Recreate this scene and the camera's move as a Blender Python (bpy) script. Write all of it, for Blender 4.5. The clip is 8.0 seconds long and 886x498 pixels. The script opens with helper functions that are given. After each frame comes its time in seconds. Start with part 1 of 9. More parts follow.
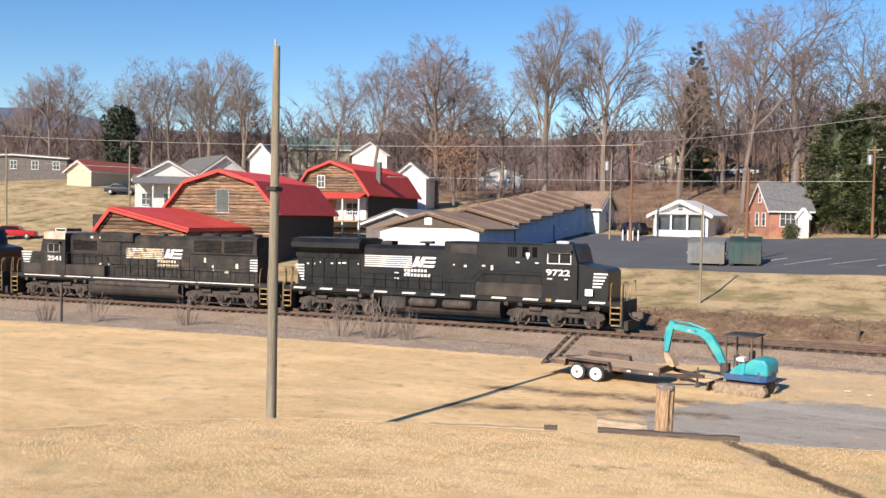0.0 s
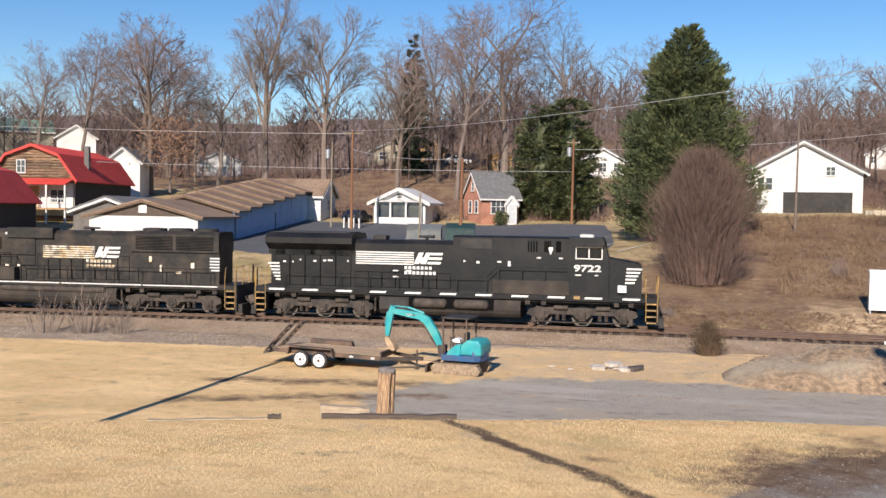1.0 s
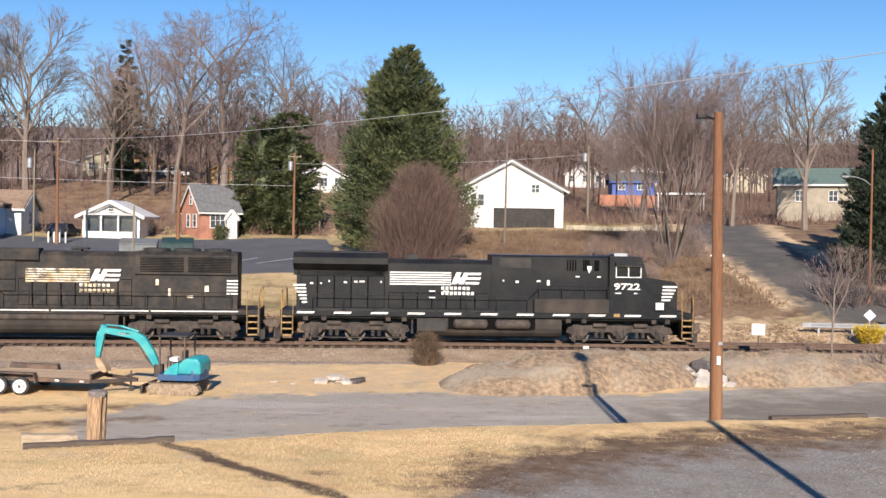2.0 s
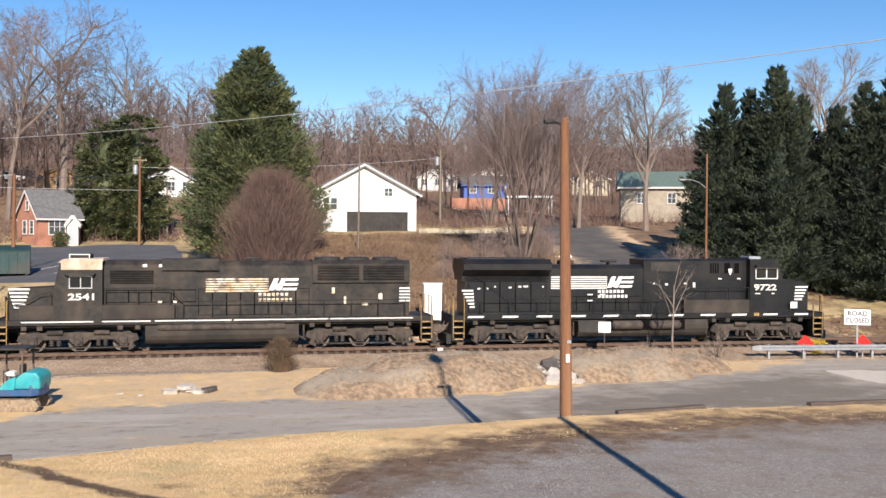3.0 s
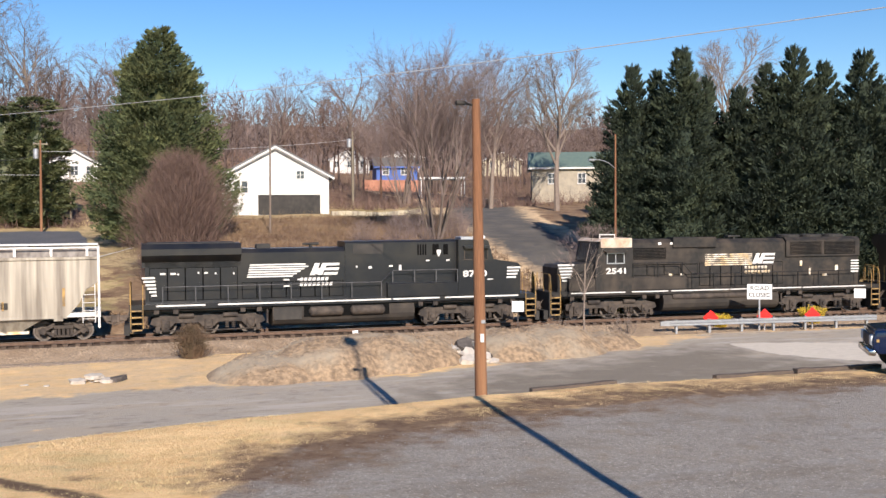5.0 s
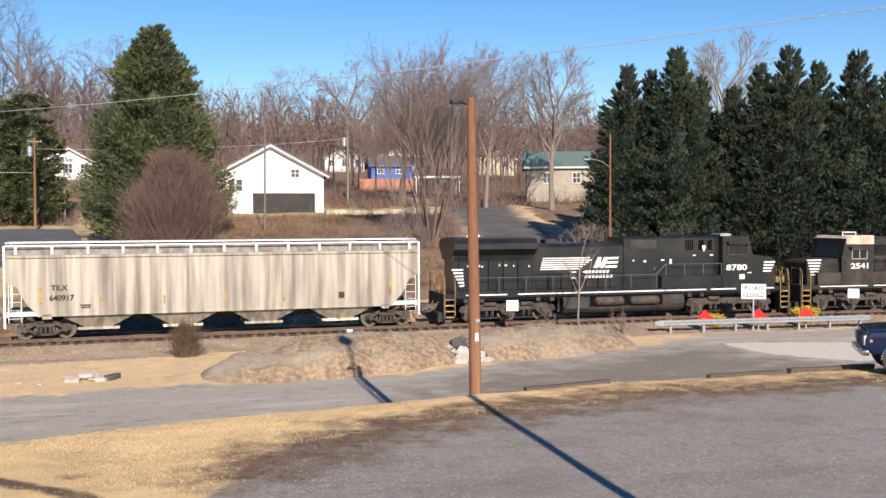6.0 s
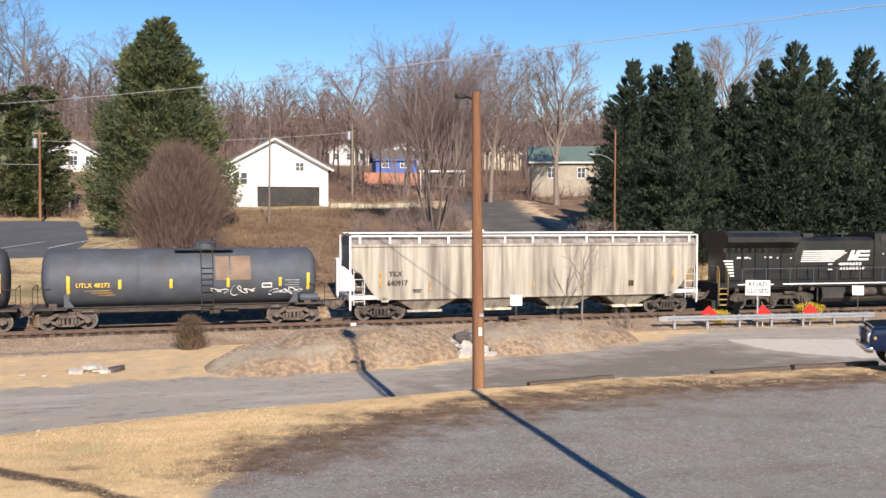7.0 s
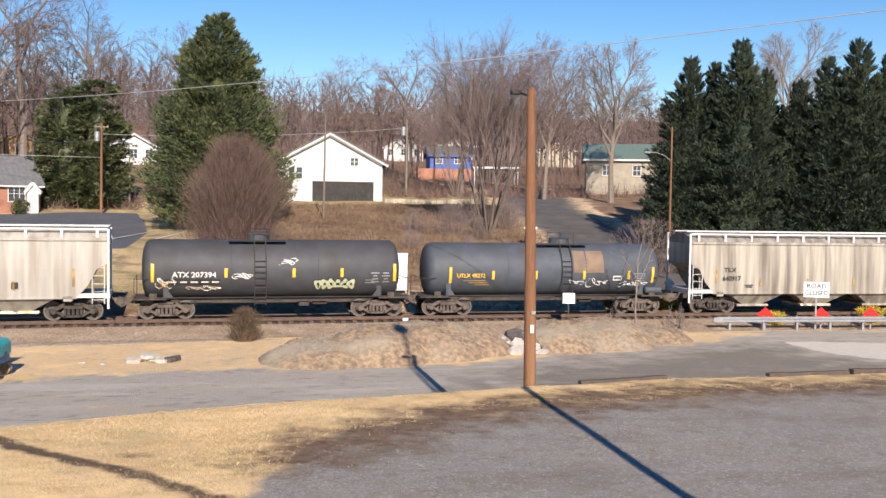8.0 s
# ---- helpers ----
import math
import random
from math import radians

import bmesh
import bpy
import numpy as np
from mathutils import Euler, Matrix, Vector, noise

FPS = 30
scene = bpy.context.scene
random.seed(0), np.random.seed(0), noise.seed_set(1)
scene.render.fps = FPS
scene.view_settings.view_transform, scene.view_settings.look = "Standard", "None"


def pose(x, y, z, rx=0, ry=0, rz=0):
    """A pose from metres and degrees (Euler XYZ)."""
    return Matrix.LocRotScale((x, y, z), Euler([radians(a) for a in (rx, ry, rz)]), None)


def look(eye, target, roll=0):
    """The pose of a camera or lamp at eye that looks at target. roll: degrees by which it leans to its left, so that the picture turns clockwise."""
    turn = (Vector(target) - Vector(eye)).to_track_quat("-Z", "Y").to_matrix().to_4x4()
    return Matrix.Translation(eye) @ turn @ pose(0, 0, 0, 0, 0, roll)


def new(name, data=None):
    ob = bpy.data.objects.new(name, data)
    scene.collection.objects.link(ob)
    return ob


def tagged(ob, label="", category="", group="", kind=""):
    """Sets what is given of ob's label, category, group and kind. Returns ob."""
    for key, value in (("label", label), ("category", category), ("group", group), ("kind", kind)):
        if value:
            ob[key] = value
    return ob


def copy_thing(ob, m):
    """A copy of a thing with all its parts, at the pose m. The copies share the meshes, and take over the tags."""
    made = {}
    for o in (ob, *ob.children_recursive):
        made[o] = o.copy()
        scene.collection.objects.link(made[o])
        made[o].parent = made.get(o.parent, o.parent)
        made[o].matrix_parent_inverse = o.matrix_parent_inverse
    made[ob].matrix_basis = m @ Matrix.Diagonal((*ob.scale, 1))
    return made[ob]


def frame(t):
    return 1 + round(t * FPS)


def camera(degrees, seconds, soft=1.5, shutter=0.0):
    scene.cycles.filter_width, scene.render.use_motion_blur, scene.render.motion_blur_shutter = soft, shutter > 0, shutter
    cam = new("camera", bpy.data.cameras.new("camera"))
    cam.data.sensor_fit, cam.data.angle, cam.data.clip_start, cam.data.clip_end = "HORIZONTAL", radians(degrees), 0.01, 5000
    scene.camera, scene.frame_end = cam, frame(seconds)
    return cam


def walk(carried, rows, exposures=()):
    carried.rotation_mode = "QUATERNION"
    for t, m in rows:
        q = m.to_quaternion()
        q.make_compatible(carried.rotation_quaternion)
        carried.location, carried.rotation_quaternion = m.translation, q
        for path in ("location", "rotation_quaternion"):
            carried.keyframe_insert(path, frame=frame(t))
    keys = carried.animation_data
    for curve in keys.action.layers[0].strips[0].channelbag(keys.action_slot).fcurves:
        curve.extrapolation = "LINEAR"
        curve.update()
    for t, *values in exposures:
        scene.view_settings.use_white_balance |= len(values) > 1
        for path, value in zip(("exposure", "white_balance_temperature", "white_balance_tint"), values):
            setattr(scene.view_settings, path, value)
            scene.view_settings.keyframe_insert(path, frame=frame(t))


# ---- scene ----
# One rigid train passes on a long curve; the camera stands on a terrace and pans.
# World: z = 0 at the top of the rails, x along the track, y away from the camera.
EYE_Z = 5.71
TRACK_D, TRACK_R = 50.226, 531.57      # nearest distance of the track, radius of its curve
SPEED = 16.02                          # metres a second

cam = camera(48.74, 8.0, soft=1.5, shutter=0.0)
PATH = [
    (0.0, 27.925, -1.723, 0.915),
    (0.5, 20.068, -2.031, 0.769),
    (1.0, 11.724, -2.197, 0.852),
    (1.5, 3.158, -1.723, 0.780),
    (2.0, -4.459, -1.111, 0.968),
    (2.2, -6.744, -0.959, 0.851),
    (3.3, -14.311, -0.922, 0.246),
    (3.5, -14.906, -1.085, 0.146),
    (4.0, -16.209, -1.401, -0.375),
    (4.5, -17.534, -1.739, -0.557),
    (6.0, -18.367, -1.921, -0.173),
    (6.5, -18.404, -2.026, -0.006),
    (7.0, -18.126, -2.253, 0.175),
    (7.5, -17.390, -2.479, 0.377),
    (8.0, -15.035, -2.500, 0.863),
]


def view(yaw, pitch, roll):
    y, p = radians(yaw), radians(pitch)
    ahead = Vector((-math.sin(y) * math.cos(p), math.cos(y) * math.cos(p), math.sin(p)))
    eye = Vector((0, 0, EYE_Z))
    return look(eye, eye + ahead, roll)


walk(cam, [(t, view(yaw, pitch, roll)) for t, yaw, pitch, roll in PATH],
     exposures=[(0.0, 0.65), (0.5, 0.67), (1.0, 0.46), (1.5, 0.46), (2.0, 0.62), (8.0, 0.62)])

# ---- world, sun, exposure ----
SUN_AZ, SUN_EL = 3.6, 29.0             # shadows fall away from the camera
world = bpy.data.worlds.new("world")
scene.world = world
world.use_nodes = True
wn = world.node_tree.nodes
sky = wn.new("ShaderNodeTexSky")
sky.sky_type, sky.sun_disc = "NISHITA", False
sky.sun_elevation, sky.sun_rotation = radians(SUN_EL), radians(180 + SUN_AZ)
sky.air_density, sky.dust_density, sky.ozone_density = 1.0, 0.0, 2.5
wn["Background"].inputs[1].default_value = 0.088
deep = wn.new("ShaderNodeHueSaturation")     # a clear, deep blue winter sky
deep.inputs["Saturation"].default_value = 1.33
deep.inputs["Hue"].default_value = 0.51
world.node_tree.links.new(sky.outputs[0], deep.inputs["Color"])
world.node_tree.links.new(deep.outputs[0], wn["Background"].inputs[0])
sun = new("sun", bpy.data.lights.new("sun", "SUN"))
sun.data.energy, sun.data.angle, sun.data.color = 5.1, radians(0.4), (1.0, 0.885, 0.78)
a, e = radians(SUN_AZ), radians(SUN_EL)
sun.matrix_world = look((0, 0, 60), (60 * math.sin(a) * math.cos(e), 60 * math.cos(a) * math.cos(e), 60 - 60 * math.sin(e)))


# ---- materials ----
def mat(name, c1, c2=None, scale=6.0, c3=None, s3=0.5, rough=0.75, metal=0.0, bump=0.0, bscale=40.0, vary=0.0,
        stretch=(1, 1, 1), spec=0.5, band=(0.35, 0.65)):
    """Principled surface: fine mottling c1-c2, large stains c3, bump, and a random shade per object."""
    m = bpy.data.materials.new(name)
    m.use_nodes = True
    nt = m.node_tree
    b = nt.nodes["Principled BSDF"]
    b.inputs["Roughness"].default_value, b.inputs["Metallic"].default_value = rough, metal
    b.inputs["Specular IOR Level"].default_value = spec
    tc = nt.nodes.new("ShaderNodeTexCoord")
    mp = nt.nodes.new("ShaderNodeMapping")
    mp.inputs["Scale"].default_value = stretch
    nt.links.new(tc.outputs["Object"], mp.inputs[0])
    col = None

    def noise_mask(sc, lo, hi, detail=4):
        n = nt.nodes.new("ShaderNodeTexNoise")
        n.inputs["Scale"].default_value, n.inputs["Detail"].default_value = sc, detail
        nt.links.new(mp.outputs[0], n.inputs["Vector"])
        r = nt.nodes.new("ShaderNodeMapRange")
        r.inputs[1].default_value, r.inputs[2].default_value = lo, hi
        nt.links.new(n.outputs["Fac"], r.inputs[0])
        return r.outputs[0]

    def blend(fac, a_, b_):
        x = nt.nodes.new("ShaderNodeMix")
        x.data_type = "RGBA"
        nt.links.new(fac, x.inputs[0])
        for i, v in ((6, a_), (7, b_)):
            if isinstance(v, tuple):
                x.inputs[i].default_value = (*v, 1)
            else:
                nt.links.new(v, x.inputs[i])
        return x.outputs[2]

    col = blend(noise_mask(scale, *band), c1, c2 or tuple(v * 0.72 for v in c1))
    if c3:
        col = blend(noise_mask(s3, 0.45, 0.68, 5), col, c3)
    if vary:
        oi = nt.nodes.new("ShaderNodeObjectInfo")
        h = nt.nodes.new("ShaderNodeHueSaturation")
        r = nt.nodes.new("ShaderNodeMapRange")
        r.inputs[3].default_value, r.inputs[4].default_value = 1 - vary, 1 + vary
        nt.links.new(oi.outputs["Random"], r.inputs[0])
        nt.links.new(r.outputs[0], h.inputs["Value"])
        nt.links.new(col, h.inputs["Color"])
        col = h.outputs[0]
    nt.links.new(col, b.inputs["Base Color"])
    if bump:
        n = nt.nodes.new("ShaderNodeTexNoise")
        n.inputs["Scale"].default_value, n.inputs["Detail"].default_value = bscale, 6
        nt.links.new(mp.outputs[0], n.inputs["Vector"])
        bp = nt.nodes.new("ShaderNodeBump")
        bp.inputs["Strength"].default_value, bp.inputs["Distance"].default_value = bump, 0.02
        nt.links.new(n.outputs["Fac"], bp.inputs["Height"])
        nt.links.new(bp.outputs[0], b.inputs["Normal"])
    return m


M_BLACK = mat("loco_black", (0.007, 0.0075, 0.009), (0.012, 0.012, 0.013), 4, (0.02, 0.0185, 0.017), 0.9, rough=0.36, bump=0.04, bscale=5, spec=0.38)
M_GLOSSBLACK = mat("polished_loco_black", (0.009, 0.01, 0.0125), (0.013, 0.0135, 0.0155), 4, (0.024, 0.022, 0.02), 0.9, rough=0.28, bump=0.04, bscale=5, spec=0.6)
M_VOID = mat("black_opening", (0.003, 0.003, 0.003), (0.004, 0.004, 0.004), 3, rough=0.8, spec=0.1)
M_OLDBLACK = mat("faded_black", (0.016, 0.015, 0.014), (0.028, 0.025, 0.022), 4, (0.055, 0.043, 0.033), 1.0, rough=0.6, bump=0.05, bscale=5, spec=0.28)
M_TANKDUST = mat("dusty_fuel_tank", (0.04, 0.034, 0.029), (0.065, 0.053, 0.042), 1.2, (0.026, 0.023, 0.021), 0.7, rough=0.85, spec=0.3)
M_SPRAY = mat("cream_spray_paint", (0.5, 0.5, 0.33), (0.42, 0.46, 0.3), 3, rough=0.6)
M_REFLECT = mat("reflective_yellow", (0.75, 0.47, 0.03), (0.66, 0.4, 0.03), 4, rough=0.5)
M_GRIME = mat("underframe_grime", (0.046, 0.036, 0.029), (0.083, 0.064, 0.05), 5, (0.025, 0.021, 0.019), 1.6, rough=0.85, bump=0.2)
M_GRIMEBLACK = mat("grimy_tank_paint", (0.02, 0.0185, 0.017), (0.04, 0.035, 0.03), 2, (0.016, 0.015, 0.014), 0.9, rough=0.75)
M_WHEEL = mat("wheel_steel", (0.06, 0.047, 0.038), (0.1, 0.078, 0.06), 8, rough=0.75)
M_RIMSTEEL = mat("worn_wheel_rim", (0.13, 0.108, 0.09), (0.085, 0.07, 0.058), 8, rough=0.6)
# grey mottling paints sun glints onto otherwise black handrails
M_RAILGREY = mat("rail_glint_grey", (0.09, 0.09, 0.095), (0.035, 0.035, 0.037), 2.5, rough=0.5)
M_TREAD = mat("polished_steel", (0.45, 0.43, 0.41), (0.35, 0.33, 0.31), 8, rough=0.35, metal=0.9)
M_WHITE = mat("white_paint", (0.66, 0.65, 0.62), (0.57, 0.55, 0.52), 6, rough=0.6)
M_DIRTYWHITE = mat("worn_white_paint", (0.72, 0.68, 0.6), (0.6, 0.42, 0.2), 2.2, (0.12, 0.1, 0.08), 3.5, rough=0.65)
M_YELLOW = mat("worn_safety_yellow", (0.43, 0.26, 0.075), (0.3, 0.185, 0.065), 5, (0.13, 0.09, 0.05), 2, rough=0.6)
M_GLASSDARK = mat("dark_window_glass", (0.01, 0.012, 0.014), (0.016, 0.018, 0.021), 3, rough=0.12, spec=0.4)
M_TAN = mat("primer_tan", (0.5, 0.38, 0.27), (0.36, 0.24, 0.16), 4, (0.62, 0.55, 0.48), 2, rough=0.7)
M_HOPPER = mat("hopper_cream", (0.41, 0.37, 0.3), (0.29, 0.255, 0.205), 2.6, (0.15, 0.125, 0.098), 1.5, rough=0.65, stretch=(1.6, 1, 0.1))
M_HOPPER2 = mat("hopper_pale", (0.39, 0.365, 0.315), (0.32, 0.295, 0.25), 2.4, (0.25, 0.21, 0.165), 1.5, rough=0.55, stretch=(1.4, 1, 0.12))
M_ROOFGRIME = mat("grimy_car_roof", (0.22, 0.19, 0.165), (0.13, 0.11, 0.095), 3.0, (0.3, 0.27, 0.235), 1.6, rough=0.75, stretch=(1.6, 1, 0.3))
M_TANKGREY = mat("tank_grey", (0.06, 0.069, 0.085), (0.078, 0.087, 0.102), 1.5, (0.058, 0.058, 0.06), 0.6, rough=0.62, spec=0.35)
M_TANKGREY2 = mat("tank_dark_grey", (0.05, 0.051, 0.056), (0.063, 0.063, 0.067), 1.5, (0.045, 0.043, 0.041), 0.6, rough=0.62, spec=0.35)
M_RUST = mat("rust_brown", (0.095, 0.072, 0.058), (0.15, 0.115, 0.092), 6, (0.055, 0.043, 0.036), 2.0, rough=0.85, bump=0.15)
M_RUSTPATCH = mat("rust_patch", (0.22, 0.145, 0.095), (0.16, 0.11, 0.08), 2, rough=0.75)
M_STEELGREY = mat("galvanised_steel", (0.42, 0.43, 0.44), (0.34, 0.35, 0.36), 5, rough=0.45, metal=0.6)
M_RAIL = mat("rail_rust", (0.1, 0.06, 0.042), (0.15, 0.095, 0.065), 5, rough=0.75, metal=0.2)
M_FOUL = mat("fouled_ballast", (0.075, 0.048, 0.033), (0.045, 0.03, 0.022), 6, (0.095, 0.063, 0.043), 0.7, rough=0.95, bump=0.8, bscale=16)
M_TIE = mat("creosoted_timber", (0.062, 0.042, 0.03), (0.105, 0.073, 0.052), 7, rough=0.9, bump=0.4, bscale=20, vary=0.3, stretch=(6, 1, 6))
M_STONE = mat("ballast_stone", (0.36, 0.275, 0.195), (0.23, 0.175, 0.122), 9, (0.23, 0.165, 0.11), 0.5, rough=0.95, bump=1.0, bscale=14)
M_BARK = mat("bark", (0.17, 0.13, 0.105), (0.11, 0.085, 0.07), 5, (0.21, 0.165, 0.14), 0.8, rough=0.95, bump=0.5, bscale=12, vary=0.25, stretch=(3, 3, 0.6))
M_BARKPALE = mat("pale_bark", (0.235, 0.185, 0.15), (0.15, 0.118, 0.098), 4, rough=0.95, bump=0.4, bscale=12, vary=0.15, stretch=(3, 3, 0.6))
M_TWIG = mat("fine_twigs", (0.17, 0.125, 0.113), (0.225, 0.172, 0.155), 0.5, (0.165, 0.108, 0.088), 0.12, rough=1.0, vary=0.2)
M_SKYLINE = mat("skyline_twigs", (0.17, 0.13, 0.122), (0.21, 0.163, 0.152), 0.1, (0.185, 0.13, 0.11), 0.03, rough=1.0)
M_BARKFAR = mat("far_twigs", (0.105, 0.076, 0.068), (0.15, 0.112, 0.1), 0.15, (0.13, 0.083, 0.062), 0.05, rough=1.0)
M_REDTWIG = mat("reddish_twigs", (0.12, 0.074, 0.06), (0.185, 0.122, 0.098), 3, rough=1.0, vary=0.1)
M_OAKLEAF = mat("dry_oak_leaves", (0.25, 0.145, 0.09), (0.17, 0.1, 0.062), 3, rough=1.0)
M_CONIFER = mat("conifer_green", (0.023, 0.037, 0.022), (0.05, 0.064, 0.031), 0.9, (0.013, 0.024, 0.018), 0.4, rough=0.9, vary=0.12)
M_CEDAR = mat("cedar_green", (0.062, 0.085, 0.034), (0.125, 0.132, 0.05), 0.9, (0.04, 0.06, 0.027), 0.35, rough=0.9)
M_MAGNOLIA = mat("magnolia_leaf", (0.05, 0.066, 0.024), (0.11, 0.113, 0.042), 1.2, (0.03, 0.045, 0.018), 0.5, rough=0.6)


# ---- mesh helpers ----
class Geo:
    """Collects vertices and faces, each face with a material slot."""

    def __init__(self):
        self.v, self.f, self.m = [], [], []

    def add(self, verts, faces, slot=0):
        n = len(self.v)
        self.v += [tuple(p) for p in verts]
        self.f += [tuple(n + i for i in q) for q in faces]
        self.m += [slot] * len(faces)
        return self

    def box(self, x0, x1, y0, y1, z0, z1, c=0.0, slot=0):
        if c <= 0:
            vs = [(x, y, z) for x in (x0, x1) for y in (y0, y1) for z in (z0, z1)]
            return self.add(vs, [(0, 1, 3, 2), (4, 6, 7, 5), (0, 4, 5, 1), (2, 3, 7, 6), (0, 2, 6, 4), (1, 5, 7, 3)], slot)
        # chamfered on the edges along the longest side's profile
        d = (x1 - x0, y1 - y0, z1 - z0)
        if d[0] >= d[1] and d[0] >= d[2]:
            return self.prism(ring(y0, y1, z0, z1, c), "x", x0, x1, slot)
        if d[2] >= d[1]:
            return self.prism(ring(x0, x1, y0, y1, c), "z", z0, z1, slot)
        return self.prism(ring(x0, x1, z0, z1, c), "y", y0, y1, slot)

    def prism(self, pts, axis, a_, b_, slot=0):
        """A 2D outline drawn out along an axis. Outline axes: x -> (y, z), y -> (x, z), z -> (x, y)."""
        put = {"x": lambda p, t: (t, p[0], p[1]), "y": lambda p, t: (p[0], t, p[1]), "z": lambda p, t: (p[0], p[1], t)}[axis]
        n = len(pts)
        vs = [put(p, a_) for p in pts] + [put(p, b_) for p in pts]
        fs = [(i, (i + 1) % n, n + (i + 1) % n, n + i) for i in range(n)] + [tuple(range(n))[::-1], tuple(range(n, 2 * n))]
        return self.add(vs, fs, slot)

    def tube(self, p, q, r0, r1=None, n=8, slot=0, caps=True):
        p, q, r1 = Vector(p), Vector(q), r0 if r1 is None else r1
        d = (q - p).normalized() if (q - p).length > 1e-9 else Vector((0, 0, 1))
        s = d.cross(Vector((0, 0, 1)) if abs(d.z) < 0.9 else Vector((1, 0, 0))).normalized()
        w = d.cross(s)
        vs = []
        for c_, r in ((p, r0), (q, r1)):
            for i in range(n):
                t = 2 * math.pi * i / n
                vs.append(c_ + (s * math.cos(t) + w * math.sin(t)) * r)
        fs = [(i, (i + 1) % n, n + (i + 1) % n, n + i) for i in range(n)]
        if caps:
            fs += [tuple(range(n))[::-1], tuple(range(n, 2 * n))]
        return self.add(vs, fs, slot)

    def path(self, pts, r, n=6, slot=0):
        pts = [Vector(p) for p in pts]
        if len(pts) == 2:
            return self.tube(pts[0], pts[1], r, r, n, slot)
        vs, k = [], len(pts)
        for i, p in enumerate(pts):
            d = (pts[min(k - 1, i + 1)] - pts[max(0, i - 1)]).normalized()
            s = d.cross(Vector((0, 0, 1)) if abs(d.z) < 0.9 else Vector((1, 0, 0))).normalized()
            if vs and s.dot(last) < 0:
                s = -s
            last = s
            w = d.cross(s)
            vs += [p + (s * math.cos(2 * math.pi * j / n) + w * math.sin(2 * math.pi * j / n)) * r for j in range(n)]
        fs = [(i * n + j, i * n + (j + 1) % n, (i + 1) * n + (j + 1) % n, (i + 1) * n + j) for i in range(k - 1) for j in range(n)]
        return self.add(vs, fs + [tuple(range(n))[::-1], tuple(range((k - 1) * n, k * n))], slot)

    def lathe(self, prof, axis="x", n=24, centre=(0, 0, 0), slot=0):
        """A profile of (along, radius) turned about an axis."""
        vs, k = [], len(prof)
        for al, r in prof:
            for i in range(n):
                t = 2 * math.pi * i / n
                c_, s = r * math.cos(t), r * math.sin(t)
                p = {"x": (al, c_, s), "y": (c_, al, s), "z": (c_, s, al)}[axis]
                vs.append((p[0] + centre[0], p[1] + centre[1], p[2] + centre[2]))
        fs = [(j * n + i, j * n + (i + 1) % n, (j + 1) * n + (i + 1) % n, (j + 1) * n + i) for j in range(k - 1) for i in range(n)]
        fs += [tuple(range(n))[::-1], tuple(range((k - 1) * n, k * n))]
        return self.add(vs, fs, slot)

    def mesh(self, name, mats, smooth=False):
        me = bpy.data.meshes.new(name)
        me.from_pydata(self.v, [], self.f)
        for m in mats if isinstance(mats, (list, tuple)) else [mats]:
            me.materials.append(m)
        if any(self.m):
            me.polygons.foreach_set("material_index", self.m)
        bm = bmesh.new()
        bm.from_mesh(me)
        bmesh.ops.recalc_face_normals(bm, faces=bm.faces)
        bm.to_mesh(me)
        bm.free()
        if smooth:
            me.polygons.foreach_set("use_smooth", [True] * len(me.polygons))
            me.set_sharp_from_angle(angle=radians(40))
        return me


def ring(a0, a1, b0, b1, c):
    return [(a0 + c, b0), (a1 - c, b0), (a1, b0 + c), (a1, b1 - c), (a1 - c, b1), (a0 + c, b1), (a0, b1 - c), (a0, b0 + c)]


def part(name, geo, material, parent=None, label="", smooth=False, m=None):
    ob = new(name, geo.mesh(name, material, smooth) if isinstance(geo, Geo) else geo)
    if parent:
        ob.parent = parent
    if m:
        ob.matrix_basis = m
    return tagged(ob, label)


def soften(ob, width, segments=2):
    """Rounds the sharp edges of a body."""
    bm = bmesh.new()
    bm.from_mesh(ob.data)
    edges = [e_ for e_ in bm.edges if len(e_.link_faces) == 2 and e_.calc_face_angle() > 0.35]
    bmesh.ops.bevel(bm, geom=edges, offset=width, segments=segments, profile=0.6, affect="EDGES", clamp_overlap=True)
    bm.to_mesh(ob.data)
    bm.free()
    ob.data.polygons.foreach_set("use_smooth", [True] * len(ob.data.polygons))
    return ob


def lettering(name, body, size, material, parent, m, label="", depth=0.004, wide=1.0, align="CENTER", bold=0.012):
    cu = bpy.data.curves.new(name, "FONT")
    cu.body, cu.size, cu.extrude, cu.align_x, cu.align_y = body, size, depth, align, "CENTER"
    cu.resolution_u, cu.offset = 3, bold
    tmp = new("text_source", cu)
    bpy.context.view_layer.update()
    me = bpy.data.meshes.new_from_object(tmp.evaluated_get(bpy.context.evaluated_depsgraph_get()))
    bpy.data.objects.remove(tmp)
    me.name = name
    me.transform(Matrix.Diagonal((wide, 1, 1, 1)))
    me.materials.clear()
    me.materials.append(material)
    return part(name, me, material, parent, label, m=m)


SIDE = pose(0, 0, 0, 90, 0, 0)          # text that faces the camera's side of the track


def smooth01(t):
    t = max(0.0, min(1.0, t))
    return t * t * (3 - 2 * t)


def lerp_table(x, xs, vs):
    if x <= xs[0]:
        return vs[0]
    for i in range(len(xs) - 1):
        if x <= xs[i + 1]:
            k = (x - xs[i]) / (xs[i + 1] - xs[i])
            return vs[i] + (vs[i + 1] - vs[i]) * k
    return vs[-1]


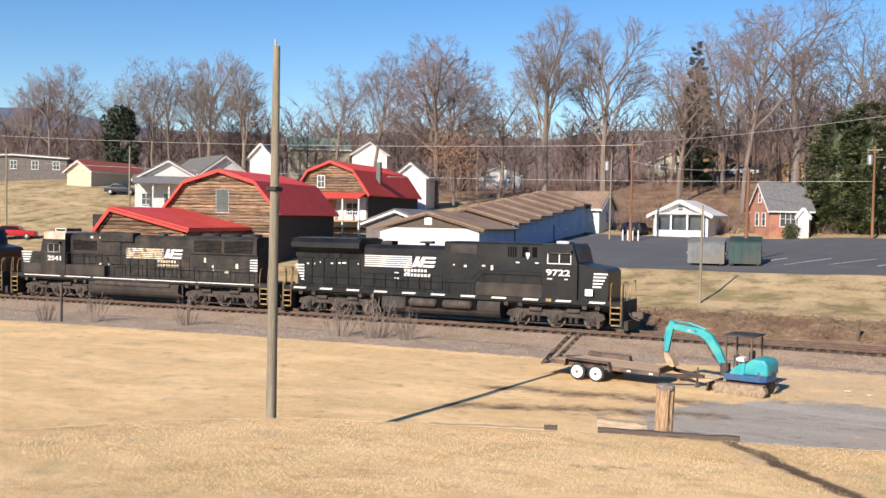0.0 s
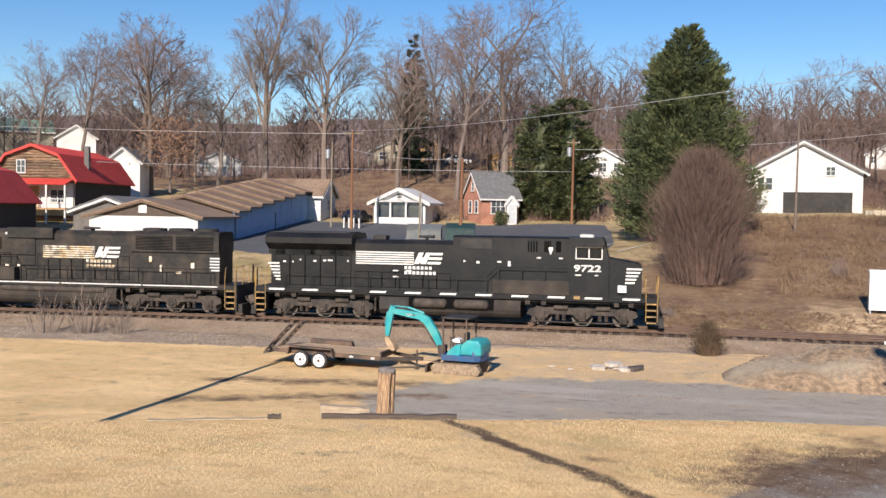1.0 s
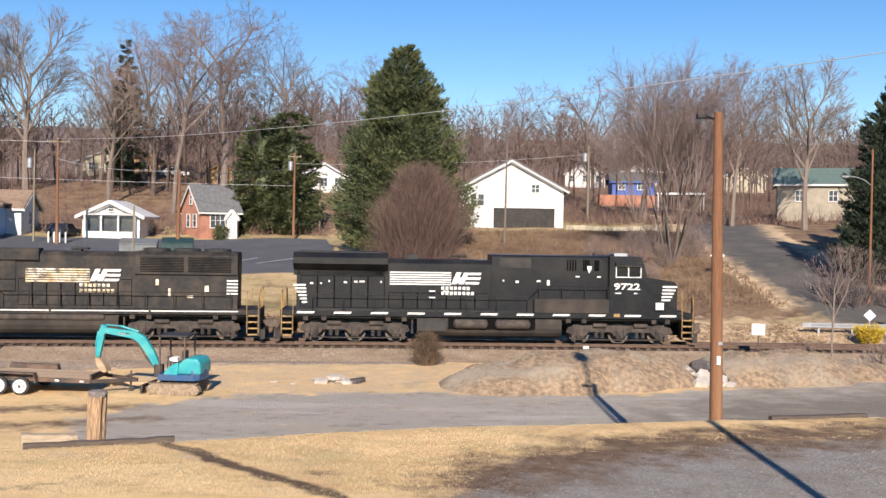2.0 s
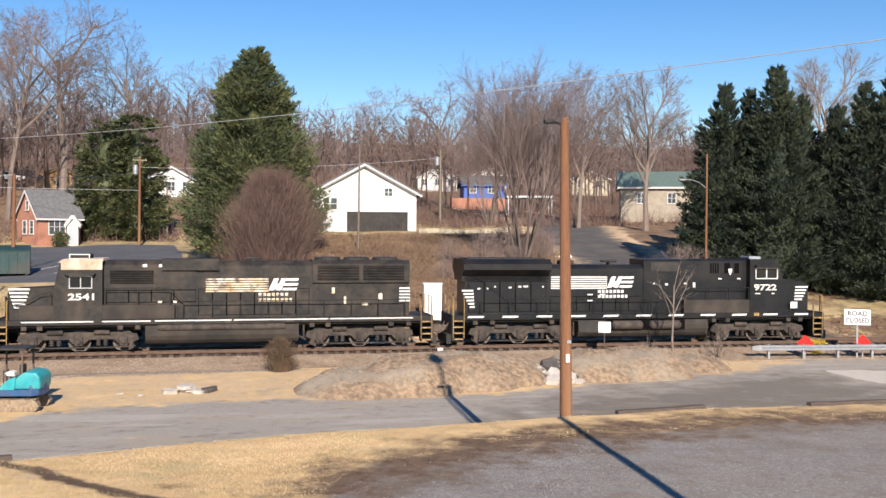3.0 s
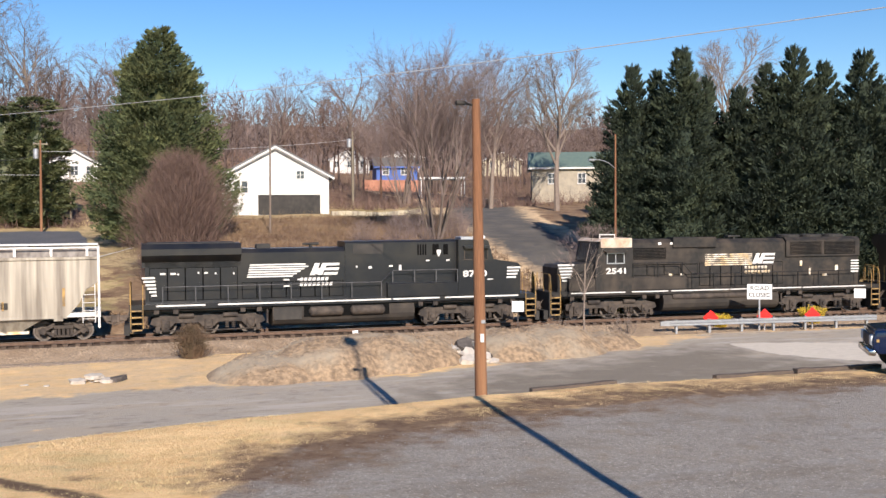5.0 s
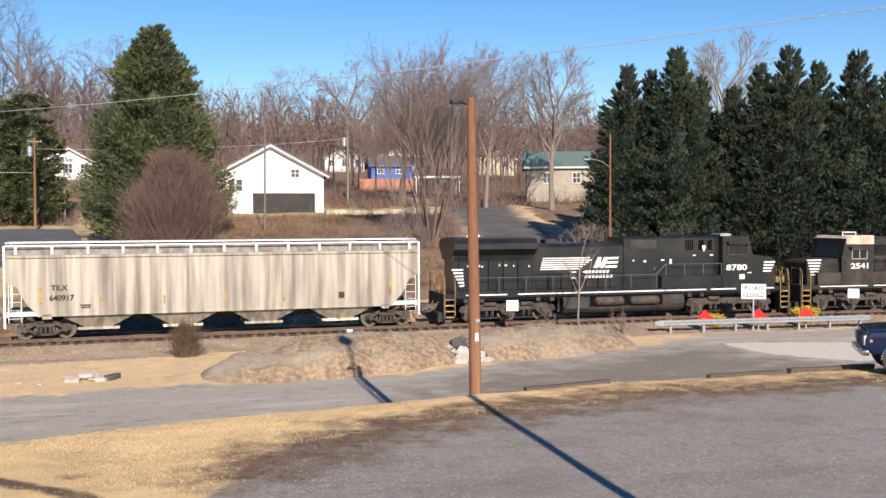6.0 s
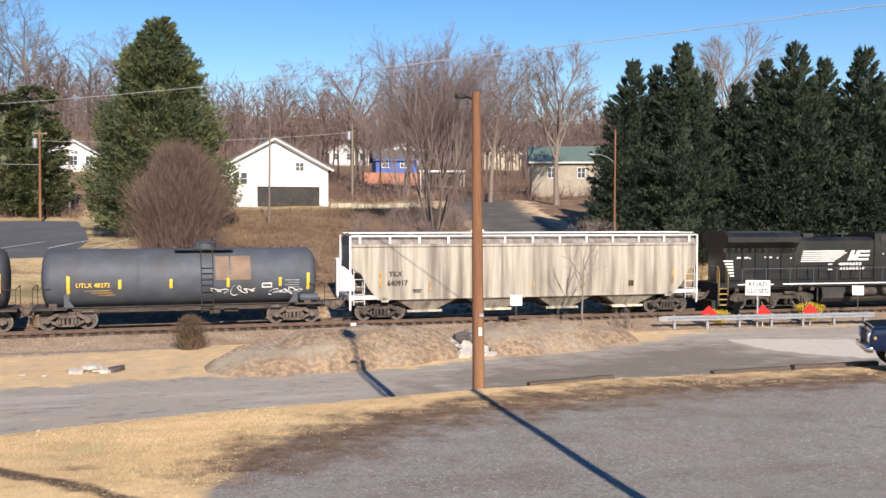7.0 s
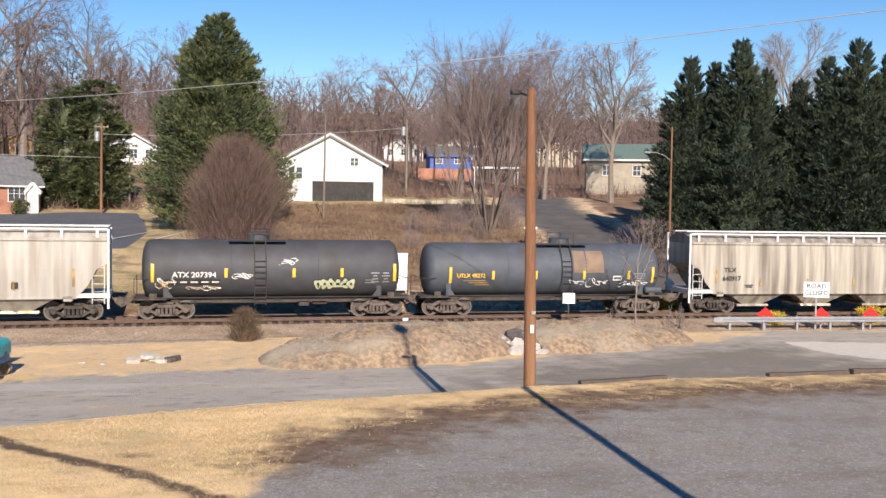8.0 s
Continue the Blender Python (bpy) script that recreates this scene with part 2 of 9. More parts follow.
# ---- the lie of the land ----
def track_uw(x, y):
    """Distance along the track and away from it (positive beyond it)."""
    return TRACK_R * math.atan2(x, y - TRACK_D + TRACK_R), math.hypot(x, y - TRACK_D + TRACK_R) - TRACK_R


def track_at(u, w=0.0, z=0.0):
    t = u / TRACK_R
    return Vector(((TRACK_R + w) * math.sin(t), TRACK_D - TRACK_R + (TRACK_R + w) * math.cos(t), z))


CREST_X = (-40, -20, -16.4, -14.4, -12.2, -9.2, -7, -3.8, -1.2, 4, 8, 14.5, 17.7, 24, 40)
CREST_Y = (8, 9.5, 12.7, 15.1, 16.8, 17.9, 18.6, 19.5, 20.3, 21.2, 21.7, 22.2, 22.6, 22.9, 22.9)
FAR_W = (3.6, 6, 10, 15, 20, 28, 42, 58, 75, 100, 130, 180, 280, 450)
FAR_U = (-110, -55, -25, -5, 8, 22, 34, 70)
FAR_Z = {
    -110: (-0.7, -0.4, 0.3, 1.2, 2.0, 3.4, 6.6, 9.8, 11.2, 12.2, 13.2, 14, 15, 16),
    -55: (-0.5, 0.25, 0.7, 1.2, 1.8, 2.6, 4.0, 6.0, 7.5, 10, 12, 14, 16, 17),
    -25: (-0.5, 0.3, 0.65, 1.2, 2.2, 2.7, 3.4, 4.3, 6.5, 12, 17, 22, 24, 25),
    -5: (-0.5, 0.3, 0.7, 1.4, 2.5, 2.9, 3.8, 4.5, 7.5, 13, 18, 23, 26, 27),
    8: (-0.7, -0.1, 0.4, 1.3, 2.4, 3.4, 5.3, 6.3, 8.0, 12, 17, 22, 25, 26),
    22: (-0.7, -0.1, 0.4, 1.5, 2.6, 3.7, 5.4, 6.3, 8.0, 11, 15, 20, 24, 25),
    34: (-0.7, 0.0, 0.9, 1.9, 2.8, 3.8, 5.4, 6.6, 8.0, 10, 13, 18, 23, 24),
    70: (-0.7, 0.2, 1.4, 2.6, 3.4, 4.5, 6.4, 8.0, 9.0, 10, 13, 17, 22, 23),
}


def far_height(u, w):
    u = max(FAR_U[0], min(FAR_U[-1], u))
    for a_, b_ in zip(FAR_U, FAR_U[1:]):
        if u <= b_:
            k = smooth01((u - a_) / (b_ - a_))
            return lerp_table(w, FAR_W, FAR_Z[a_]) * (1 - k) + lerp_table(w, FAR_W, FAR_Z[b_]) * k


LOW = -0.62
EDGE_U, EDGE_W = (-70, -50, -28, -16, -6, 5), (-9.4, -9.2, -8.0, -7.9, -4.9, -4.3)   # where lawn meets ballast


def ground_z(x, y):
    u, w = track_uw(x, y)
    if w > 3.6:
        z = far_height(u, w)
        return z + min(1.0, (w - 3.6) / 20) * 0.25 * (noise.noise((x * 0.11, y * 0.11, 3.1)))
    yc = lerp_table(x, CREST_X, CREST_Y)
    top = 1.5 - 0.02 * max(0.0, x - 12)
    k = smooth01((y - yc + 0.25) / (2.4 + max(0.0, -9 - x) * 0.35))
    z = top * (1 - k) + LOW * k
    z += 0.05 * noise.noise((x * 0.25, y * 0.25, 0)) * (0.4 + 0.6 * (1 - k))
    if w > -3.6:
        z = min(z, -0.72)
    return z


# ---- ground ----
def ground_material():
    m = bpy.data.materials.new("ground")
    m.use_nodes = True
    nt = m.node_tree
    b = nt.nodes["Principled BSDF"]
    b.inputs["Roughness"].default_value, b.inputs["Specular IOR Level"].default_value = 0.95, 0.2
    tc = nt.nodes.new("ShaderNodeTexCoord")

    def tex(scale, detail=5, stretch=None, rough=0.6):
        n = nt.nodes.new("ShaderNodeTexNoise")
        n.inputs["Scale"].default_value, n.inputs["Detail"].default_value, n.inputs["Roughness"].default_value = scale, detail, rough
        if stretch:
            mp = nt.nodes.new("ShaderNodeMapping")
            mp.inputs["Scale"].default_value = stretch
            nt.links.new(tc.outputs["Object"], mp.inputs[0])
            nt.links.new(mp.outputs[0], n.inputs["Vector"])
        else:
            nt.links.new(tc.outputs["Object"], n.inputs["Vector"])
        return n.outputs["Fac"]

    def rng(v, lo, hi, a_=0.0, b_=1.0):
        r = nt.nodes.new("ShaderNodeMapRange")
        for i, q in enumerate((lo, hi, a_, b_)):
            r.inputs[i + 1].default_value = q
        nt.links.new(v, r.inputs[0])
        return r.outputs[0]

    def mix(fac, p, q):
        x = nt.nodes.new("ShaderNodeMix")
        x.data_type = "RGBA"
        nt.links.new(fac, x.inputs[0])
        for i, v in ((6, p), (7, q)):
            if isinstance(v, tuple):
                x.inputs[i].default_value = (*v, 1)
            else:
                nt.links.new(v, x.inputs[i])
        return x.outputs[2]

    def zone(name, edge=0.5, fray=0.5, sc=1.2, soft=0.12):
        at = nt.nodes.new("ShaderNodeAttribute")
        at.attribute_name = name
        n = rng(tex(sc, 6), 0.25, 0.75, -fray, fray)
        s = nt.nodes.new("ShaderNodeMath")
        s.operation = "ADD"
        nt.links.new(at.outputs["Fac"], s.inputs[0])
        nt.links.new(n, s.inputs[1])
        return rng(s.outputs[0], edge - soft, edge + soft)

    fine, mid, big = tex(28, 6, (1, 0.45, 1), 0.75), tex(2.2, 5), tex(0.22, 4)
    lawn = mix(rng(fine, 0.3, 0.7), (0.6, 0.38, 0.165), (0.95, 0.68, 0.36))
    lawn = mix(rng(mid, 0.42, 0.75, 0, 0.55), lawn, (0.56, 0.41, 0.185))
    lawn = mix(rng(big, 0.45, 0.7, 0, 0.5), lawn, (0.76, 0.55, 0.3))
    lawn = mix(rng(tex(0.55, 6), 0.55, 0.72, 0, 0.5), lawn, (0.52, 0.42, 0.2))
    lawn = mix(rng(tex(0.3, 7, (0.7, 1.4, 1)), 0.48, 0.62, 0, 0.5), lawn, (1.0, 0.72, 0.38))
    lawn = mix(rng(tex(1.6, 8, (0.6, 1.3, 1), 0.75), 0.5, 0.66, 0, 0.5), lawn, (0.62, 0.36, 0.15))
    lawn = mix(rng(tex(0.9, 7, (0.6, 1.5, 1), 0.7), 0.56, 0.7, 0, 0.5), lawn, (0.46, 0.28, 0.13))
    brush = mix(rng(tex(3.0, 7), 0.35, 0.65), (0.18, 0.115, 0.072), (0.275, 0.187, 0.113))
    brush = mix(rng(tex(0.5, 6), 0.45, 0.62), brush, (0.13, 0.078, 0.052))
    brush = mix(rng(tex(0.2, 7, (1, 1.6, 1)), 0.52, 0.64, 0, 0.55), brush, (0.28, 0.2, 0.115))
    field = mix(rng(tex(6, 5, (1, 0.3, 1)), 0.35, 0.65), (0.36, 0.262, 0.138), (0.46, 0.35, 0.19))
    field = mix(rng(tex(0.35, 6), 0.46, 0.6, 0, 0.85), field, (0.235, 0.2, 0.085))
    field = mix(rng(tex(0.16, 6, (1, 2, 1)), 0.5, 0.62, 0, 0.6), field, (0.56, 0.42, 0.23))
    field = mix(rng(tex(0.7, 6), 0.52, 0.66, 0, 0.8), field, (0.2, 0.135, 0.08))
    gravel = mix(rng(tex(40, 6), 0.3, 0.7), (0.2, 0.179, 0.152), (0.43, 0.386, 0.332))
    gravel = mix(rng(tex(0.8, 5), 0.5, 0.75, 0, 0.6), gravel, (0.22, 0.19, 0.155))
    gravel = mix(rng(tex(0.35, 6, (0.6, 1.4, 1)), 0.52, 0.66, 0, 0.5), gravel, (0.36, 0.343, 0.32))
    gravel = mix(rng(tex(9, 7), 0.5, 0.68, 0, 0.4), gravel, (0.12, 0.105, 0.09))
    gravel = mix(rng(tex(0.28, 7, (0.6, 1.8, 1), 0.7), 0.5, 0.6, 0, 0.45), gravel, (0.2, 0.165, 0.125))
    gravel = mix(rng(tex(17, 7), 0.57, 0.68, 0, 0.8), gravel, (0.56, 0.52, 0.47))
    gravel = mix(rng(tex(1.6, 7), 0.54, 0.7, 0, 0.5), gravel, (0.28, 0.22, 0.16))
    road = mix(rng(tex(30, 5), 0.3, 0.7), (0.33, 0.29, 0.238), (0.48, 0.425, 0.35))
    road = mix(rng(tex(0.7, 6, (0.5, 1.6, 1)), 0.5, 0.62, 0, 0.7), road, (0.43, 0.36, 0.275))
    road = mix(rng(tex(2.5, 7, (0.5, 1.5, 1)), 0.55, 0.7, 0, 0.6), road, (0.15, 0.135, 0.12))
    road = mix(rng(tex(11, 7), 0.58, 0.7, 0, 0.5), road, (0.42, 0.39, 0.345))
    road = mix(rng(tex(0.45, 7, (0.35, 2.2, 1)), 0.53, 0.62, 0, 0.6), road, (0.52, 0.47, 0.41))
    damp = mix(rng(tex(25, 6), 0.3, 0.7), (0.19, 0.163, 0.128), (0.28, 0.243, 0.195))
    damp = mix(rng(tex(0.6, 6, (0.5, 1.6, 1)), 0.48, 0.65, 0, 0.6), damp, (0.33, 0.285, 0.22))
    stone = mix(rng(tex(9, 7), 0.32, 0.66), (0.2, 0.155, 0.118), (0.44, 0.36, 0.285))
    stone = mix(rng(tex(0.5, 6), 0.5, 0.68, 0, 0.6), stone, (0.22, 0.15, 0.095))
    dirt = mix(rng(tex(5, 6), 0.3, 0.7), (0.13, 0.08, 0.05), (0.24, 0.16, 0.1))
    asphalt = mix(rng(tex(12, 5), 0.3, 0.7), (0.085, 0.088, 0.096), (0.12, 0.122, 0.13))
    asphalt = mix(rng(tex(0.3, 5), 0.5, 0.7, 0, 0.5), asphalt, (0.16, 0.155, 0.15))
    concrete = mix(rng(tex(3, 6), 0.3, 0.7), (0.58, 0.52, 0.43), (0.68, 0.61, 0.51))
    tan = mix(rng(tex(7, 6), 0.3, 0.7), (0.55, 0.395, 0.235), (0.7, 0.52, 0.32))
    col = lawn
    col = mix(zone("field", 0.5, 0.3), col, field)
    col = mix(zone("brush", 0.5, 0.6, 0.6), col, brush)
    col = mix(zone("tan", 0.5, 0.5, 1.0, 0.35), col, tan)
    col = mix(zone("road", 0.5, 0.55, 0.8, 0.2), col, road)
    col = mix(zone("damp", 0.5, 0.5, 0.7, 0.3), col, damp)
    col = mix(zone("gravel", 0.5, 0.3, 0.9), col, gravel)
    col = mix(zone("dirt", 0.5, 0.5, 1.3, 0.3), col, dirt)
    dot = nt.nodes.new("ShaderNodeVectorMath")
    dot.operation = "DOT_PRODUCT"
    dot.inputs[1].default_value = (0.762, 0.648, 0)
    nt.links.new(tc.outputs["Object"], dot.inputs[0])
    off = nt.nodes.new("ShaderNodeMath")
    off.operation = "ADD"
    nt.links.new(dot.outputs["Value"], off.inputs[0])
    nt.links.new(rng(tex(0.9, 4), 0.3, 0.7, -9.75, -9.4), off.inputs[1])
    gap = nt.nodes.new("ShaderNodeMath")
    gap.operation = "ABSOLUTE"
    nt.links.new(off.outputs[0], gap.inputs[0])
    rut = nt.nodes.new("ShaderNodeMath")
    rut.operation = "MULTIPLY"
    nt.links.new(rng(gap.outputs[0], 0.1, 0.24, 1, 0), rut.inputs[0])
    nt.links.new(zone("rut", 0.5, 0.3, 1.5, 0.25), rut.inputs[1])
    col = mix(rut.outputs[0], col, mix(rng(tex(7, 6), 0.3, 0.7), (0.11, 0.068, 0.042), (0.2, 0.135, 0.085)))
    col = mix(zone("stone", 0.5, 0.45, 1.5), col, stone)
    col = mix(zone("concrete", 0.5, 0.08), col, concrete)
    col = mix(zone("asphalt", 0.5, 0.05), col, asphalt)
    lane = mix(rng(tex(0.5, 6), 0.4, 0.65), (0.095, 0.09, 0.085), (0.14, 0.125, 0.108))
    col = mix(zone("lane", 0.5, 0.12), col, lane)
    nt.links.new(col, b.inputs["Base Color"])
    bp = nt.nodes.new("ShaderNodeBump")
    bp.inputs["Strength"].default_value, bp.inputs["Distance"].default_value = 0.9, 0.05
    nt.links.new(fine, bp.inputs["Height"])
    nt.links.new(bp.outputs[0], b.inputs["Normal"])
    return m


def inside(x, y, poly, soft=0.6):
    """About 1 within a polygon, 0 outside, with a soft edge."""
    hit, best, n = False, 1e9, len(poly)
    for i in range(n):
        (x0, y0), (x1, y1) = poly[i], poly[(i + 1) % n]
        if (y0 > y) != (y1 > y) and x < (x1 - x0) * (y - y0) / (y1 - y0) + x0:
            hit = not hit
        dx, dy = x1 - x0, y1 - y0
        k = max(0, min(1, ((x - x0) * dx + (y - y0) * dy) / (dx * dx + dy * dy)))
        best = min(best, math.hypot(x - x0 - k * dx, y - y0 - k * dy))
    return max(0.0, min(1.0, 0.5 + (best if hit else -best) / (2 * soft)))


def along(x, y, line, half):
    best = 1e9
    for (x0, y0), (x1, y1) in zip(line, line[1:]):
        dx, dy = x1 - x0, y1 - y0
        k = max(0, min(1, ((x - x0) * dx + (y - y0) * dy) / (dx * dx + dy * dy)))
        best = min(best, math.hypot(x - x0 - k * dx, y - y0 - k * dy))
    return max(0.0, 1 - best / (2 * half))


LOT = [(0.2, 5), (0.6, 13), (1.9, 16.4), (3.0, 17.8), (5.2, 18.7), (7.3, 19.3), (11.6, 19.9), (14.1, 20.2), (18.6, 20.4), (45, 20.6), (45, 5)]
ROAD = [(-10.5, 24), (-8.5, 34.2), (-4.2, 37.3), (-0.3, 38.0), (3.8, 37.8), (9.0, 37.4), (13.2, 38.5), (18.9, 40.0), (23.1, 41.4), (28.0, 43.4), (29, 45.3),
        (38, 44.6), (60, 42), (60, 24), (24, 24)]
SLAB = [(28.1, 41.6), (31.6, 40.7), (34.7, 39.3), (60, 38), (60, 32), (30.4, 34.4), (29.1, 35.9), (28.0, 38.1)]
PARKING_U = [(-36, 27), (-28, 21.5), (-8, 19.7), (-3.6, 20.2), (-2.4, 31), (-3, 44), (-4, 57), (-40, 56)]
HILLROAD = [(34, 4.0), (31.5, 10), (30.8, 22), (31.8, 34), (33, 46), (36, 58), (37, 75), (34, 95)]
HILLROAD_W = 3.6


def lines(*spans):
    out = []
    for a_, b_, step in spans:
        out += list(np.arange(a_, b_, step))
    return out + [spans[-1][1]]


gx = lines((-900, -160, 60), (-160, -60, 4), (-60, -22, 1.0), (-22, -8, 0.5), (-8, 6, 0.25), (6, 42, 0.5), (42, 80, 1.5), (80, 160, 8), (160, 900, 60))
gy = lines((-120, 6, 12), (6, 12, 0.5), (12, 23, 0.25), (23, 60, 0.5), (60, 112, 1.0), (112, 200, 4), (200, 400, 20), (400, 1800, 140))
verts, zones = [], {k: [] for k in ("field", "brush", "tan", "road", "damp", "gravel", "dirt", "rut", "stone", "concrete", "asphalt", "lane")}
for y in gy:
    for x in gx:
        x, y = float(x), float(y)
        u, w = track_uw(x, y)
        verts.append((x, y, ground_z(x, y)))
        near = -60 < x < 70
        far = w > 3.6
        z = zones
        z["gravel"].append(inside(x, y, LOT, 0.7) if near and y < 25 else 0)
        z["damp"].append(0.9 * inside(x, y, [(7, 24), (10, 33), (13, 36.5), (19, 38.5), (24, 40.5), (27.5, 41), (27.5, 36), (32, 33), (60, 31), (60, 24)], 2.5) if near and 20 < y < 50 else 0)
        z["stone"].append(max(0.0, min(1.0, 0.5 + (w - lerp_table(u, EDGE_U, EDGE_W)) / 0.9)) if near and -12 < w < -2 and u < 4 else 0)
        z["road"].append(inside(x, y, ROAD, 0.9) if near and 20 < y < 50 else 0)
        z["concrete"].append(inside(x, y, SLAB, 0.2) if near and 28 < y < 50 else 0)
        d = 0.0
        z["rut"].append(along(x, y, [(-3.7, 19.0), (-2.1, 17.4), (-0.1, 14.9), (1.6, 12.6)], 1.2) if -8 < x < 6 and 9 < y < 23 else 0)
        if near and y < 42:
            # bare earth edging the lot, then two tree-shadow streaks painted on the lawn
            d = max(0.95 * along(x, y, [(2.0, 16.4), (5.4, 18.9), (9.5, 20.0), (14, 20.5), (24, 20.9), (40, 21)], 1.05),
                    0.72 * along(x, y, [(-15.2, 29.6), (-11.8, 31.0), (-7, 32.5)], 0.5),
                    0.8 * along(x, y, [(-15.6, 33.6), (-13.0, 34.0), (-8, 34.6)], 0.5))
        z["dirt"].append(d)
        z["tan"].append(max(0.62 * inside(x, y, [(-12, 37.5), (-8, 46), (30, 47), (40, 44), (29, 41), (4, 37.5)], 1.0) if near else 0,
                            0.75 * (along(u, w, HILLROAD, HILLROAD_W + 1.6) > 0.5) if near and 12 < w < 100 else 0,
                            0.7 * inside(u, w, [(9, 4.5), (9, 10), (22, 10), (33, 8.5), (40, 3.5)], 1.5) if near else 0))
        brush = 0.0
        if far:
            brush = max(smooth01((w - 60) / 12), inside(u, w, [(-1, 7), (-1, 19), (3, 30), (8, 44), (18, 47), (29, 44), (31, 25), (34, 12), (22, 9), (8, 7)], 2.5))
            if u < -40:
                brush *= smooth01((w - (72 if u > -75 else 95)) / 22)
            # shaded lawn right of the hill road, its shade painted with the brush colour
            brush = max(brush, 0.9 * inside(u, w, [(33.5, 30), (33.5, 80), (60, 80), (60, 14), (39, 12)], 2.5))
            if w < 8:
                brush = max(brush, 0.75)
        z["brush"].append(brush)
        z["field"].append(0.9 if far else 0)
        pk = inside(u, w, PARKING_U, 0.3) if near and far and w < 62 else 0
        hr = along(u, w, HILLROAD, HILLROAD_W) if near and far else 0
        z["asphalt"].append(pk)
        z["lane"].append(min(1.0, hr))
nx, ny = len(gx), len(gy)
faces = [(j * nx + i, j * nx + i + 1, (j + 1) * nx + i + 1, (j + 1) * nx + i) for j in range(ny - 1) for i in range(nx - 1)]
me = bpy.data.meshes.new("ground")
me.from_pydata(verts, [], faces)
for k, vals in zones.items():
    me.attributes.new(k, "FLOAT", "POINT").data.foreach_set("value", vals)
me.polygons.foreach_set("use_smooth", [True] * len(me.polygons))
me.materials.append(ground_material())
tagged(new("ground", me), "dry winter lawn, gravel lot, road and wooded slope", "ground", kind="structure")


# ---- railway track ----
def strip(profile, u0, u1, step, closed=True):
    """A cross-section (w, z) carried along the curve."""
    g = Geo()
    us = list(np.arange(u0, u1 + 0.01, step))
    n = len(profile)
    vs = [track_at(float(u), w, z) for u in us for w, z in profile]
    m_ = n if closed else n - 1
    fs = [(j * n + i, j * n + (i + 1) % n, (j + 1) * n + (i + 1) % n, (j + 1) * n + i) for j in range(len(us) - 1) for i in range(m_)]
    return g.add(vs, fs)


track = tagged(new("railway_track"), "single railway track on grey stone ballast", "railway track", kind="structure")
bal = Geo()
us = list(np.arange(-170, 170.1, 0.5))
BED = [(-4.6, -0.85), (-3.9, -0.7), (-3.2, -0.59), (-2.4, -0.47), (-1.75, -0.36), (-1.38, -0.26), (0, -0.185), (1.38, -0.26), (1.75, -0.36), (2.6, -0.46), (3.4, -0.6), (4.2, -0.9)]
vs = []
for u in us:
    for w, z in BED:
        vs.append(track_at(float(u), w + 0.12 * noise.noise((u * 0.5, w, 9)) * (abs(w) > 1.5), z + 0.035 * noise.noise((u * 0.8, w * 2, 4))))
n = len(BED)
bal.add(vs, [(j * n + i, j * n + i + 1, (j + 1) * n + i + 1, (j + 1) * n + i) for j in range(len(us) - 1) for i in range(n - 1)])
bal.m = [1 if i in (5, 6) else 0 for j in range(len(us) - 1) for i in range(n - 1)]
part("ballast_bed", bal, [M_STONE, M_FOUL], track, "grey crushed stone ballast", smooth=True)
for w in (-0.755, 0.755):
    s = 1
    p = [(w - 0.07, -0.165), (w + 0.07, -0.165), (w + 0.07, -0.14), (w + 0.012, -0.12), (w + 0.012, -0.045), (w + 0.036, -0.035), (w + 0.036, -0.004),
         (w - 0.036, -0.004), (w - 0.036, -0.035), (w - 0.012, -0.045), (w - 0.012, -0.12), (w - 0.07, -0.14)]
    r = part("rail", strip(p, -170, 170, 2.0), M_RAIL, track, "rusty steel rail with a polished top")
    part("rail_head", strip([(w - 0.03, -0.006), (w + 0.03, -0.006), (w + 0.03, 0.0), (w - 0.03, 0.0)], -170, 170, 2.0), M_TREAD, r, "polished running surface")


# ---- the train ----
WHEELS = []                              # (wheelset, its place on the car, radius, sense)


def wheelset_mesh(r):
    g = Geo()
    g.tube((0, -0.85, 0), (0, 0.85, 0), 0.09, n=8)
    for s in (-1, 1):
        y = s * 0.755
        g.lathe([(y - 0.1, 0.05), (y - 0.1, 0.15), (y - 0.03, 0.19), (y - 0.02, r * 0.8), (y + 0.02, r * 0.8), (y + 0.03, 0.19), (y + 0.1, 0.15), (y + 0.1, 0.05)], "y", 24)
        g.lathe([(y - 0.02, r * 0.78), (y - 0.068, r * 0.82), (y - 0.068, r), (y + 0.06, r), (y + 0.068, r * 0.82), (y + 0.02, r * 0.78)], "y", 24, slot=1)
        for k in range(3):
            t = 2 * math.pi * k / 3
            g.box(math.cos(t) * r * 0.35 - 0.05, math.cos(t) * r * 0.35 + 0.05, y - 0.09, y + 0.09, math.sin(t) * r * 0.35 - 0.05, math.sin(t) * r * 0.35 + 0.05)
    return g.mesh("wheelset", [M_WHEEL, M_RIMSTEEL], True)


WHEEL_MESH = {r: wheelset_mesh(r) for r in (0.53, 0.46)}


def add_wheels(truck, xs, r, sense):
    for x in xs:
        w = part("wheelset", WHEEL_MESH[r], M_WHEEL, truck)
        w.matrix_basis = pose(x, 0, r)
        WHEELS.append((w, x, r, sense))


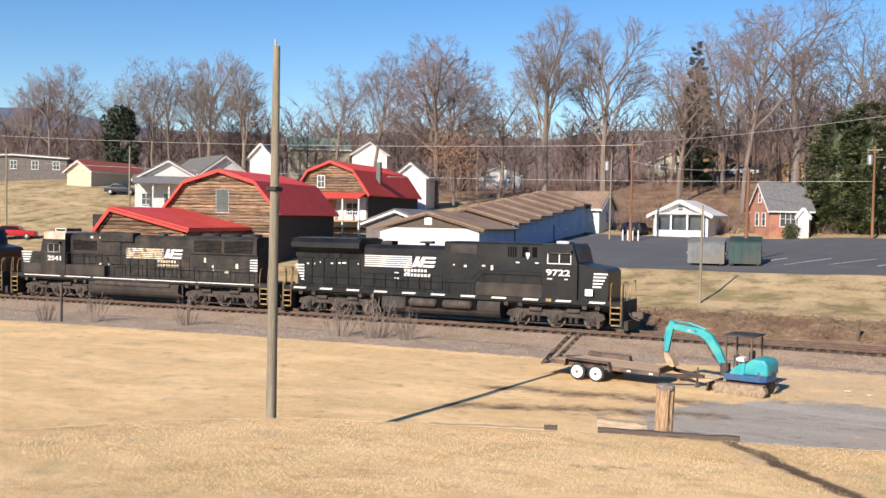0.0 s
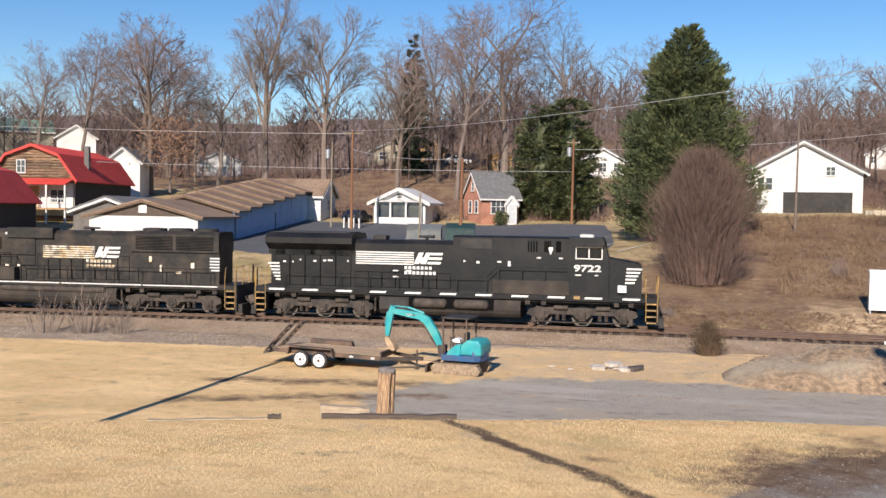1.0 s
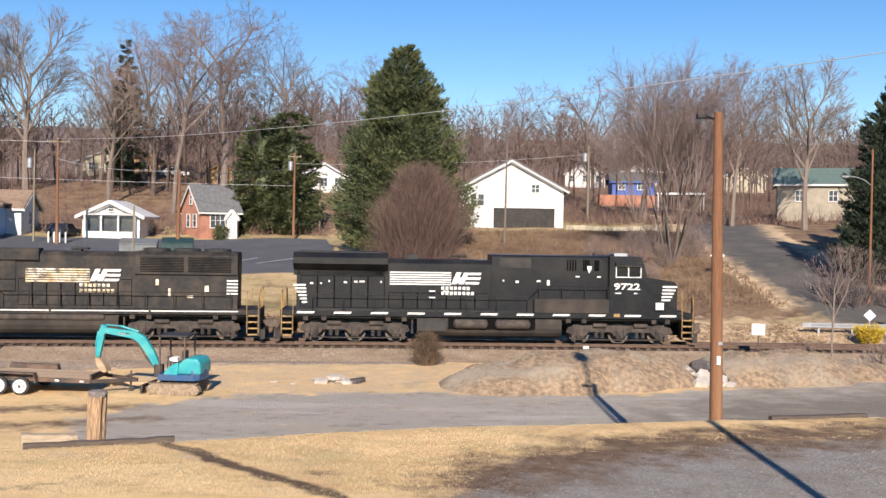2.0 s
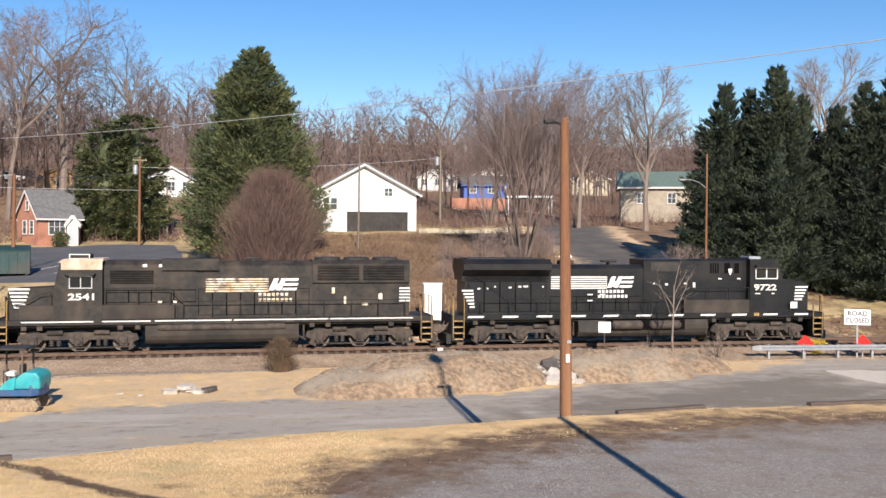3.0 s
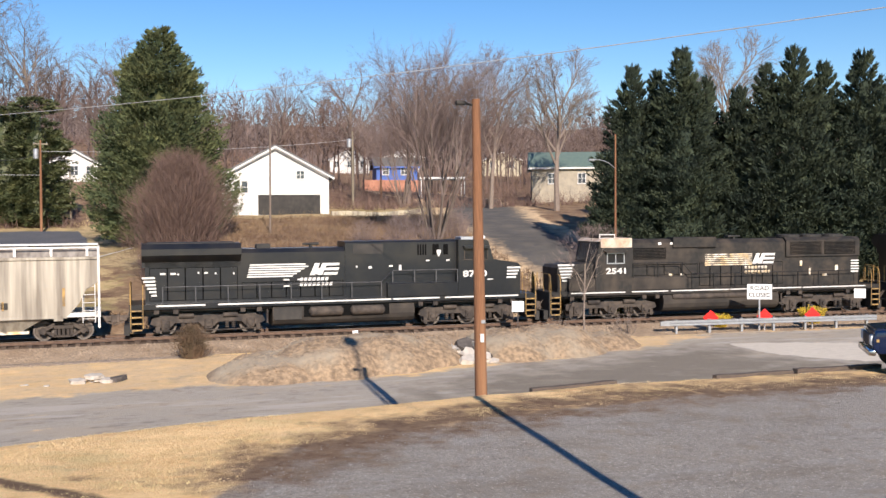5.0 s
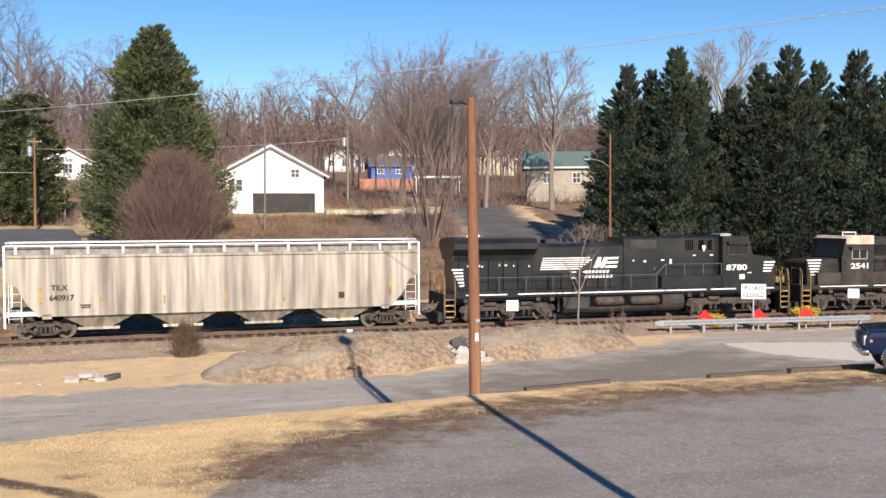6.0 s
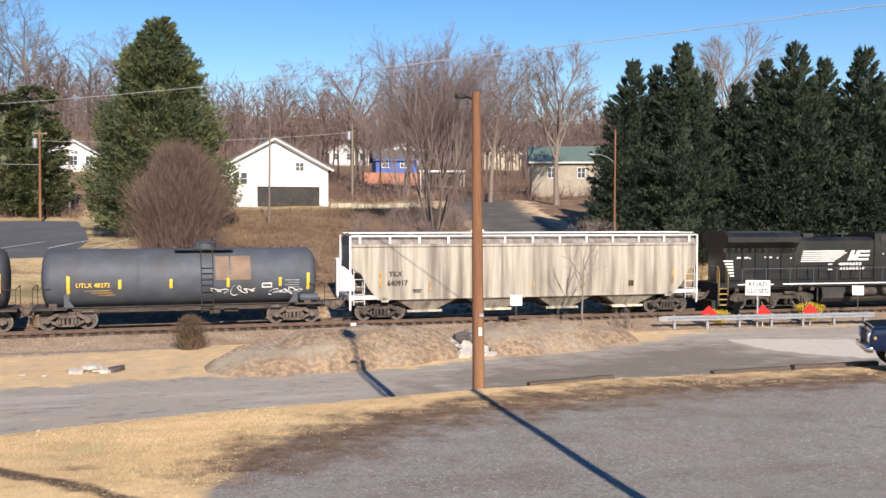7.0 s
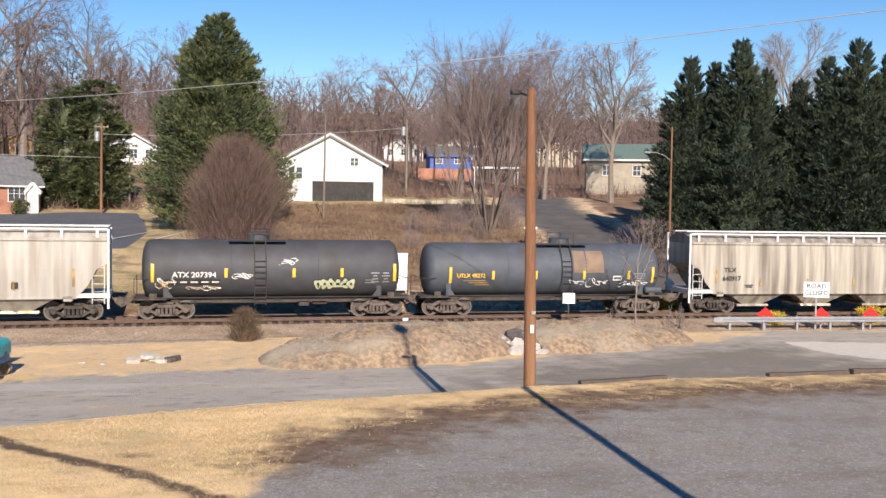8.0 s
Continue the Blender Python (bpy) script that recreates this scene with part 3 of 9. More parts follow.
def loco_truck(parent, xc, sense):
    """Three-axle locomotive truck with cast side frames, brake rigging and springs."""
    g = Geo()
    for s in (-1, 1):
        y0, y1 = (s * 0.98, s * 1.16) if s > 0 else (-1.16, -0.98)
        out = [(-2.75, 0.62), (-2.65, 0.88), (-2.2, 0.98), (2.2, 0.98), (2.65, 0.88), (2.75, 0.62), (2.3, 0.44), (1.78, 0.44), (1.6, 0.64),
               (0.45, 0.64), (0.28, 0.44), (-0.28, 0.44), (-0.45, 0.64), (-1.6, 0.64), (-1.78, 0.44), (-2.3, 0.44)]
        g.prism([(xc + a_, b_) for a_, b_ in out], "y", y0, y1)
        ys = s * 1.16
        for ax in (-2.03, 0, 2.03):
            g.box(xc + ax - 0.2, xc + ax + 0.2, min(ys, ys + s * 0.12), max(ys, ys + s * 0.12), 0.35, 0.78, 0.05)
            g.tube((xc + ax, ys, 0.56), (xc + ax, ys + s * 0.2, 0.56), 0.12, n=10)
        for sx in (-1.05, 1.05):
            for k in (-0.16, 0.16):
                for j in range(4):
                    g.tube((xc + sx + k, ys - s * 0.02, 0.36 + j * 0.09), (xc + sx + k, ys - s * 0.02, 0.42 + j * 0.09), 0.1, n=8)
            g.tube((xc + sx - 0.35, ys + s * 0.05, 0.98), (xc + sx + 0.35, ys + s * 0.05, 0.98), 0.11, n=8)
        g.path([(xc - 2.6, ys + s * 0.06, 0.3), (xc - 1.2, ys + s * 0.06, 0.26), (xc + 1.2, ys + s * 0.06, 0.26), (xc + 2.6, ys + s * 0.06, 0.3)], 0.03)
        g.box(xc - 2.5, xc - 2.3, min(ys, ys + s * 0.1), max(ys, ys + s * 0.1), 0.2, 0.5)
        g.box(xc + 2.3, xc + 2.5, min(ys, ys + s * 0.1), max(ys, ys + s * 0.1), 0.2, 0.5)
    g.box(xc - 2.3, xc + 2.3, -0.7, 0.7, 0.7, 1.1)
    t = part("truck", g, M_GRIME, parent, "brown dusty three-axle truck")
    add_wheels(t, (xc - 2.03, xc, xc + 2.03), 0.53, sense)


def steps(parent, xc, side, sx):
    """Corner steps between platform and rail, with yellow edges and grab irons."""
    g = Geo()
    y0, y1 = sorted((side * 0.95, side * 1.5))
    g.box(xc - 0.05, xc - 0.02, y0, y1, 0.3, 1.6)
    g.box(xc + 0.45, xc + 0.48, y0, y1, 0.3, 1.6)
    g.box(xc - 0.02, xc + 0.45, *sorted((side * 0.95, side * 0.99)), 0.3, 1.6)
    st = part("corner_steps", g, M_GRIMEBLACK, parent)
    for k in range(4):
        t = Geo().box(xc - 0.02, xc + 0.45, y0, y1, 0.36 + k * 0.31, 0.4 + k * 0.31)
        part("step_tread", t, M_GRIME, st)
        part("step_edge", Geo().box(xc - 0.02, xc + 0.45, *sorted((side * 1.5, side * 1.525)), 0.35 + k * 0.31, 0.42 + k * 0.31), M_YELLOW, st, "yellow step edge")
    for x in (xc - 0.06, xc + 0.5):
        part("grab_iron", Geo().path([(x, side * 1.53, 0.45), (x, side * 1.53, 2.1), (x, side * 1.45, 2.5), (x, side * 1.2, 2.55)], 0.022), M_YELLOW, st, "yellow grab iron")


def handrail(parent, x0, x1, y, z0, z1, spacing=1.45, material=None):
    material = material or M_BLACK
    hr = part("handrail", Geo().path([(x0, y, z1), (x1, y, z1)], 0.022), material, parent)
    n = max(2, round(abs(x1 - x0) / spacing) + 1)
    post = Geo().box(-0.022, 0.022, -0.022, 0.022, z0, z1).mesh("handrail_post", material)
    for i in range(n):
        p = part("handrail_post", post, material, hr)
        p.matrix_basis = pose(x0 + (x1 - x0) * i / (n - 1), y, 0)


def coupler(parent, x, s):
    g = Geo().box(min(x, x + s * 0.5), max(x, x + s * 0.5), -0.14, 0.14, 0.72, 1.0, 0.04)
    g.box(min(x + s * 0.45, x + s * 0.75), max(x + s * 0.45, x + s * 0.75), -0.2, 0.16, 0.68, 1.04, 0.05)
    for k, y in enumerate((-0.6, -0.45, 0.5)):
        g.path([(x, y, 1.15), (x + s * 0.25, y * 0.9, 0.75), (x + s * 0.6, y * 0.8, 0.6), (x + s * 0.72, y * 0.7, 0.75)], 0.028)
    part("coupler", g, M_RUST, parent, "rusty coupler with air hoses")


def marks(parent, items, y, material):
    """Small stencilled panels on the car side: x, z, width, height."""
    for x, z, w, h in items:
        s = -1 if y < 0 else 1
        part("stencil", Geo().box(x - w / 2, x + w / 2, *sorted((y, y + s * 0.006)), z - h / 2, z + h / 2), material, parent)


def slant(parent, name, x, y, z, w, h, lean, material, sgn=1):
    s = -1 if y < 0 else 1
    g = Geo().prism([(x + sgn * lean * h * -0.5 - w / 2, z - h / 2), (x + sgn * lean * h * -0.5 + w / 2, z - h / 2), (x + sgn * lean * h * 0.5 + w / 2, z + h / 2),
                     (x + sgn * lean * h * 0.5 - w / 2, z + h / 2)], "y", *sorted((y, y + s * 0.008)))
    return part(name, g, material, parent)


def emblem(parent, xl, xr, z, y, flip, stripe_mat, horse=False):
    """Six speed stripes and two heavy slanted block shapes, with two rows of block lettering below."""
    f = -1 if flip else 1
    span = xr - xl
    top, step = z + 0.3, 0.118
    for k in range(6):
        ln = span * (0.66 if not horse else 0.62 - 0.035 * abs(k - 1))
        c = xl + ln / 2 + (0.06 * (5 - k) * 0.5 if horse else 0)
        xx = c if not flip else xl + xr - c
        slant(parent, "emblem_stripe", xx, y, top - 0.03 - step * k, ln, 0.07, 0.5 if horse else 0.0, stripe_mat, f)
    # heavy slanted blocks
    for c, wd, dz, hh in ((0.715, 0.055, 0.0, 0.6), (0.755, 0.05, -0.1, 0.3), (0.795, 0.055, 0.0, 0.6), (0.905, 0.15, 0.235, 0.13), (0.9, 0.15, 0.0, 0.13), (0.885, 0.15, -0.235, 0.13)):
        cx = xl + span * c
        slant(parent, "emblem_block", cx if not flip else xl + xr - cx, y, z + dz, span * wd, hh, 0.45, M_WHITE, f)
    # two rows of plain bars in place of the name
    for row, n, zz in ((0, 7, z - 0.5), (1, 8, z - 0.76)):
        for k in range(n):
            x = xl + span * 0.57 + k * 0.215
            slant(parent, "name_bar", x if not flip else xl + xr - x, y, zz, 0.15, 0.16, 0.3 if horse else 0.0, M_WHITE if stripe_mat is M_WHITE else M_DIRTYWHITE, f)


def end_stripes(parent, x, y, z, sgn, n=5, w=0.75):
    for k in range(n):
        slant(parent, "end_stripe", x - sgn * 0.05 * k, y, z - 0.17 * k, w - 0.07 * k, 0.09, 0.15, M_WHITE)


def frame_rect(x0, x1, z0, z1, y, t, material, parent, name="window_frame"):
    s = -1 if y < 0 else 1
    ys = sorted((y, y + s * 0.035))
    g = Geo().box(x0 - t, x0, *ys, z0 - t, z1 + t).box(x1, x1 + t, *ys, z0 - t, z1 + t).box(x0, x1, *ys, z0 - t, z0).box(x0, x1, *ys, z1, z1 + t)
    return part(name, g, material, parent)


def loco_common(name, label, sense, paint, side):
    lo = tagged(new(name), label, "locomotive", "locomotives of the train")
    g = Geo().box(-10.35, 10.35, -1.5, 1.5, 1.36, 1.6).box(-10.0, 10.0, -0.5, 0.5, 0.95, 1.36)
    part("underframe", g, paint, lo)
    tank = [(-1.36, 1.28), (-1.45, 1.05), (-1.46, 0.8), (-1.38, 0.58), (-1.22, 0.42), (-0.95, 0.32), (0.95, 0.32), (1.22, 0.42), (1.38, 0.58), (1.46, 0.8), (1.45, 1.05), (1.36, 1.28)]
    part("fuel_tank", Geo().prism(tank, "x", -3.65, 3.65), M_TANKDUST, lo, "dusty black fuel tank")
    for xc in (-6.75, 6.7):
        loco_truck(lo, xc, sense)
    for sx in (-1, 1):
        for sd in (-1, 1):
            steps(lo, sx * 10.1 - 0.22, sd, sx)
        part("pilot_plate", Geo().box(min(sx * 10.36, sx * 10.46), max(sx * 10.36, sx * 10.46), -1.5, 1.5, 0.3, 1.62).box(
            *sorted((sx * 10.44, sx * 10.7)), -1.3, 1.3, 0.14, 0.62), M_GRIMEBLACK, lo)
        coupler(lo, sx * 10.45, sx)
        handrail(lo, sx * 10.4, sx * 10.4 + 0.001, -1.2, 1.6, 2.55, material=M_YELLOW)
        part("end_rail", Geo().path([(sx * 10.4, -1.35, 1.6), (sx * 10.4, -1.35, 2.6), (sx * 10.42, -0.5, 2.6), (sx * 10.42, -0.5, 1.6)], 0.024), M_YELLOW, lo, "yellow end handrail")
        part("end_rail", Geo().path([(sx * 10.4, 1.35, 1.6), (sx * 10.4, 1.35, 2.6), (sx * 10.42, 0.5, 2.6), (sx * 10.42, 0.5, 1.6)], 0.024), M_YELLOW, lo, "yellow end handrail")
    # pipes and boxes hung along the sill
    for sd in (-1, 1):
        pg = Geo()
        for x in (-9.2, -8.3, -5.1, -4.3, 4.0, 4.8, 8.4, 9.1):
            pg.box(x - 0.12, x + 0.12, *sorted((sd * 1.25, sd * 1.42)), 1.12, 1.36)
        pg.path([(-9.8, sd * 1.3, 1.28), (9.8, sd * 1.3, 1.28)], 0.035)
        pg.path([(-3.9, sd * 1.3, 1.2), (-3.9, sd * 1.3, 0.5)], 0.05)
        part("sill_piping", pg, M_GRIME, lo)
    return lo


def door_lines(parent, x0, x1, z0, z1, y, n, material):
    """Hood doors with thin raised edges."""
    s = -1 if y < 0 else 1
    w = (x1 - x0) / n
    part("door_gap", Geo().box(x0, x1, *sorted((y, y + s * 0.005)), z0 - 0.03, z1 + 0.03), M_VOID, parent)
    for k in range(n):
        a_, b_ = x0 + k * w + 0.03, x0 + (k + 1) * w - 0.03
        d = part("hood_door", Geo().box(a_, b_, *sorted((y, y + s * 0.018)), z0, z1, 0.006), material, parent)
        part("latch", Geo().box(b_ - 0.12, b_ - 0.06, *sorted((y + s * 0.018, y + s * 0.04)), (z0 + z1) / 2 - 0.06, (z0 + z1) / 2 + 0.06), material, d)


def loco_wide(name, label, number, sense, horse, paint):
    """Wide-cab locomotive with overhanging radiators; local x runs to the cab end, the seen side is -y."""
    lo = loco_common(name, label, sense, paint, -1)
    y = -1.02
    hood = [(-1.0, 1.6), (1.0, 1.6), (1.0, 4.0), (0.8, 4.2), (-0.8, 4.2), (-1.0, 4.0)]
    h = part("long_hood", Geo().prism(hood, "x", -9.7, 0.1), paint, lo, smooth=False)
    rad = [(-1.0, 3.35), (1.0, 3.35), (1.0, 3.6), (1.52, 3.95), (1.52, 4.25), (1.2, 4.5), (-1.2, 4.5), (-1.52, 4.25), (-1.52, 3.95), (-1.0, 3.6)]
    part("radiator_housing", Geo().prism(rad, "x", -9.85, -5.15), paint, lo, "black overhanging radiator housing")
    part("radiator_grille", Geo().box(-9.6, -5.4, -1.15, 1.15, 4.5, 4.54), M_GRIMEBLACK, lo)
    raised = [(-1.05, 1.6), (1.05, 1.6), (1.05, 4.42), (0.95, 4.5), (-0.95, 4.5), (-1.05, 4.42)]
    part("equipment_hood", Geo().prism(raised, "x", 0.1, 6.05), paint, lo)
    part("side_cabinet", Geo().box(2.25, 6.1, -1.46, 1.46, 1.6, 2.32, 0.03), M_TANKDUST if not horse else paint, lo, "dusty side cabinets under the raised walkway")
    # cab and nose
    cab = [(6.05, 1.6), (8.0, 1.6), (8.0, 3.45), (7.72, 4.42), (7.6, 4.52), (6.05, 4.52)]
    c = part("cab", Geo().prism(cab, "y", -1.5, 1.5), paint, lo)
    nose = [(8.0, 1.6), (9.6, 1.6), (9.6, 3.1), (9.45, 3.25), (8.0, 3.48)]
    part("nose", Geo().prism(nose, "y", -1.3, 1.3), paint, lo)
    for sd in (-1, 1):
        yy = sd * 1.5
        frame_rect(6.4, 7.62, 3.5, 4.02, yy, 0.05, M_WHITE if not horse else M_TANKDUST, c)
        part("side_window", Geo().box(6.4, 7.62, *sorted((yy - sd * 0.02, yy + sd * 0.006)), 3.5, 4.02), M_GLASSDARK, c)
        part("window_post", Geo().box(6.98, 7.04, *sorted((yy, yy + sd * 0.03)), 3.5, 4.02), M_WHITE if not horse else paint, c)
        part("sun_shade", Geo().prism([(6.35, 4.06), (7.7, 4.06), (7.75, 4.2), (6.3, 4.2)], "y", *sorted((yy, yy + sd * 0.22))), paint, c)
        handrail(lo, -8.9, 1.9, sd * 1.45, 1.6, 2.42, 1.45, M_RAILGREY if horse else None)
        part("rail_ramp", Geo().path([(1.9, sd * 1.45, 2.42), (2.5, sd * 1.45, 2.98)], 0.022), paint, lo)
        handrail(lo, 2.5, 6.0, sd * 1.45, 2.32, 2.98, 1.1, M_RAILGREY if horse else None)
    part("windshield", Geo().add([(8.012, -1.2, 3.55), (8.012, 1.2, 3.55), (7.745, 1.2, 4.38), (7.745, -1.2, 4.38)], [(0, 1, 2, 3)]), M_GLASSDARK, c)
    part("roof_unit", Geo().box(6.5, 7.2, -0.5, 0.5, 4.52, 4.66, 0.03), M_STEELGREY, lo, "pale cab air conditioner")
    part("exhaust_stack", Geo().box(-4.3, -3.6, -0.4, 0.4, 4.2, 4.42, 0.04), M_GRIMEBLACK, lo)
    hn = Geo().box(-1.55, -1.45, -0.2, 0.2, 4.2, 4.32)
    for k in (-0.15, 0, 0.15):
        hn.tube((-1.9, k, 4.38), (-1.1, k, 4.38), 0.05, 0.08)
    part("horn", hn, M_GRIMEBLACK, lo)
    # doors, grilles, markings
    door_lines(h, -9.5, -5.3, 1.75, 3.3, -1.0, 5, paint)
    door_lines(h, -5.1, 0.0, 1.75, 2.5, -1.0, 7, paint)
    part("dark_grille", Geo().box(0.5, 2.1, -1.075, -1.05, 3.85, 4.35), M_GRIMEBLACK, lo)
    for x0, x1 in ((3.9, 4.45), (4.75, 5.1), (5.35, 5.6)):
        for k in range(4):
            xx = x0 + (x1 - x0) * (k + 0.5) / 4
            part("louvre", Geo().box(xx - 0.035, xx + 0.035, -1.085, -1.05, 3.75, 4.3), M_VOID, lo)
    part("shield_mark", Geo().prism([(4.98, 4.0), (5.2, 4.0), (5.2, 3.85), (5.09, 3.62), (4.98, 3.85)], "y", -1.095, -1.085), M_WHITE, lo)
    emblem(lo, -5.05 if not horse else -4.85, -0.35 if not horse else -0.1, 3.28 if not horse else 3.12, y, False, M_WHITE, horse)
    lettering("road_number", number, 0.45, M_WHITE, lo, pose(6.95, -1.506, 2.72 if horse else 2.98, 90, 0, 0), "white stencilled road number", wide=1.5, bold=0.012)
    marks(lo, [(6.5, 2.66, 0.3, 0.06), (7.4, 2.66, 0.18, 0.06), (8.65, 2.02, 0.42, 0.36)] if not horse else [(7.3, 2.2, 0.34, 0.28), (7.8, 2.42, 0.3, 0.05)], -1.51, M_WHITE)
    end_stripes(lo, 9.22, -1.31, 3.0, 1, 5 if not horse else 4)
    end_stripes(lo, -9.55, -1.03, 2.85, -1, 6, 0.62)
    if not horse:
        for k in range(11):
            x = -9.2 + k * 1.83
            slant(lo, "sill_stripe", x, -1.503, 1.52, 0.85, 0.1, 0.6, M_WHITE)
        part("yellow_plate", Geo().box(6.3, 6.6, -1.515, -1.505, 1.46, 1.62), M_YELLOW, lo)
    else:
        for a_, b_ in ((-9.2, -6.9), (-6.3, 2.4), (2.5, 5.0), (5.3, 6.9), (7.3, 9.4)):
            slant(lo, "sill_stripe", (a_ + b_) / 2, -1.503, 1.52, b_ - a_, 0.075, 0.0, M_WHITE)
    random.seed(5 if horse else 4)
    marks(lo, [(-8.9 + k * 0.42 + random.uniform(-0.1, 0.1), 3.02 + random.uniform(-0.08, 0.05), random.choice((0.08, 0.16, 0.26)), 0.09) for k in range(9) if k % 4 != 3], -1.03, M_WHITE)
    marks(lo, [(-2.9, 2.62, 0.3, 0.07), (-2.2, 2.62, 0.3, 0.07), (-2.9, 2.3, 0.3, 0.07), (0.7, 3.2, 0.1, 0.08), (1.4, 3.15, 0.16, 0.12), (2.5, 3.2, 0.2, 0.08), (3.0, 3.1, 0.14, 0.3),
               (4.5, 3.45, 0.2, 0.07), (5.6, 3.45, 0.2, 0.07)], -1.06, M_WHITE)
    for a_, b_ in ((-1.85, -0.1), (0.25, 2.05)):
        part("air_reservoir", Geo().lathe([(a_, 0.1), (a_ + 0.08, 0.21), (a_ + 0.12, 0.24), (b_ - 0.12, 0.24), (b_ - 0.08, 0.21), (b_, 0.1)], "x", 16, (0, -1.5, 1.02)), M_GRIME, lo, "dusty air reservoir", smooth=True)
    # black strip laid on the tank as the shade behind the reservoirs
    part("tank_recess", Geo().box(-2.1, 2.3, -1.475, -1.44, 0.76, 1.3), M_VOID, lo)
    part("battery_box", Geo().box(-3.6, -2.2, -1.46, -1.2, 0.62, 1.25, 0.03), M_GRIMEBLACK, lo)
    return lo


def loco_flat(name, label, number, sense):
    """Older flat-sided locomotive; its cab end leads backwards, the seen side is +y."""
    lo = loco_common(name, label, sense, M_OLDBLACK, 1)
    y = 1.02
    hood = [(-1.0, 1.6), (1.0, 1.6), (1.0, 4.15), (0.75, 4.36), (-0.75, 4.36), (-1.0, 4.15)]
    h = part("long_hood", Geo().prism(hood, "x", -9.3, 5.6), M_OLDBLACK, lo)
    part("inertial_box", Geo().prism([(-1.06, 3.0), (1.06, 3.0), (1.06, 4.2), (0.8, 4.4), (-0.8, 4.4), (-1.06, 4.2)], "x", 1.3, 5.6), M_OLDBLACK, lo)
    part("radiator_housing", Geo().prism([(-1.12, 3.3), (1.12, 3.3), (1.12, 4.25), (0.9, 4.42), (-0.9, 4.42), (-1.12, 4.25)], "x", -9.3, -4.35), M_OLDBLACK, lo)
    for k in range(3):
        x = -5.2 - k * 1.5
        part("cooling_fan", Geo().lathe([(4.42, 0.66), (4.55, 0.66), (4.58, 0.5)], "z", 18, (x, 0, 0)), M_GRIMEBLACK, lo)
    for a_, b_ in ((-6.7, -4.6), (-9.0, -6.9)):
        gr = part("radiator_grille", Geo().box(a_, b_, 1.12, 1.135, 3.42, 4.16), M_VOID, lo)
        for k in range(9):
            z = 3.47 + k * 0.08
            part("grille_slat", Geo().box(a_, b_, 1.135, 1.15, z, z + 0.03), M_OLDBLACK, gr)
    cab = [(5.6, 1.6), (7.75, 1.6), (7.75, 3.18), (7.5, 4.3), (7.35, 4.4), (5.6, 4.4)]
    c = part("cab", Geo().prism(cab, "y", -1.5, 1.5), M_OLDBLACK, lo)
    part("cab_roof", Geo().prism([(5.55, 4.4), (7.6, 4.32), (7.35, 4.48), (5.6, 4.5)], "y", -1.45, 1.45).box(5.6, 7.45, 1.5, 1.515, 3.98, 4.42), M_TAN, lo, "peeling roof with tan primer showing")
    part("nose", Geo().prism([(7.75, 1.6), (9.85, 1.6), (9.85, 2.9), (9.7, 3.04), (7.75, 3.14)], "y", -1.15, 1.15), M_OLDBLACK, lo)
    for sd in (-1, 1):
        yy = sd * 1.5
        frame_rect(6.1, 7.05, 3.14, 3.64, yy, 0.05, M_STEELGREY, c)
        part("sun_shade", Geo().prism([(6.0, 3.7), (7.15, 3.7), (7.3, 3.82), (5.9, 3.82)], "y", *sorted((yy, yy + sd * 0.24))), M_OLDBLACK, c)
        part("side_window", Geo().box(6.1, 7.05, *sorted((yy - sd * 0.02, yy + sd * 0.006)), 3.14, 3.64), M_GLASSDARK, c)
        part("window_post", Geo().box(6.55, 6.6, *sorted((yy, yy + sd * 0.03)), 3.14, 3.64), M_STEELGREY, c)
        handrail(lo, -9.0, 1.9, sd * 1.45, 1.6, 2.45)
        part("rail_ramp", Geo().path([(1.9, sd * 1.45, 2.45), (2.5, sd * 1.45, 3.1)], 0.022), M_OLDBLACK, lo)
        handrail(lo, 2.5, 5.5, sd * 1.45, 2.3, 3.1, 1.3)
        part("nose_rail", Geo().path([(7.9, sd * 1.42, 1.62), (7.9, sd * 1.42, 2.9), (8.4, sd * 1.42, 2.8), (9.1, sd * 1.42, 2.4), (9.5, sd * 1.42, 2.35)], 0.022), M_OLDBLACK, lo)
    part("windshield", Geo().add([(7.757, -1.2, 3.22), (7.757, 1.2, 3.22), (7.53, 1.2, 4.25), (7.53, -1.2, 4.25)], [(0, 1, 2, 3)]), M_GLASSDARK, c)
    ru = part("roof_unit", Geo().box(6.25, 7.2, -0.7, 0.7, 4.48, 4.7, 0.03), M_TANKDUST, lo, "cab air conditioner in a white frame")
    frame_rect(6.3, 7.15, 4.5, 4.66, 0.7, 0.05, M_WHITE, ru, "unit_frame")
    hn = Geo().box(-1.55, -1.45, -0.2, 0.2, 4.36, 4.46)
    for k in (-0.15, 0, 0.15):
        hn.tube((-1.9, k, 4.5), (-1.1, k, 4.5), 0.05, 0.08)
    part("horn", hn, M_GRIMEBLACK, lo)
    part("side_cabinet", Geo().box(2.3, 9.3, -1.46, 1.46, 1.6, 2.3, 0.03), M_TANKDUST, lo, "dusty brown-black cabinet under the walkway")
    door_lines(h, -4.2, 1.2, 1.75, 3.0, 1.0, 8, M_OLDBLACK)
    door_lines(h, 1.3, 5.5, 2.4, 2.95, 1.0, 4, M_OLDBLACK)
    ig = part("intake_grille", Geo().box(3.3, 5.3, 1.06, 1.075, 3.28, 3.92), M_VOID, lo, "dark louvred intake")
    for k in range(7):
        part("grille_slat", Geo().box(3.3, 5.3, 1.075, 1.09, 3.32 + k * 0.085, 3.345 + k * 0.085), M_OLDBLACK, ig)
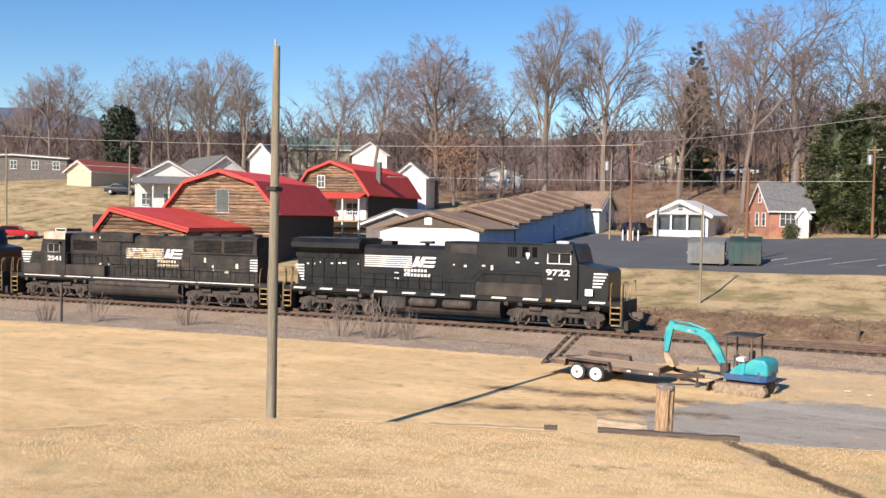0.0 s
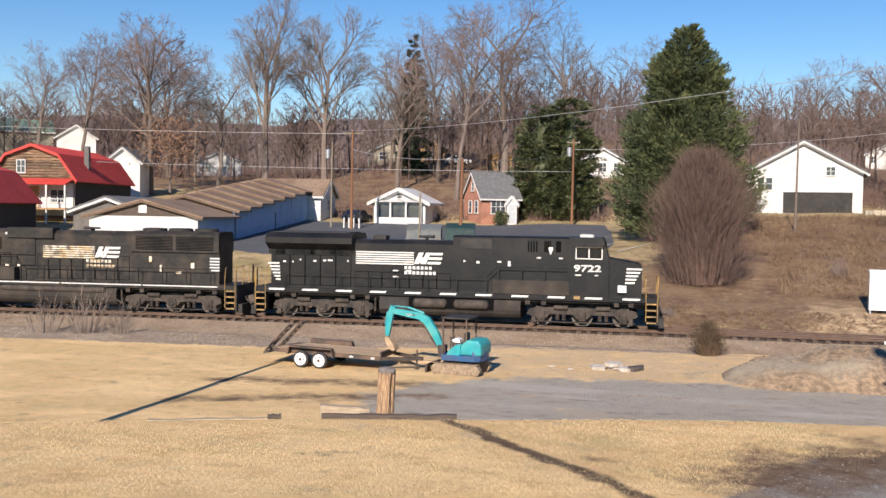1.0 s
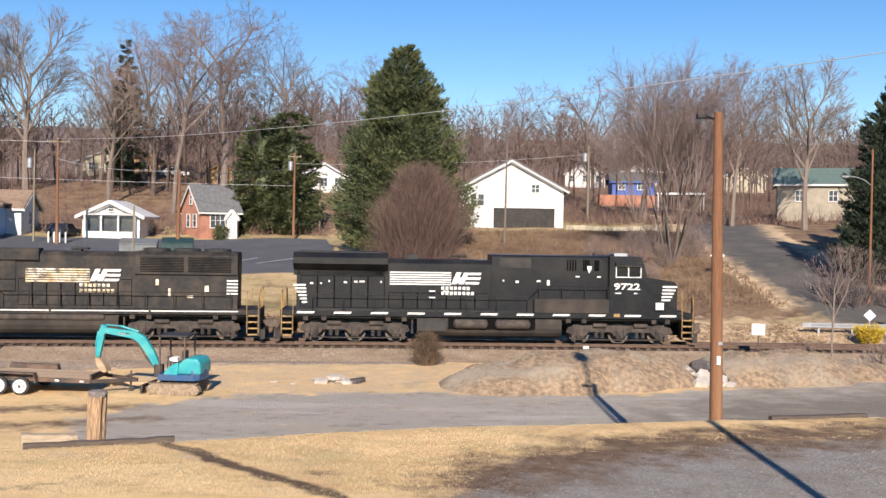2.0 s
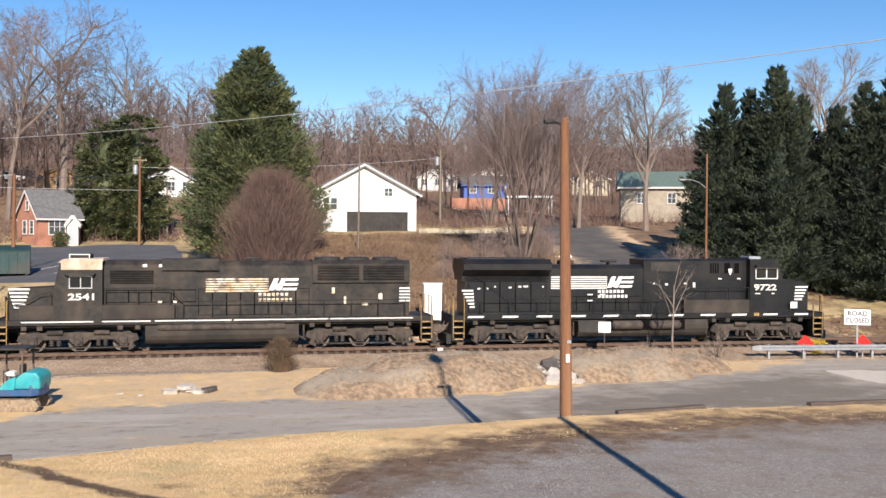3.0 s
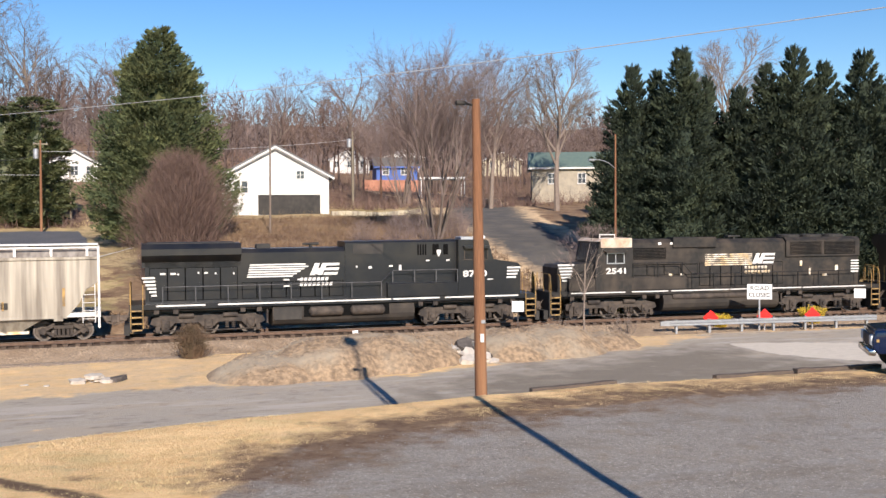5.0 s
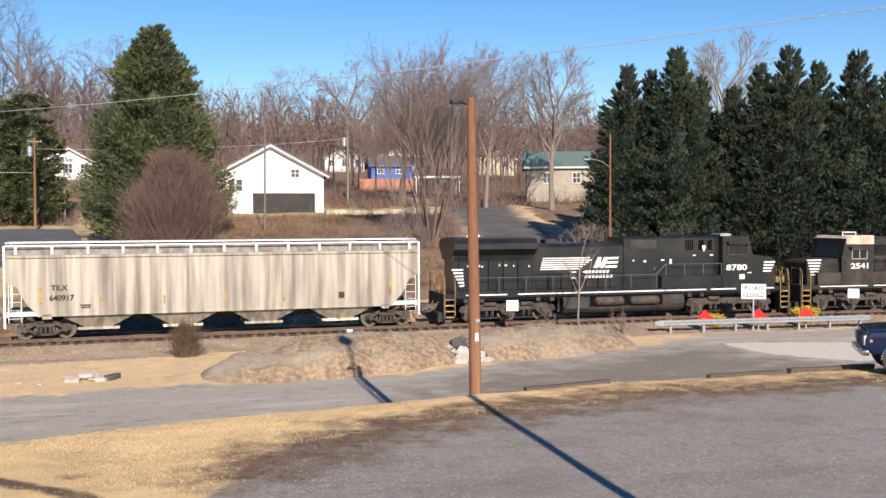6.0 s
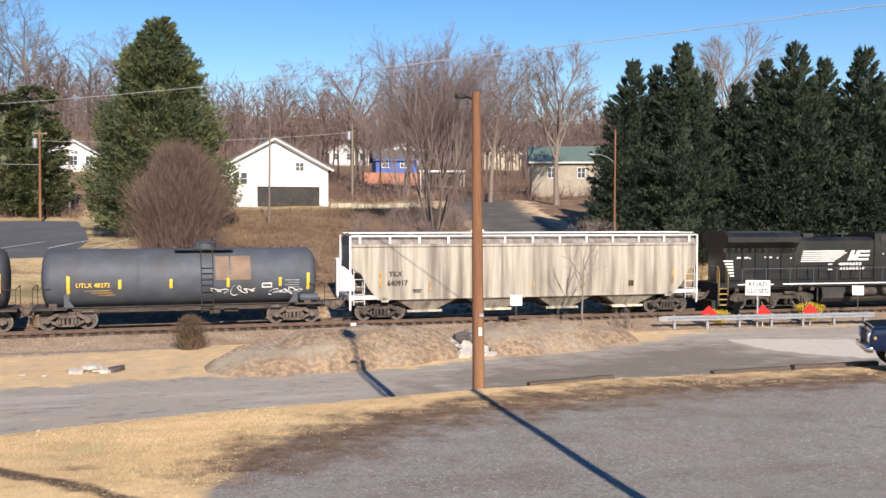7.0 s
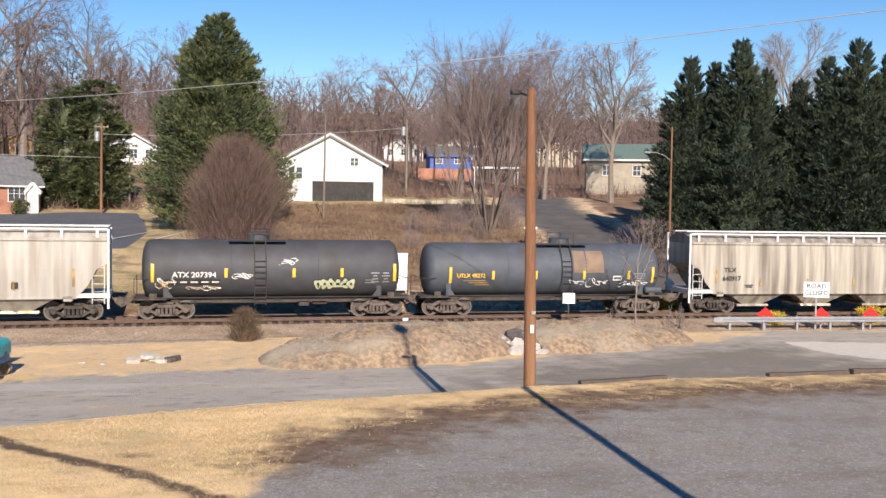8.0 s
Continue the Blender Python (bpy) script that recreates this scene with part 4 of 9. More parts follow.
    part("blower_housing", Geo().box(0.2, 2.9, 0.4, 1.16, 3.9, 4.5, 0.04), M_OLDBLACK, lo)
    part("rear_grab", Geo().box(-9.31, -9.3, -0.9, 0.9, 1.7, 4.2), M_OLDBLACK, lo)
    emblem(lo, -3.75, 0.85, 3.22, y, True, M_DIRTYWHITE)
    lettering("road_number", number, 0.43, M_WHITE, lo, pose(6.5, 1.506, 2.68, 90, 0, 180), "white stencilled road number", wide=1.5, bold=0.012)
    for a_, b_ in ((-9.4, -5.2), (-5.1, -0.5), (-0.4, 3.2), (3.4, 5.6), (6.0, 9.2)):
        slant(lo, "sill_stripe", (a_ + b_) / 2, 1.503, 1.52, b_ - a_, 0.06, 0.0, M_WHITE)
    for k in range(6):
        slant(lo, "end_stripe", 9.35 - 0.0 * k, 1.16, 3.05 - 0.17 * k, 0.95 - 0.1 * k, 0.09, 0.3, M_WHITE)
        slant(lo, "end_stripe", -9.05, 1.03, 3.0 - 0.16 * k, 0.55, 0.08, 0.0, M_WHITE) if k < 5 else None
    marks(lo, [(2.2 + k * 0.75, 4.16, 0.2, 0.14) for k in range(3)], 1.07, M_WHITE)
    marks(lo, [(3.0, 1.0 + 1.4, 0.2, 0.1), (2.3, 2.4, 0.16, 0.1), (-5.4, 2.9, 0.15, 0.3), (-6.0, 2.4, 0.12, 0.4), (-7.0, 2.2, 0.3, 0.12), (-7.8, 2.6, 0.2, 0.3)], 1.02, M_DIRTYWHITE)
    part("water_pipe", Geo().path([(-3.6, 1.35, 1.3), (-3.6, 1.4, 0.7), (-4.0, 1.35, 0.5)], 0.06), M_GRIME, lo)
    part("long_tank", Geo().lathe([(-3.0, 0.12), (-2.9, 0.17), (3.0, 0.17), (3.1, 0.12)], "x", 12, (0, 1.38, 1.18)), M_GRIME, lo, smooth=True)
    return lo


def freight_truck(parent, xc, material):
    g = Geo()
    for s in (-1, 1):
        y0, y1 = sorted((s * 0.93, s * 1.08))
        for q in (-1, 1):
            arch = [(1.08, 0.38), (1.1, 0.56), (0.86, 0.62), (0.44, 0.86), (0.3, 0.86), (0.3, 0.74), (0.62, 0.56), (0.74, 0.5), (0.76, 0.38)]
            g.prism([(xc + q * a_, b_) for a_, b_ in arch], "y", y0, y1)
            g.prism([(xc + q * a_, b_) for a_, b_ in ((0.76, 0.5), (0.76, 0.38), (0.4, 0.17), (0.3, 0.17), (0.3, 0.3), (0.4, 0.32))], "y", y0, y1)
            g.box(*sorted((xc + q * 0.3, xc + q * 0.42)), y0, y1, 0.17, 0.86)
        g.box(xc - 0.3, xc + 0.3, y0, y1, 0.76, 0.86)
        g.box(xc - 0.3, xc + 0.3, y0, y1, 0.17, 0.27)
        ys = s * 1.08
        for ax in (-0.89, 0.89):
            g.tube((xc + ax, s * 0.9, 0.46), (xc + ax, ys + s * 0.12, 0.46), 0.13, n=10)
        for k in (-0.2, 0.0, 0.2):
            g.tube((xc + k, ys - s * 0.03, 0.27), (xc + k, ys - s * 0.03, 0.56), 0.075, n=8)
        g.box(xc - 0.42, xc + 0.42, *sorted((s * 0.95, s * 1.14)), 0.56, 0.74, 0.03)
    g.box(xc - 0.2, xc + 0.2, -0.95, 0.95, 0.6, 0.9)
    t = part("truck", g, material, parent, "rusty brown two-axle freight truck")
    add_wheels(t, (xc - 0.89, xc + 0.89), 0.46, 1)


def ladder(parent, x, y, z0, z1, w, n, material, name="ladder"):
    ld = part(name, Geo().path([(x - w / 2, y, z0), (x - w / 2, y, z1)], 0.022).path([(x + w / 2, y, z0), (x + w / 2, y, z1)], 0.022), material, parent)
    rung = Geo().path([(-w / 2, 0, 0), (w / 2, 0, 0)], 0.016, 5).mesh("rung", material)
    for k in range(n):
        part("rung", rung, material, ld).matrix_basis = pose(x, y, z0 + (z1 - z0) * (k + 0.5) / n)


def hopper_car(name, label, paint, code, number):
    ca = tagged(new(name), label, "freight car", "freight cars of the train")
    half = 9.85
    body = Geo()
    arc = [(-1.5, 3.85), (-1.53, 3.4), (-1.56, 2.6), (-1.55, 1.8), (-1.5, 1.16)]
    for s in (1, -1):
        # bulging side sheet, cut back at both ends
        cols = [(-half, 2.75), (-half + 0.5, 2.45), (-half + 0.85, 1.75), (-half + 1.3, 1.22), (-half + 1.6, 1.16), (half - 1.6, 1.16), (half - 1.3, 1.22), (half - 0.85, 1.75), (half - 0.5, 2.45), (half, 2.75)]
        vs, nz = [], 6
        for x, zb in cols:
            for k in range(nz + 1):
                z = zb + (3.88 - zb) * k / nz
                yy = 1.5 + 0.06 * math.sin(math.pi * max(0, min(1, (z - 1.16) / 2.72)))
                vs.append((x, s * -yy, z))
        m_ = nz + 1
        body.add(vs, [(j * m_ + i, (j + 1) * m_ + i, (j + 1) * m_ + i + 1, j * m_ + i + 1) for j in range(len(cols) - 1) for i in range(nz)])
    # end slope sheets, bottom and inner ends
    for s in (-1, 1):
        body.add([(s * half, -1.5, 2.75), (s * half, 1.5, 2.75), (s * half, 1.5, 3.88), (s * half, -1.5, 3.88)], [(0, 1, 2, 3)])
        body.add([(s * half, -1.5, 2.75), (s * half, 1.5, 2.75), (s * 7.5, 1.5, 1.16), (s * 7.5, -1.5, 1.16)], [(0, 1, 2, 3)])
    body.add([(-8.3, -1.49, 1.16), (8.3, -1.49, 1.16), (8.3, 1.49, 1.16), (-8.3, 1.49, 1.16)], [(0, 1, 2, 3)])
    part("body", body, paint, ca)
    roof = [(-1.52, 3.88), (-1.52, 3.98), (-1.3, 4.2), (-0.7, 4.38), (0, 4.42), (0.7, 4.38), (1.3, 4.2), (1.52, 3.98), (1.52, 3.88)]
    part("roof", Geo().prism(roof, "x", -half, half), M_ROOFGRIME if code else paint, ca, "streaked grey roof curve", smooth=False)
    part("top_chord", Geo().box(-half, half, -1.575, -1.5, 3.84, 3.96), paint, ca)
    part("side_sill", Geo().box(-8.5, 8.5, -1.54, -1.47, 1.1, 1.22), paint, ca)
    for y in (-0.78, 0.78):
        rb = part("running_board", Geo().box(-9.9, 9.9, y - 0.28, y + 0.28, 4.5, 4.545), M_WHITE, ca, "white roof walkway")
    rail = part("roof_rail", Geo().box(-half, half, -1.5, -1.42, 4.36, 4.44), M_WHITE, ca, "white roof edge rail")
    for k in range(13):
        x = -9.4 + k * 18.8 / 12
        part("rail_bracket", Geo().box(x - 0.06, x + 0.06, -1.5, -1.4, 4.0, 4.38), M_WHITE, rail)
    for k in range(6):
        x = -8 + k * 3.2
        part("roof_hatch", Geo().box(x - 1.2, x + 1.2, -0.45, 0.45, 4.42, 4.52, 0.03), paint, ca)
    for k in range(4):
        xc = -5.85 + k * 3.9
        b = Geo()
        top, bot = 1.75, 0.62
        vs = [(xc - top, -1.48, 1.16), (xc + top, -1.48, 1.16), (xc + top, 1.48, 1.16), (xc - top, 1.48, 1.16), (xc - bot, -0.9, 0.5), (xc + bot, -0.9, 0.5), (xc + bot, 0.9, 0.5), (xc - bot, 0.9, 0.5)]
        b.add(vs, [(0, 1, 5, 4), (1, 2, 6, 5), (2, 3, 7, 6), (3, 0, 4, 7), (4, 5, 6, 7)])
        hb = part("hopper_bay", b, paint, ca, "dusty tapering discharge bay")
        part("outlet_gate", Geo().box(xc - 0.95, xc + 0.95, -1.0, 1.0, 0.38, 0.5, 0.02), M_DIRTYWHITE if k % 2 else paint, hb, "pale sliding outlet gate")
    part("centre_sill", Geo().box(-10.0, 10.0, -0.33, 0.33, 0.72, 1.1), M_GRIME, ca)
    for s in (-1, 1):
        x = s * 9.9
        e_ = part("end_frame", Geo().box(*sorted((s * 8.4, s * 9.98)), -1.5, -1.3, 1.14, 1.34).box(*sorted((s * 8.4, s * 9.98)), 1.3, 1.5, 1.14, 1.34).box(
            *sorted((s * 9.75, s * 9.98)), -1.5, 1.5, 1.1, 1.36), M_WHITE, ca, "white end sill")
        for y in (-1.46, 1.46):
            part("corner_post", Geo().box(x - 0.05, x + 0.05, y - 0.05, y + 0.05, 0.6, 4.4), M_WHITE, e_, "white corner post")
        ladder(ca, s * 9.45, -1.52, 0.85, 2.75, 0.55, 5, M_WHITE)
        part("brace", Geo().path([(s * 9.2, -1.3, 1.3), (s * 9.2, -1.2, 2.6)], 0.06).path([(s * 8.8, -1.1, 1.3), (s * 8.8, -1.0, 2.2)], 0.05), paint, ca)
        part("jacking_pad", Geo().box(*sorted((s * 7.9, s * 8.3)), -1.54, -1.46, 0.98, 1.24), paint, ca)
        coupler(ca, s * 9.98, s)
    freight_truck(ca, -8.2, M_GRIME)
    freight_truck(ca, 8.3, M_GRIME)
    if code:
        lettering("reporting_mark", code, 0.34, M_GRIMEBLACK, ca, pose(-7.55, -1.566, 2.42, 90, 0, 0), "black stencilled letters", align="CENTER")
        lettering("car_number", number, 0.36, M_GRIMEBLACK, ca, pose(-7.45, -1.57, 1.95, 90, 0, 0), "black stencilled number", align="CENTER")
    marks(ca, [(-8.35, 2.15, 0.12, 0.85), (8.35, 2.1, 0.12, 0.85)], -1.57, M_YELLOW)
    marks(ca, [(-5.7 + k * 2.86, 1.75, 0.1, 0.4) for k in range(5)], -1.57, M_YELLOW)
    marks(ca, [(-6.4, 1.6, 0.5, 0.05), (-6.4, 1.5, 0.4, 0.05), (5.8, 1.75, 0.3, 0.3)], -1.57, M_GRIMEBLACK)
    return ca


def scribble(parent, x, z, w, h, surf, material, seed):
    """Loose looping spray strokes that spell nothing."""
    r = random.Random(seed)
    pts = []
    n = 46
    for k in range(n):
        t = k / (n - 1)
        zz = z + h * 0.45 * math.sin(t * 33 + seed * 2) * (0.6 + 0.4 * math.sin(t * 9 + seed))
        pts.append((x + w * (t - 0.5) + 0.17 * math.sin(t * 41 + seed), surf(zz) - 0.02, zz))
    g = Geo()
    for p, q in zip(pts, pts[1:]):
        d = 0.016
        g.add([(p[0] - d, p[1], p[2] - d), (p[0] + d, p[1], p[2] + d), (q[0] + d, q[1], q[2] + d), (q[0] - d, q[1], q[2] - d)], [(0, 1, 2, 3)])
    part("spray_scribble", g, material, parent, "pale spray-painted scrawl")


def bubbles(parent, x, z, w, h, surf, n):
    """A row of fat rounded spray shapes: cream bodies with a dark edge."""
    r = random.Random(17)
    for k in range(n):
        cx, rx, rz = x + w * ((k + 0.5) / n - 0.5), w / n * 0.62, h * r.uniform(0.45, 0.62)
        for nm, m_, s, lift in (("spray_outline", M_GRIMEBLACK, 1.18, 0.004), ("spray_fill", M_SPRAY, 1.0, 0.01), ("spray_eye", M_GRIMEBLACK, 0.3, 0.016)):
            pts = []
            for i in range(16):
                t = 2 * math.pi * i / 16
                q = s * (1 + (0.22 * math.sin(3 * t + k) if s > 0.5 else 0))
                zz = z + rz * q * math.sin(t)
                pts.append((cx + rx * q * math.cos(t), surf(zz) - lift, zz))
            part(nm, Geo().add(pts, [tuple(range(16))]), m_, parent)


def tank_car(name, label, paint, half, rad, zc, truck_x, seed, lad_x):
    ca = tagged(new(name), label, "tank car", "freight cars of the train")
    prof = [(-half, 0.12), (-half + 0.02, rad * 0.4), (-half + 0.07, rad * 0.66), (-half + 0.17, rad * 0.86), (-half + 0.3, rad * 0.96), (-half + 0.48, rad)]
    full = prof + [(-2.2, rad), (-2.19, rad + 0.012), (-2.12, rad + 0.012), (-2.11, rad), (2.11, rad), (2.12, rad + 0.012), (2.19, rad + 0.012), (2.2, rad)] + [(-x, r) for x, r in reversed(prof)]
    shell = part("shell", Geo().lathe(full, "x", 40, (0, 0, zc)), paint, ca, smooth=True)
    end = half + 0.35
    part("centre_sill", Geo().box(-end, end, -0.3, 0.3, 0.72, 1.02).box(-half + 2.6, half - 2.6, -1.2, -1.1, 0.86, 0.94), M_GRIME, ca)
    for s in (-1, 1):
        part("end_platform", Geo().box(*sorted((s * (half - 1.2), s * end)), -1.4, 1.4, 0.98, 1.06), M_GRIME, ca)
        sd = Geo().box(*sorted((s * (truck_x - 0.1), s * (truck_x + 0.15))), -1.25, 1.25, 1.02, zc - rad * 0.45)
        part("saddle", sd, paint, ca)
        part("end_handrail", Geo().path([(s * (end - 0.05), -1.35, 1.06), (s * (end - 0.05), -1.35, 2.0), (s * (half - 0.5), -1.4, 2.0)], 0.022).path(
            [(s * (end - 0.05), -1.35, 2.0), (s * (end - 0.05), 1.35, 2.0), (s * (end - 0.05), 1.35, 1.06)], 0.022), M_GRIMEBLACK, ca)
        part("side_box", Geo().box(*sorted((s * (half - 0.75), s * (half - 0.4))), -1.38, -1.28, 1.06, 1.3), M_GRIME, ca)
        part("gusset", Geo().prism([(s * (truck_x + 0.1), 1.06), (s * (truck_x - 0.35), 1.06), (s * (truck_x + 0.05), 1.6)], "y", -1.3, -1.22), paint, ca)
        coupler(ca, s * end, s)
    part("long_rail", Geo().path([(-half + 1, -1.38, 1.08), (half - 1, -1.38, 1.08)], 0.035), M_GRIMEBLACK, ca)
    top = zc + rad
    part("manway", Geo().lathe([(top - 0.1, 0.55), (top + 0.28, 0.55), (top + 0.34, 0.4)], "z", 16, (lad_x, 0, 0)), paint, ca)
    pf = part("top_platform", Geo().box(lad_x - 1.5, lad_x + 1.3, -1.05, -0.6, top - 0.06, top - 0.02), M_GRIMEBLACK, ca)
    for yy in (-1.05, 0.9):
        part("platform_rail", Geo().path([(lad_x - 0.35, yy, top), (lad_x - 0.35, yy, top + 0.55), (lad_x + 0.45, yy, top + 0.55), (lad_x + 0.45, yy, top)], 0.022), M_GRIMEBLACK, pf)
    ld = Geo()
    ws = 0.28
    path = [(-rad - 0.12, 0.7), (-rad - 0.1, zc), (-rad * 0.98, zc + rad * 0.4), (-rad * 0.78, zc + rad * 0.78), (-1.0, top)]
    for s in (-1, 1):
        ld.path([(lad_x + s * ws, yy, zz) for yy, zz in path], 0.028)
    for k in range(9):
        z = 0.8 + k * 0.26
        yy = -(rad + 0.12) if z < zc else -(rad * math.sqrt(max(0.05, 1 - ((z - zc) / rad) ** 2)) + 0.08)
        ld.path([(lad_x - ws, yy, z), (lad_x + ws, yy, z)], 0.02)
    part("ladder", ld, M_GRIMEBLACK, ca)
    brake = Geo().lathe([(-0.4, 0.13), (0.3, 0.13)], "x", 10, (2.3, -0.9, 0.78)).path([(-half + 2, -0.8, 0.72), (half - 2, -0.8, 0.72)], 0.025).box(1.2, 1.7, -1.1, -0.8, 0.62, 0.9)
    part("brake_gear", brake, M_GRIME, ca)
    for s in (-1, 1):
        freight_truck(ca, s * truck_x, M_RUST)

    def ysurf(z):
        return -(rad * math.sqrt(1 - min(0.98, ((z - zc) / rad) ** 2)) + 0.012)

    def plate(nm, x, z, w, h, material, lab=""):
        g = Geo()
        n = 6
        vs = []
        for k in range(n + 1):
            zz = z - h / 2 + h * k / n
            vs += [(x - w / 2, ysurf(zz), zz), (x + w / 2, ysurf(zz), zz)]
        g.add(vs, [(2 * k, 2 * k + 1, 2 * k + 3, 2 * k + 2) for k in range(n)])
        part(nm, g, material, ca, lab)

    return ca, plate, ysurf


LEAD = loco_wide("locomotive", "black wide-cab diesel locomotive with white stripes, lights and dusty trucks", "9722", 1, False, M_BLACK)
MIDDLE = loco_flat("locomotive", "faded black diesel locomotive with rust-stained stripes running backwards", "2541", -1)
THIRD = loco_wide("locomotive", "glossy black wide-cab diesel locomotive with a slanted white emblem", "8780", 1, True, M_GLOSSBLACK)
HOPPER = hopper_car("covered_hopper", "cream covered hopper car with dark vertical grime streaks", M_HOPPER, "TILX", "640917")
HOPPER_B = hopper_car("covered_hopper", "clean pale covered hopper car with white end posts", M_HOPPER2, "", "")
TANK_A, plate, ysf = tank_car("tank_car", "dark grey tank car with a rust-brown patch and yellow marks", M_TANKGREY, 6.55, 1.42, 2.38, 5.35, 3, 1.05)
for x in (-5.3, -3.0, -0.65, 2.05, 4.6, 6.0):
    plate("reflector", x, 2.15, 0.14, 0.85 if abs(x) > 5 else 0.45, M_REFLECT, "yellow reflective strip")
plate("paint_patch", 2.3, 2.85, 1.7, 1.15, M_RUSTPATCH, "brown repainted patch")
for k in range(4):
    plate("data_panel", 5.2 + 0.08 * (k % 2), 2.22 - 0.12 * k, 0.7 - 0.14 * (k % 2), 0.05, M_STEELGREY)
lettering("reporting_mark", "UTLX 48272", 0.29, M_REFLECT, TANK_A, pose(-4.2, ysf(2.12) - 0.012, 2.12, 90, 0, 0), "yellow stencilled letters", bold=0.004)
for k in range(3):
    plate("data_panel", -4.0 + 0.2 * k, 1.86 - k * 0.11, 1.2 - k * 0.2, 0.05, M_YELLOW)
part("brake_reservoir", Geo().lathe([(5.55, 0.06), (5.6, 0.19), (6.5, 0.19), (6.55, 0.06)], "x", 14, (0, -1.25, 1.32)), M_TANKGREY, TANK_A, "grey brake reservoir", smooth=True)
plate("data_panel", 3.95, 1.98, 0.5, 0.26, M_WHITE, "small white panel")
plate("data_text", 3.95, 1.98, 0.4, 0.12, M_TANKGREY)
scribble(TANK_A, 2.35, 1.75, 2.1, 0.6, ysf, M_WHITE, 3)
scribble(TANK_A, 4.9, 1.66, 1.6, 0.42, ysf, M_WHITE, 8)
TANK_B, plate, ysf = tank_car("tank_car", "smooth dark grey tank car sprayed with pale graffiti", M_TANKGREY2, 6.4, 1.48, 2.41, 5.2, 7, -0.75)
for x in (-5.85, -2.4, 0.9, 3.3, 6.0):
    plate("reflector", x, 2.3, 0.15, 0.9 if abs(x) > 5 else 0.45, M_REFLECT, "yellow reflective strip")
plate("data_panel", -4.0, 1.85, 2.6, 0.3, M_GRIMEBLACK, "black stencil panel")
for k in range(5):
    plate("data_text", -4.9 + 0.5 * k, 1.85, 0.34, 0.07, M_WHITE)
for k in range(8):
    plate("data_panel", 5.0 + 0.55 * (k % 2), 2.28 - 0.15 * (k // 2), 0.42 - 0.1 * (k % 3), 0.06, M_STEELGREY)
for k in range(2):
    plate("data_panel", 4.75, 1.92 - 0.14 * k, 0.5, 0.04, M_STEELGREY)
lettering("reporting_mark", "ATX 207394", 0.36, M_WHITE, TANK_B, pose(-3.9, ysf(2.2) - 0.012, 2.2, 90, 0, 0), "white stencilled letters", wide=1.1, bold=0.006)
bubbles(TANK_B, 2.95, 1.72, 2.0, 0.42, ysf, 6)
scribble(TANK_B, -1.6, 2.15, 0.8, 0.35, ysf, M_WHITE, 2)
scribble(TANK_B, 0.65, 2.85, 0.8, 0.4, ysf, M_WHITE, 1)
scribble(TANK_B, -5.3, 1.8, 0.7, 0.6, ysf, M_DIRTYWHITE, 6)
scribble(TANK_B, -3.4, 1.55, 1.6, 0.3, ysf, M_DIRTYWHITE, 9)

# car, centre behind the start of the count, heading
TRAIN = [(LEAD, -25.8, 0), (MIDDLE, -47.75, 180), (THIRD, -69.45, 0), (HOPPER, -91.2, 0), (TANK_A, -109.3, 0), (TANK_B, -123.6, 0), (HOPPER_B, -141.4, 0)]


# ---- building materials ----
M_LOG = mat("weathered_log_siding", (0.12, 0.056, 0.028), (0.36, 0.23, 0.13), 3.0, (0.05, 0.03, 0.022), 1.1, rough=0.9, vary=0.5, stretch=(0.5, 1, 6))
M_CHINK = mat("log_chinking", (0.42, 0.36, 0.28), (0.3, 0.25, 0.19), 4, (0.12, 0.08, 0.055), 1.2, rough=0.95)
# dark wood, deepened further for the shade on the barns' sides
M_DARKWALL = mat("shaded_dark_boarding", (0.03, 0.026, 0.024), (0.045, 0.038, 0.033), 3, rough=0.9)
M_REDROOF = mat("red_metal_roof", (0.56, 0.055, 0.042), (0.62, 0.075, 0.058), 1.5, (0.5, 0.055, 0.042), 0.3, rough=0.6, spec=0.3)
M_BROWNROOF = mat("brown_shingle", (0.2, 0.135, 0.09), (0.27, 0.19, 0.13), 3, (0.16, 0.1, 0.07), 0.35, rough=0.9, bump=0.3)
M_GREYROOF = mat("grey_shingle", (0.115, 0.115, 0.117), (0.16, 0.158, 0.158), 3, rough=0.9, bump=0.3)
M_DARKROOF = mat("dark_shingle", (0.1, 0.095, 0.09), (0.15, 0.14, 0.13), 3, rough=0.9)
M_GREENROOF = mat("green_roof", (0.1, 0.145, 0.125), (0.12, 0.165, 0.14), 2, rough=0.6)
M_SIDING = mat("white_siding", (0.64, 0.63, 0.61), (0.58, 0.57, 0.55), 4, (0.53, 0.51, 0.48), 0.4, rough=0.7)
M_BLUEWALL = mat("blue_painted_wall", (0.3, 0.45, 0.66), (0.24, 0.37, 0.57), 2, (0.33, 0.45, 0.6), 0.4, rough=0.7)
M_CREAM = mat("cream_wall", (0.5, 0.44, 0.32), (0.43, 0.38, 0.28), 3, rough=0.8)
M_DULLTAN = mat("dull_tan_wall", (0.36, 0.315, 0.24), (0.29, 0.255, 0.2), 2, rough=0.9)
M_RUSTROOF = mat("rusty_red_roof", (0.3, 0.075, 0.05), (0.24, 0.07, 0.05), 1.0, rough=0.8)
M_PALEGREEN = mat("pale_green_roof", (0.19, 0.28, 0.22), (0.16, 0.24, 0.19), 1.0, rough=0.7)
M_GREYWALL = mat("grey_block_wall", (0.12, 0.108, 0.098), (0.16, 0.144, 0.13), 2, rough=0.9)
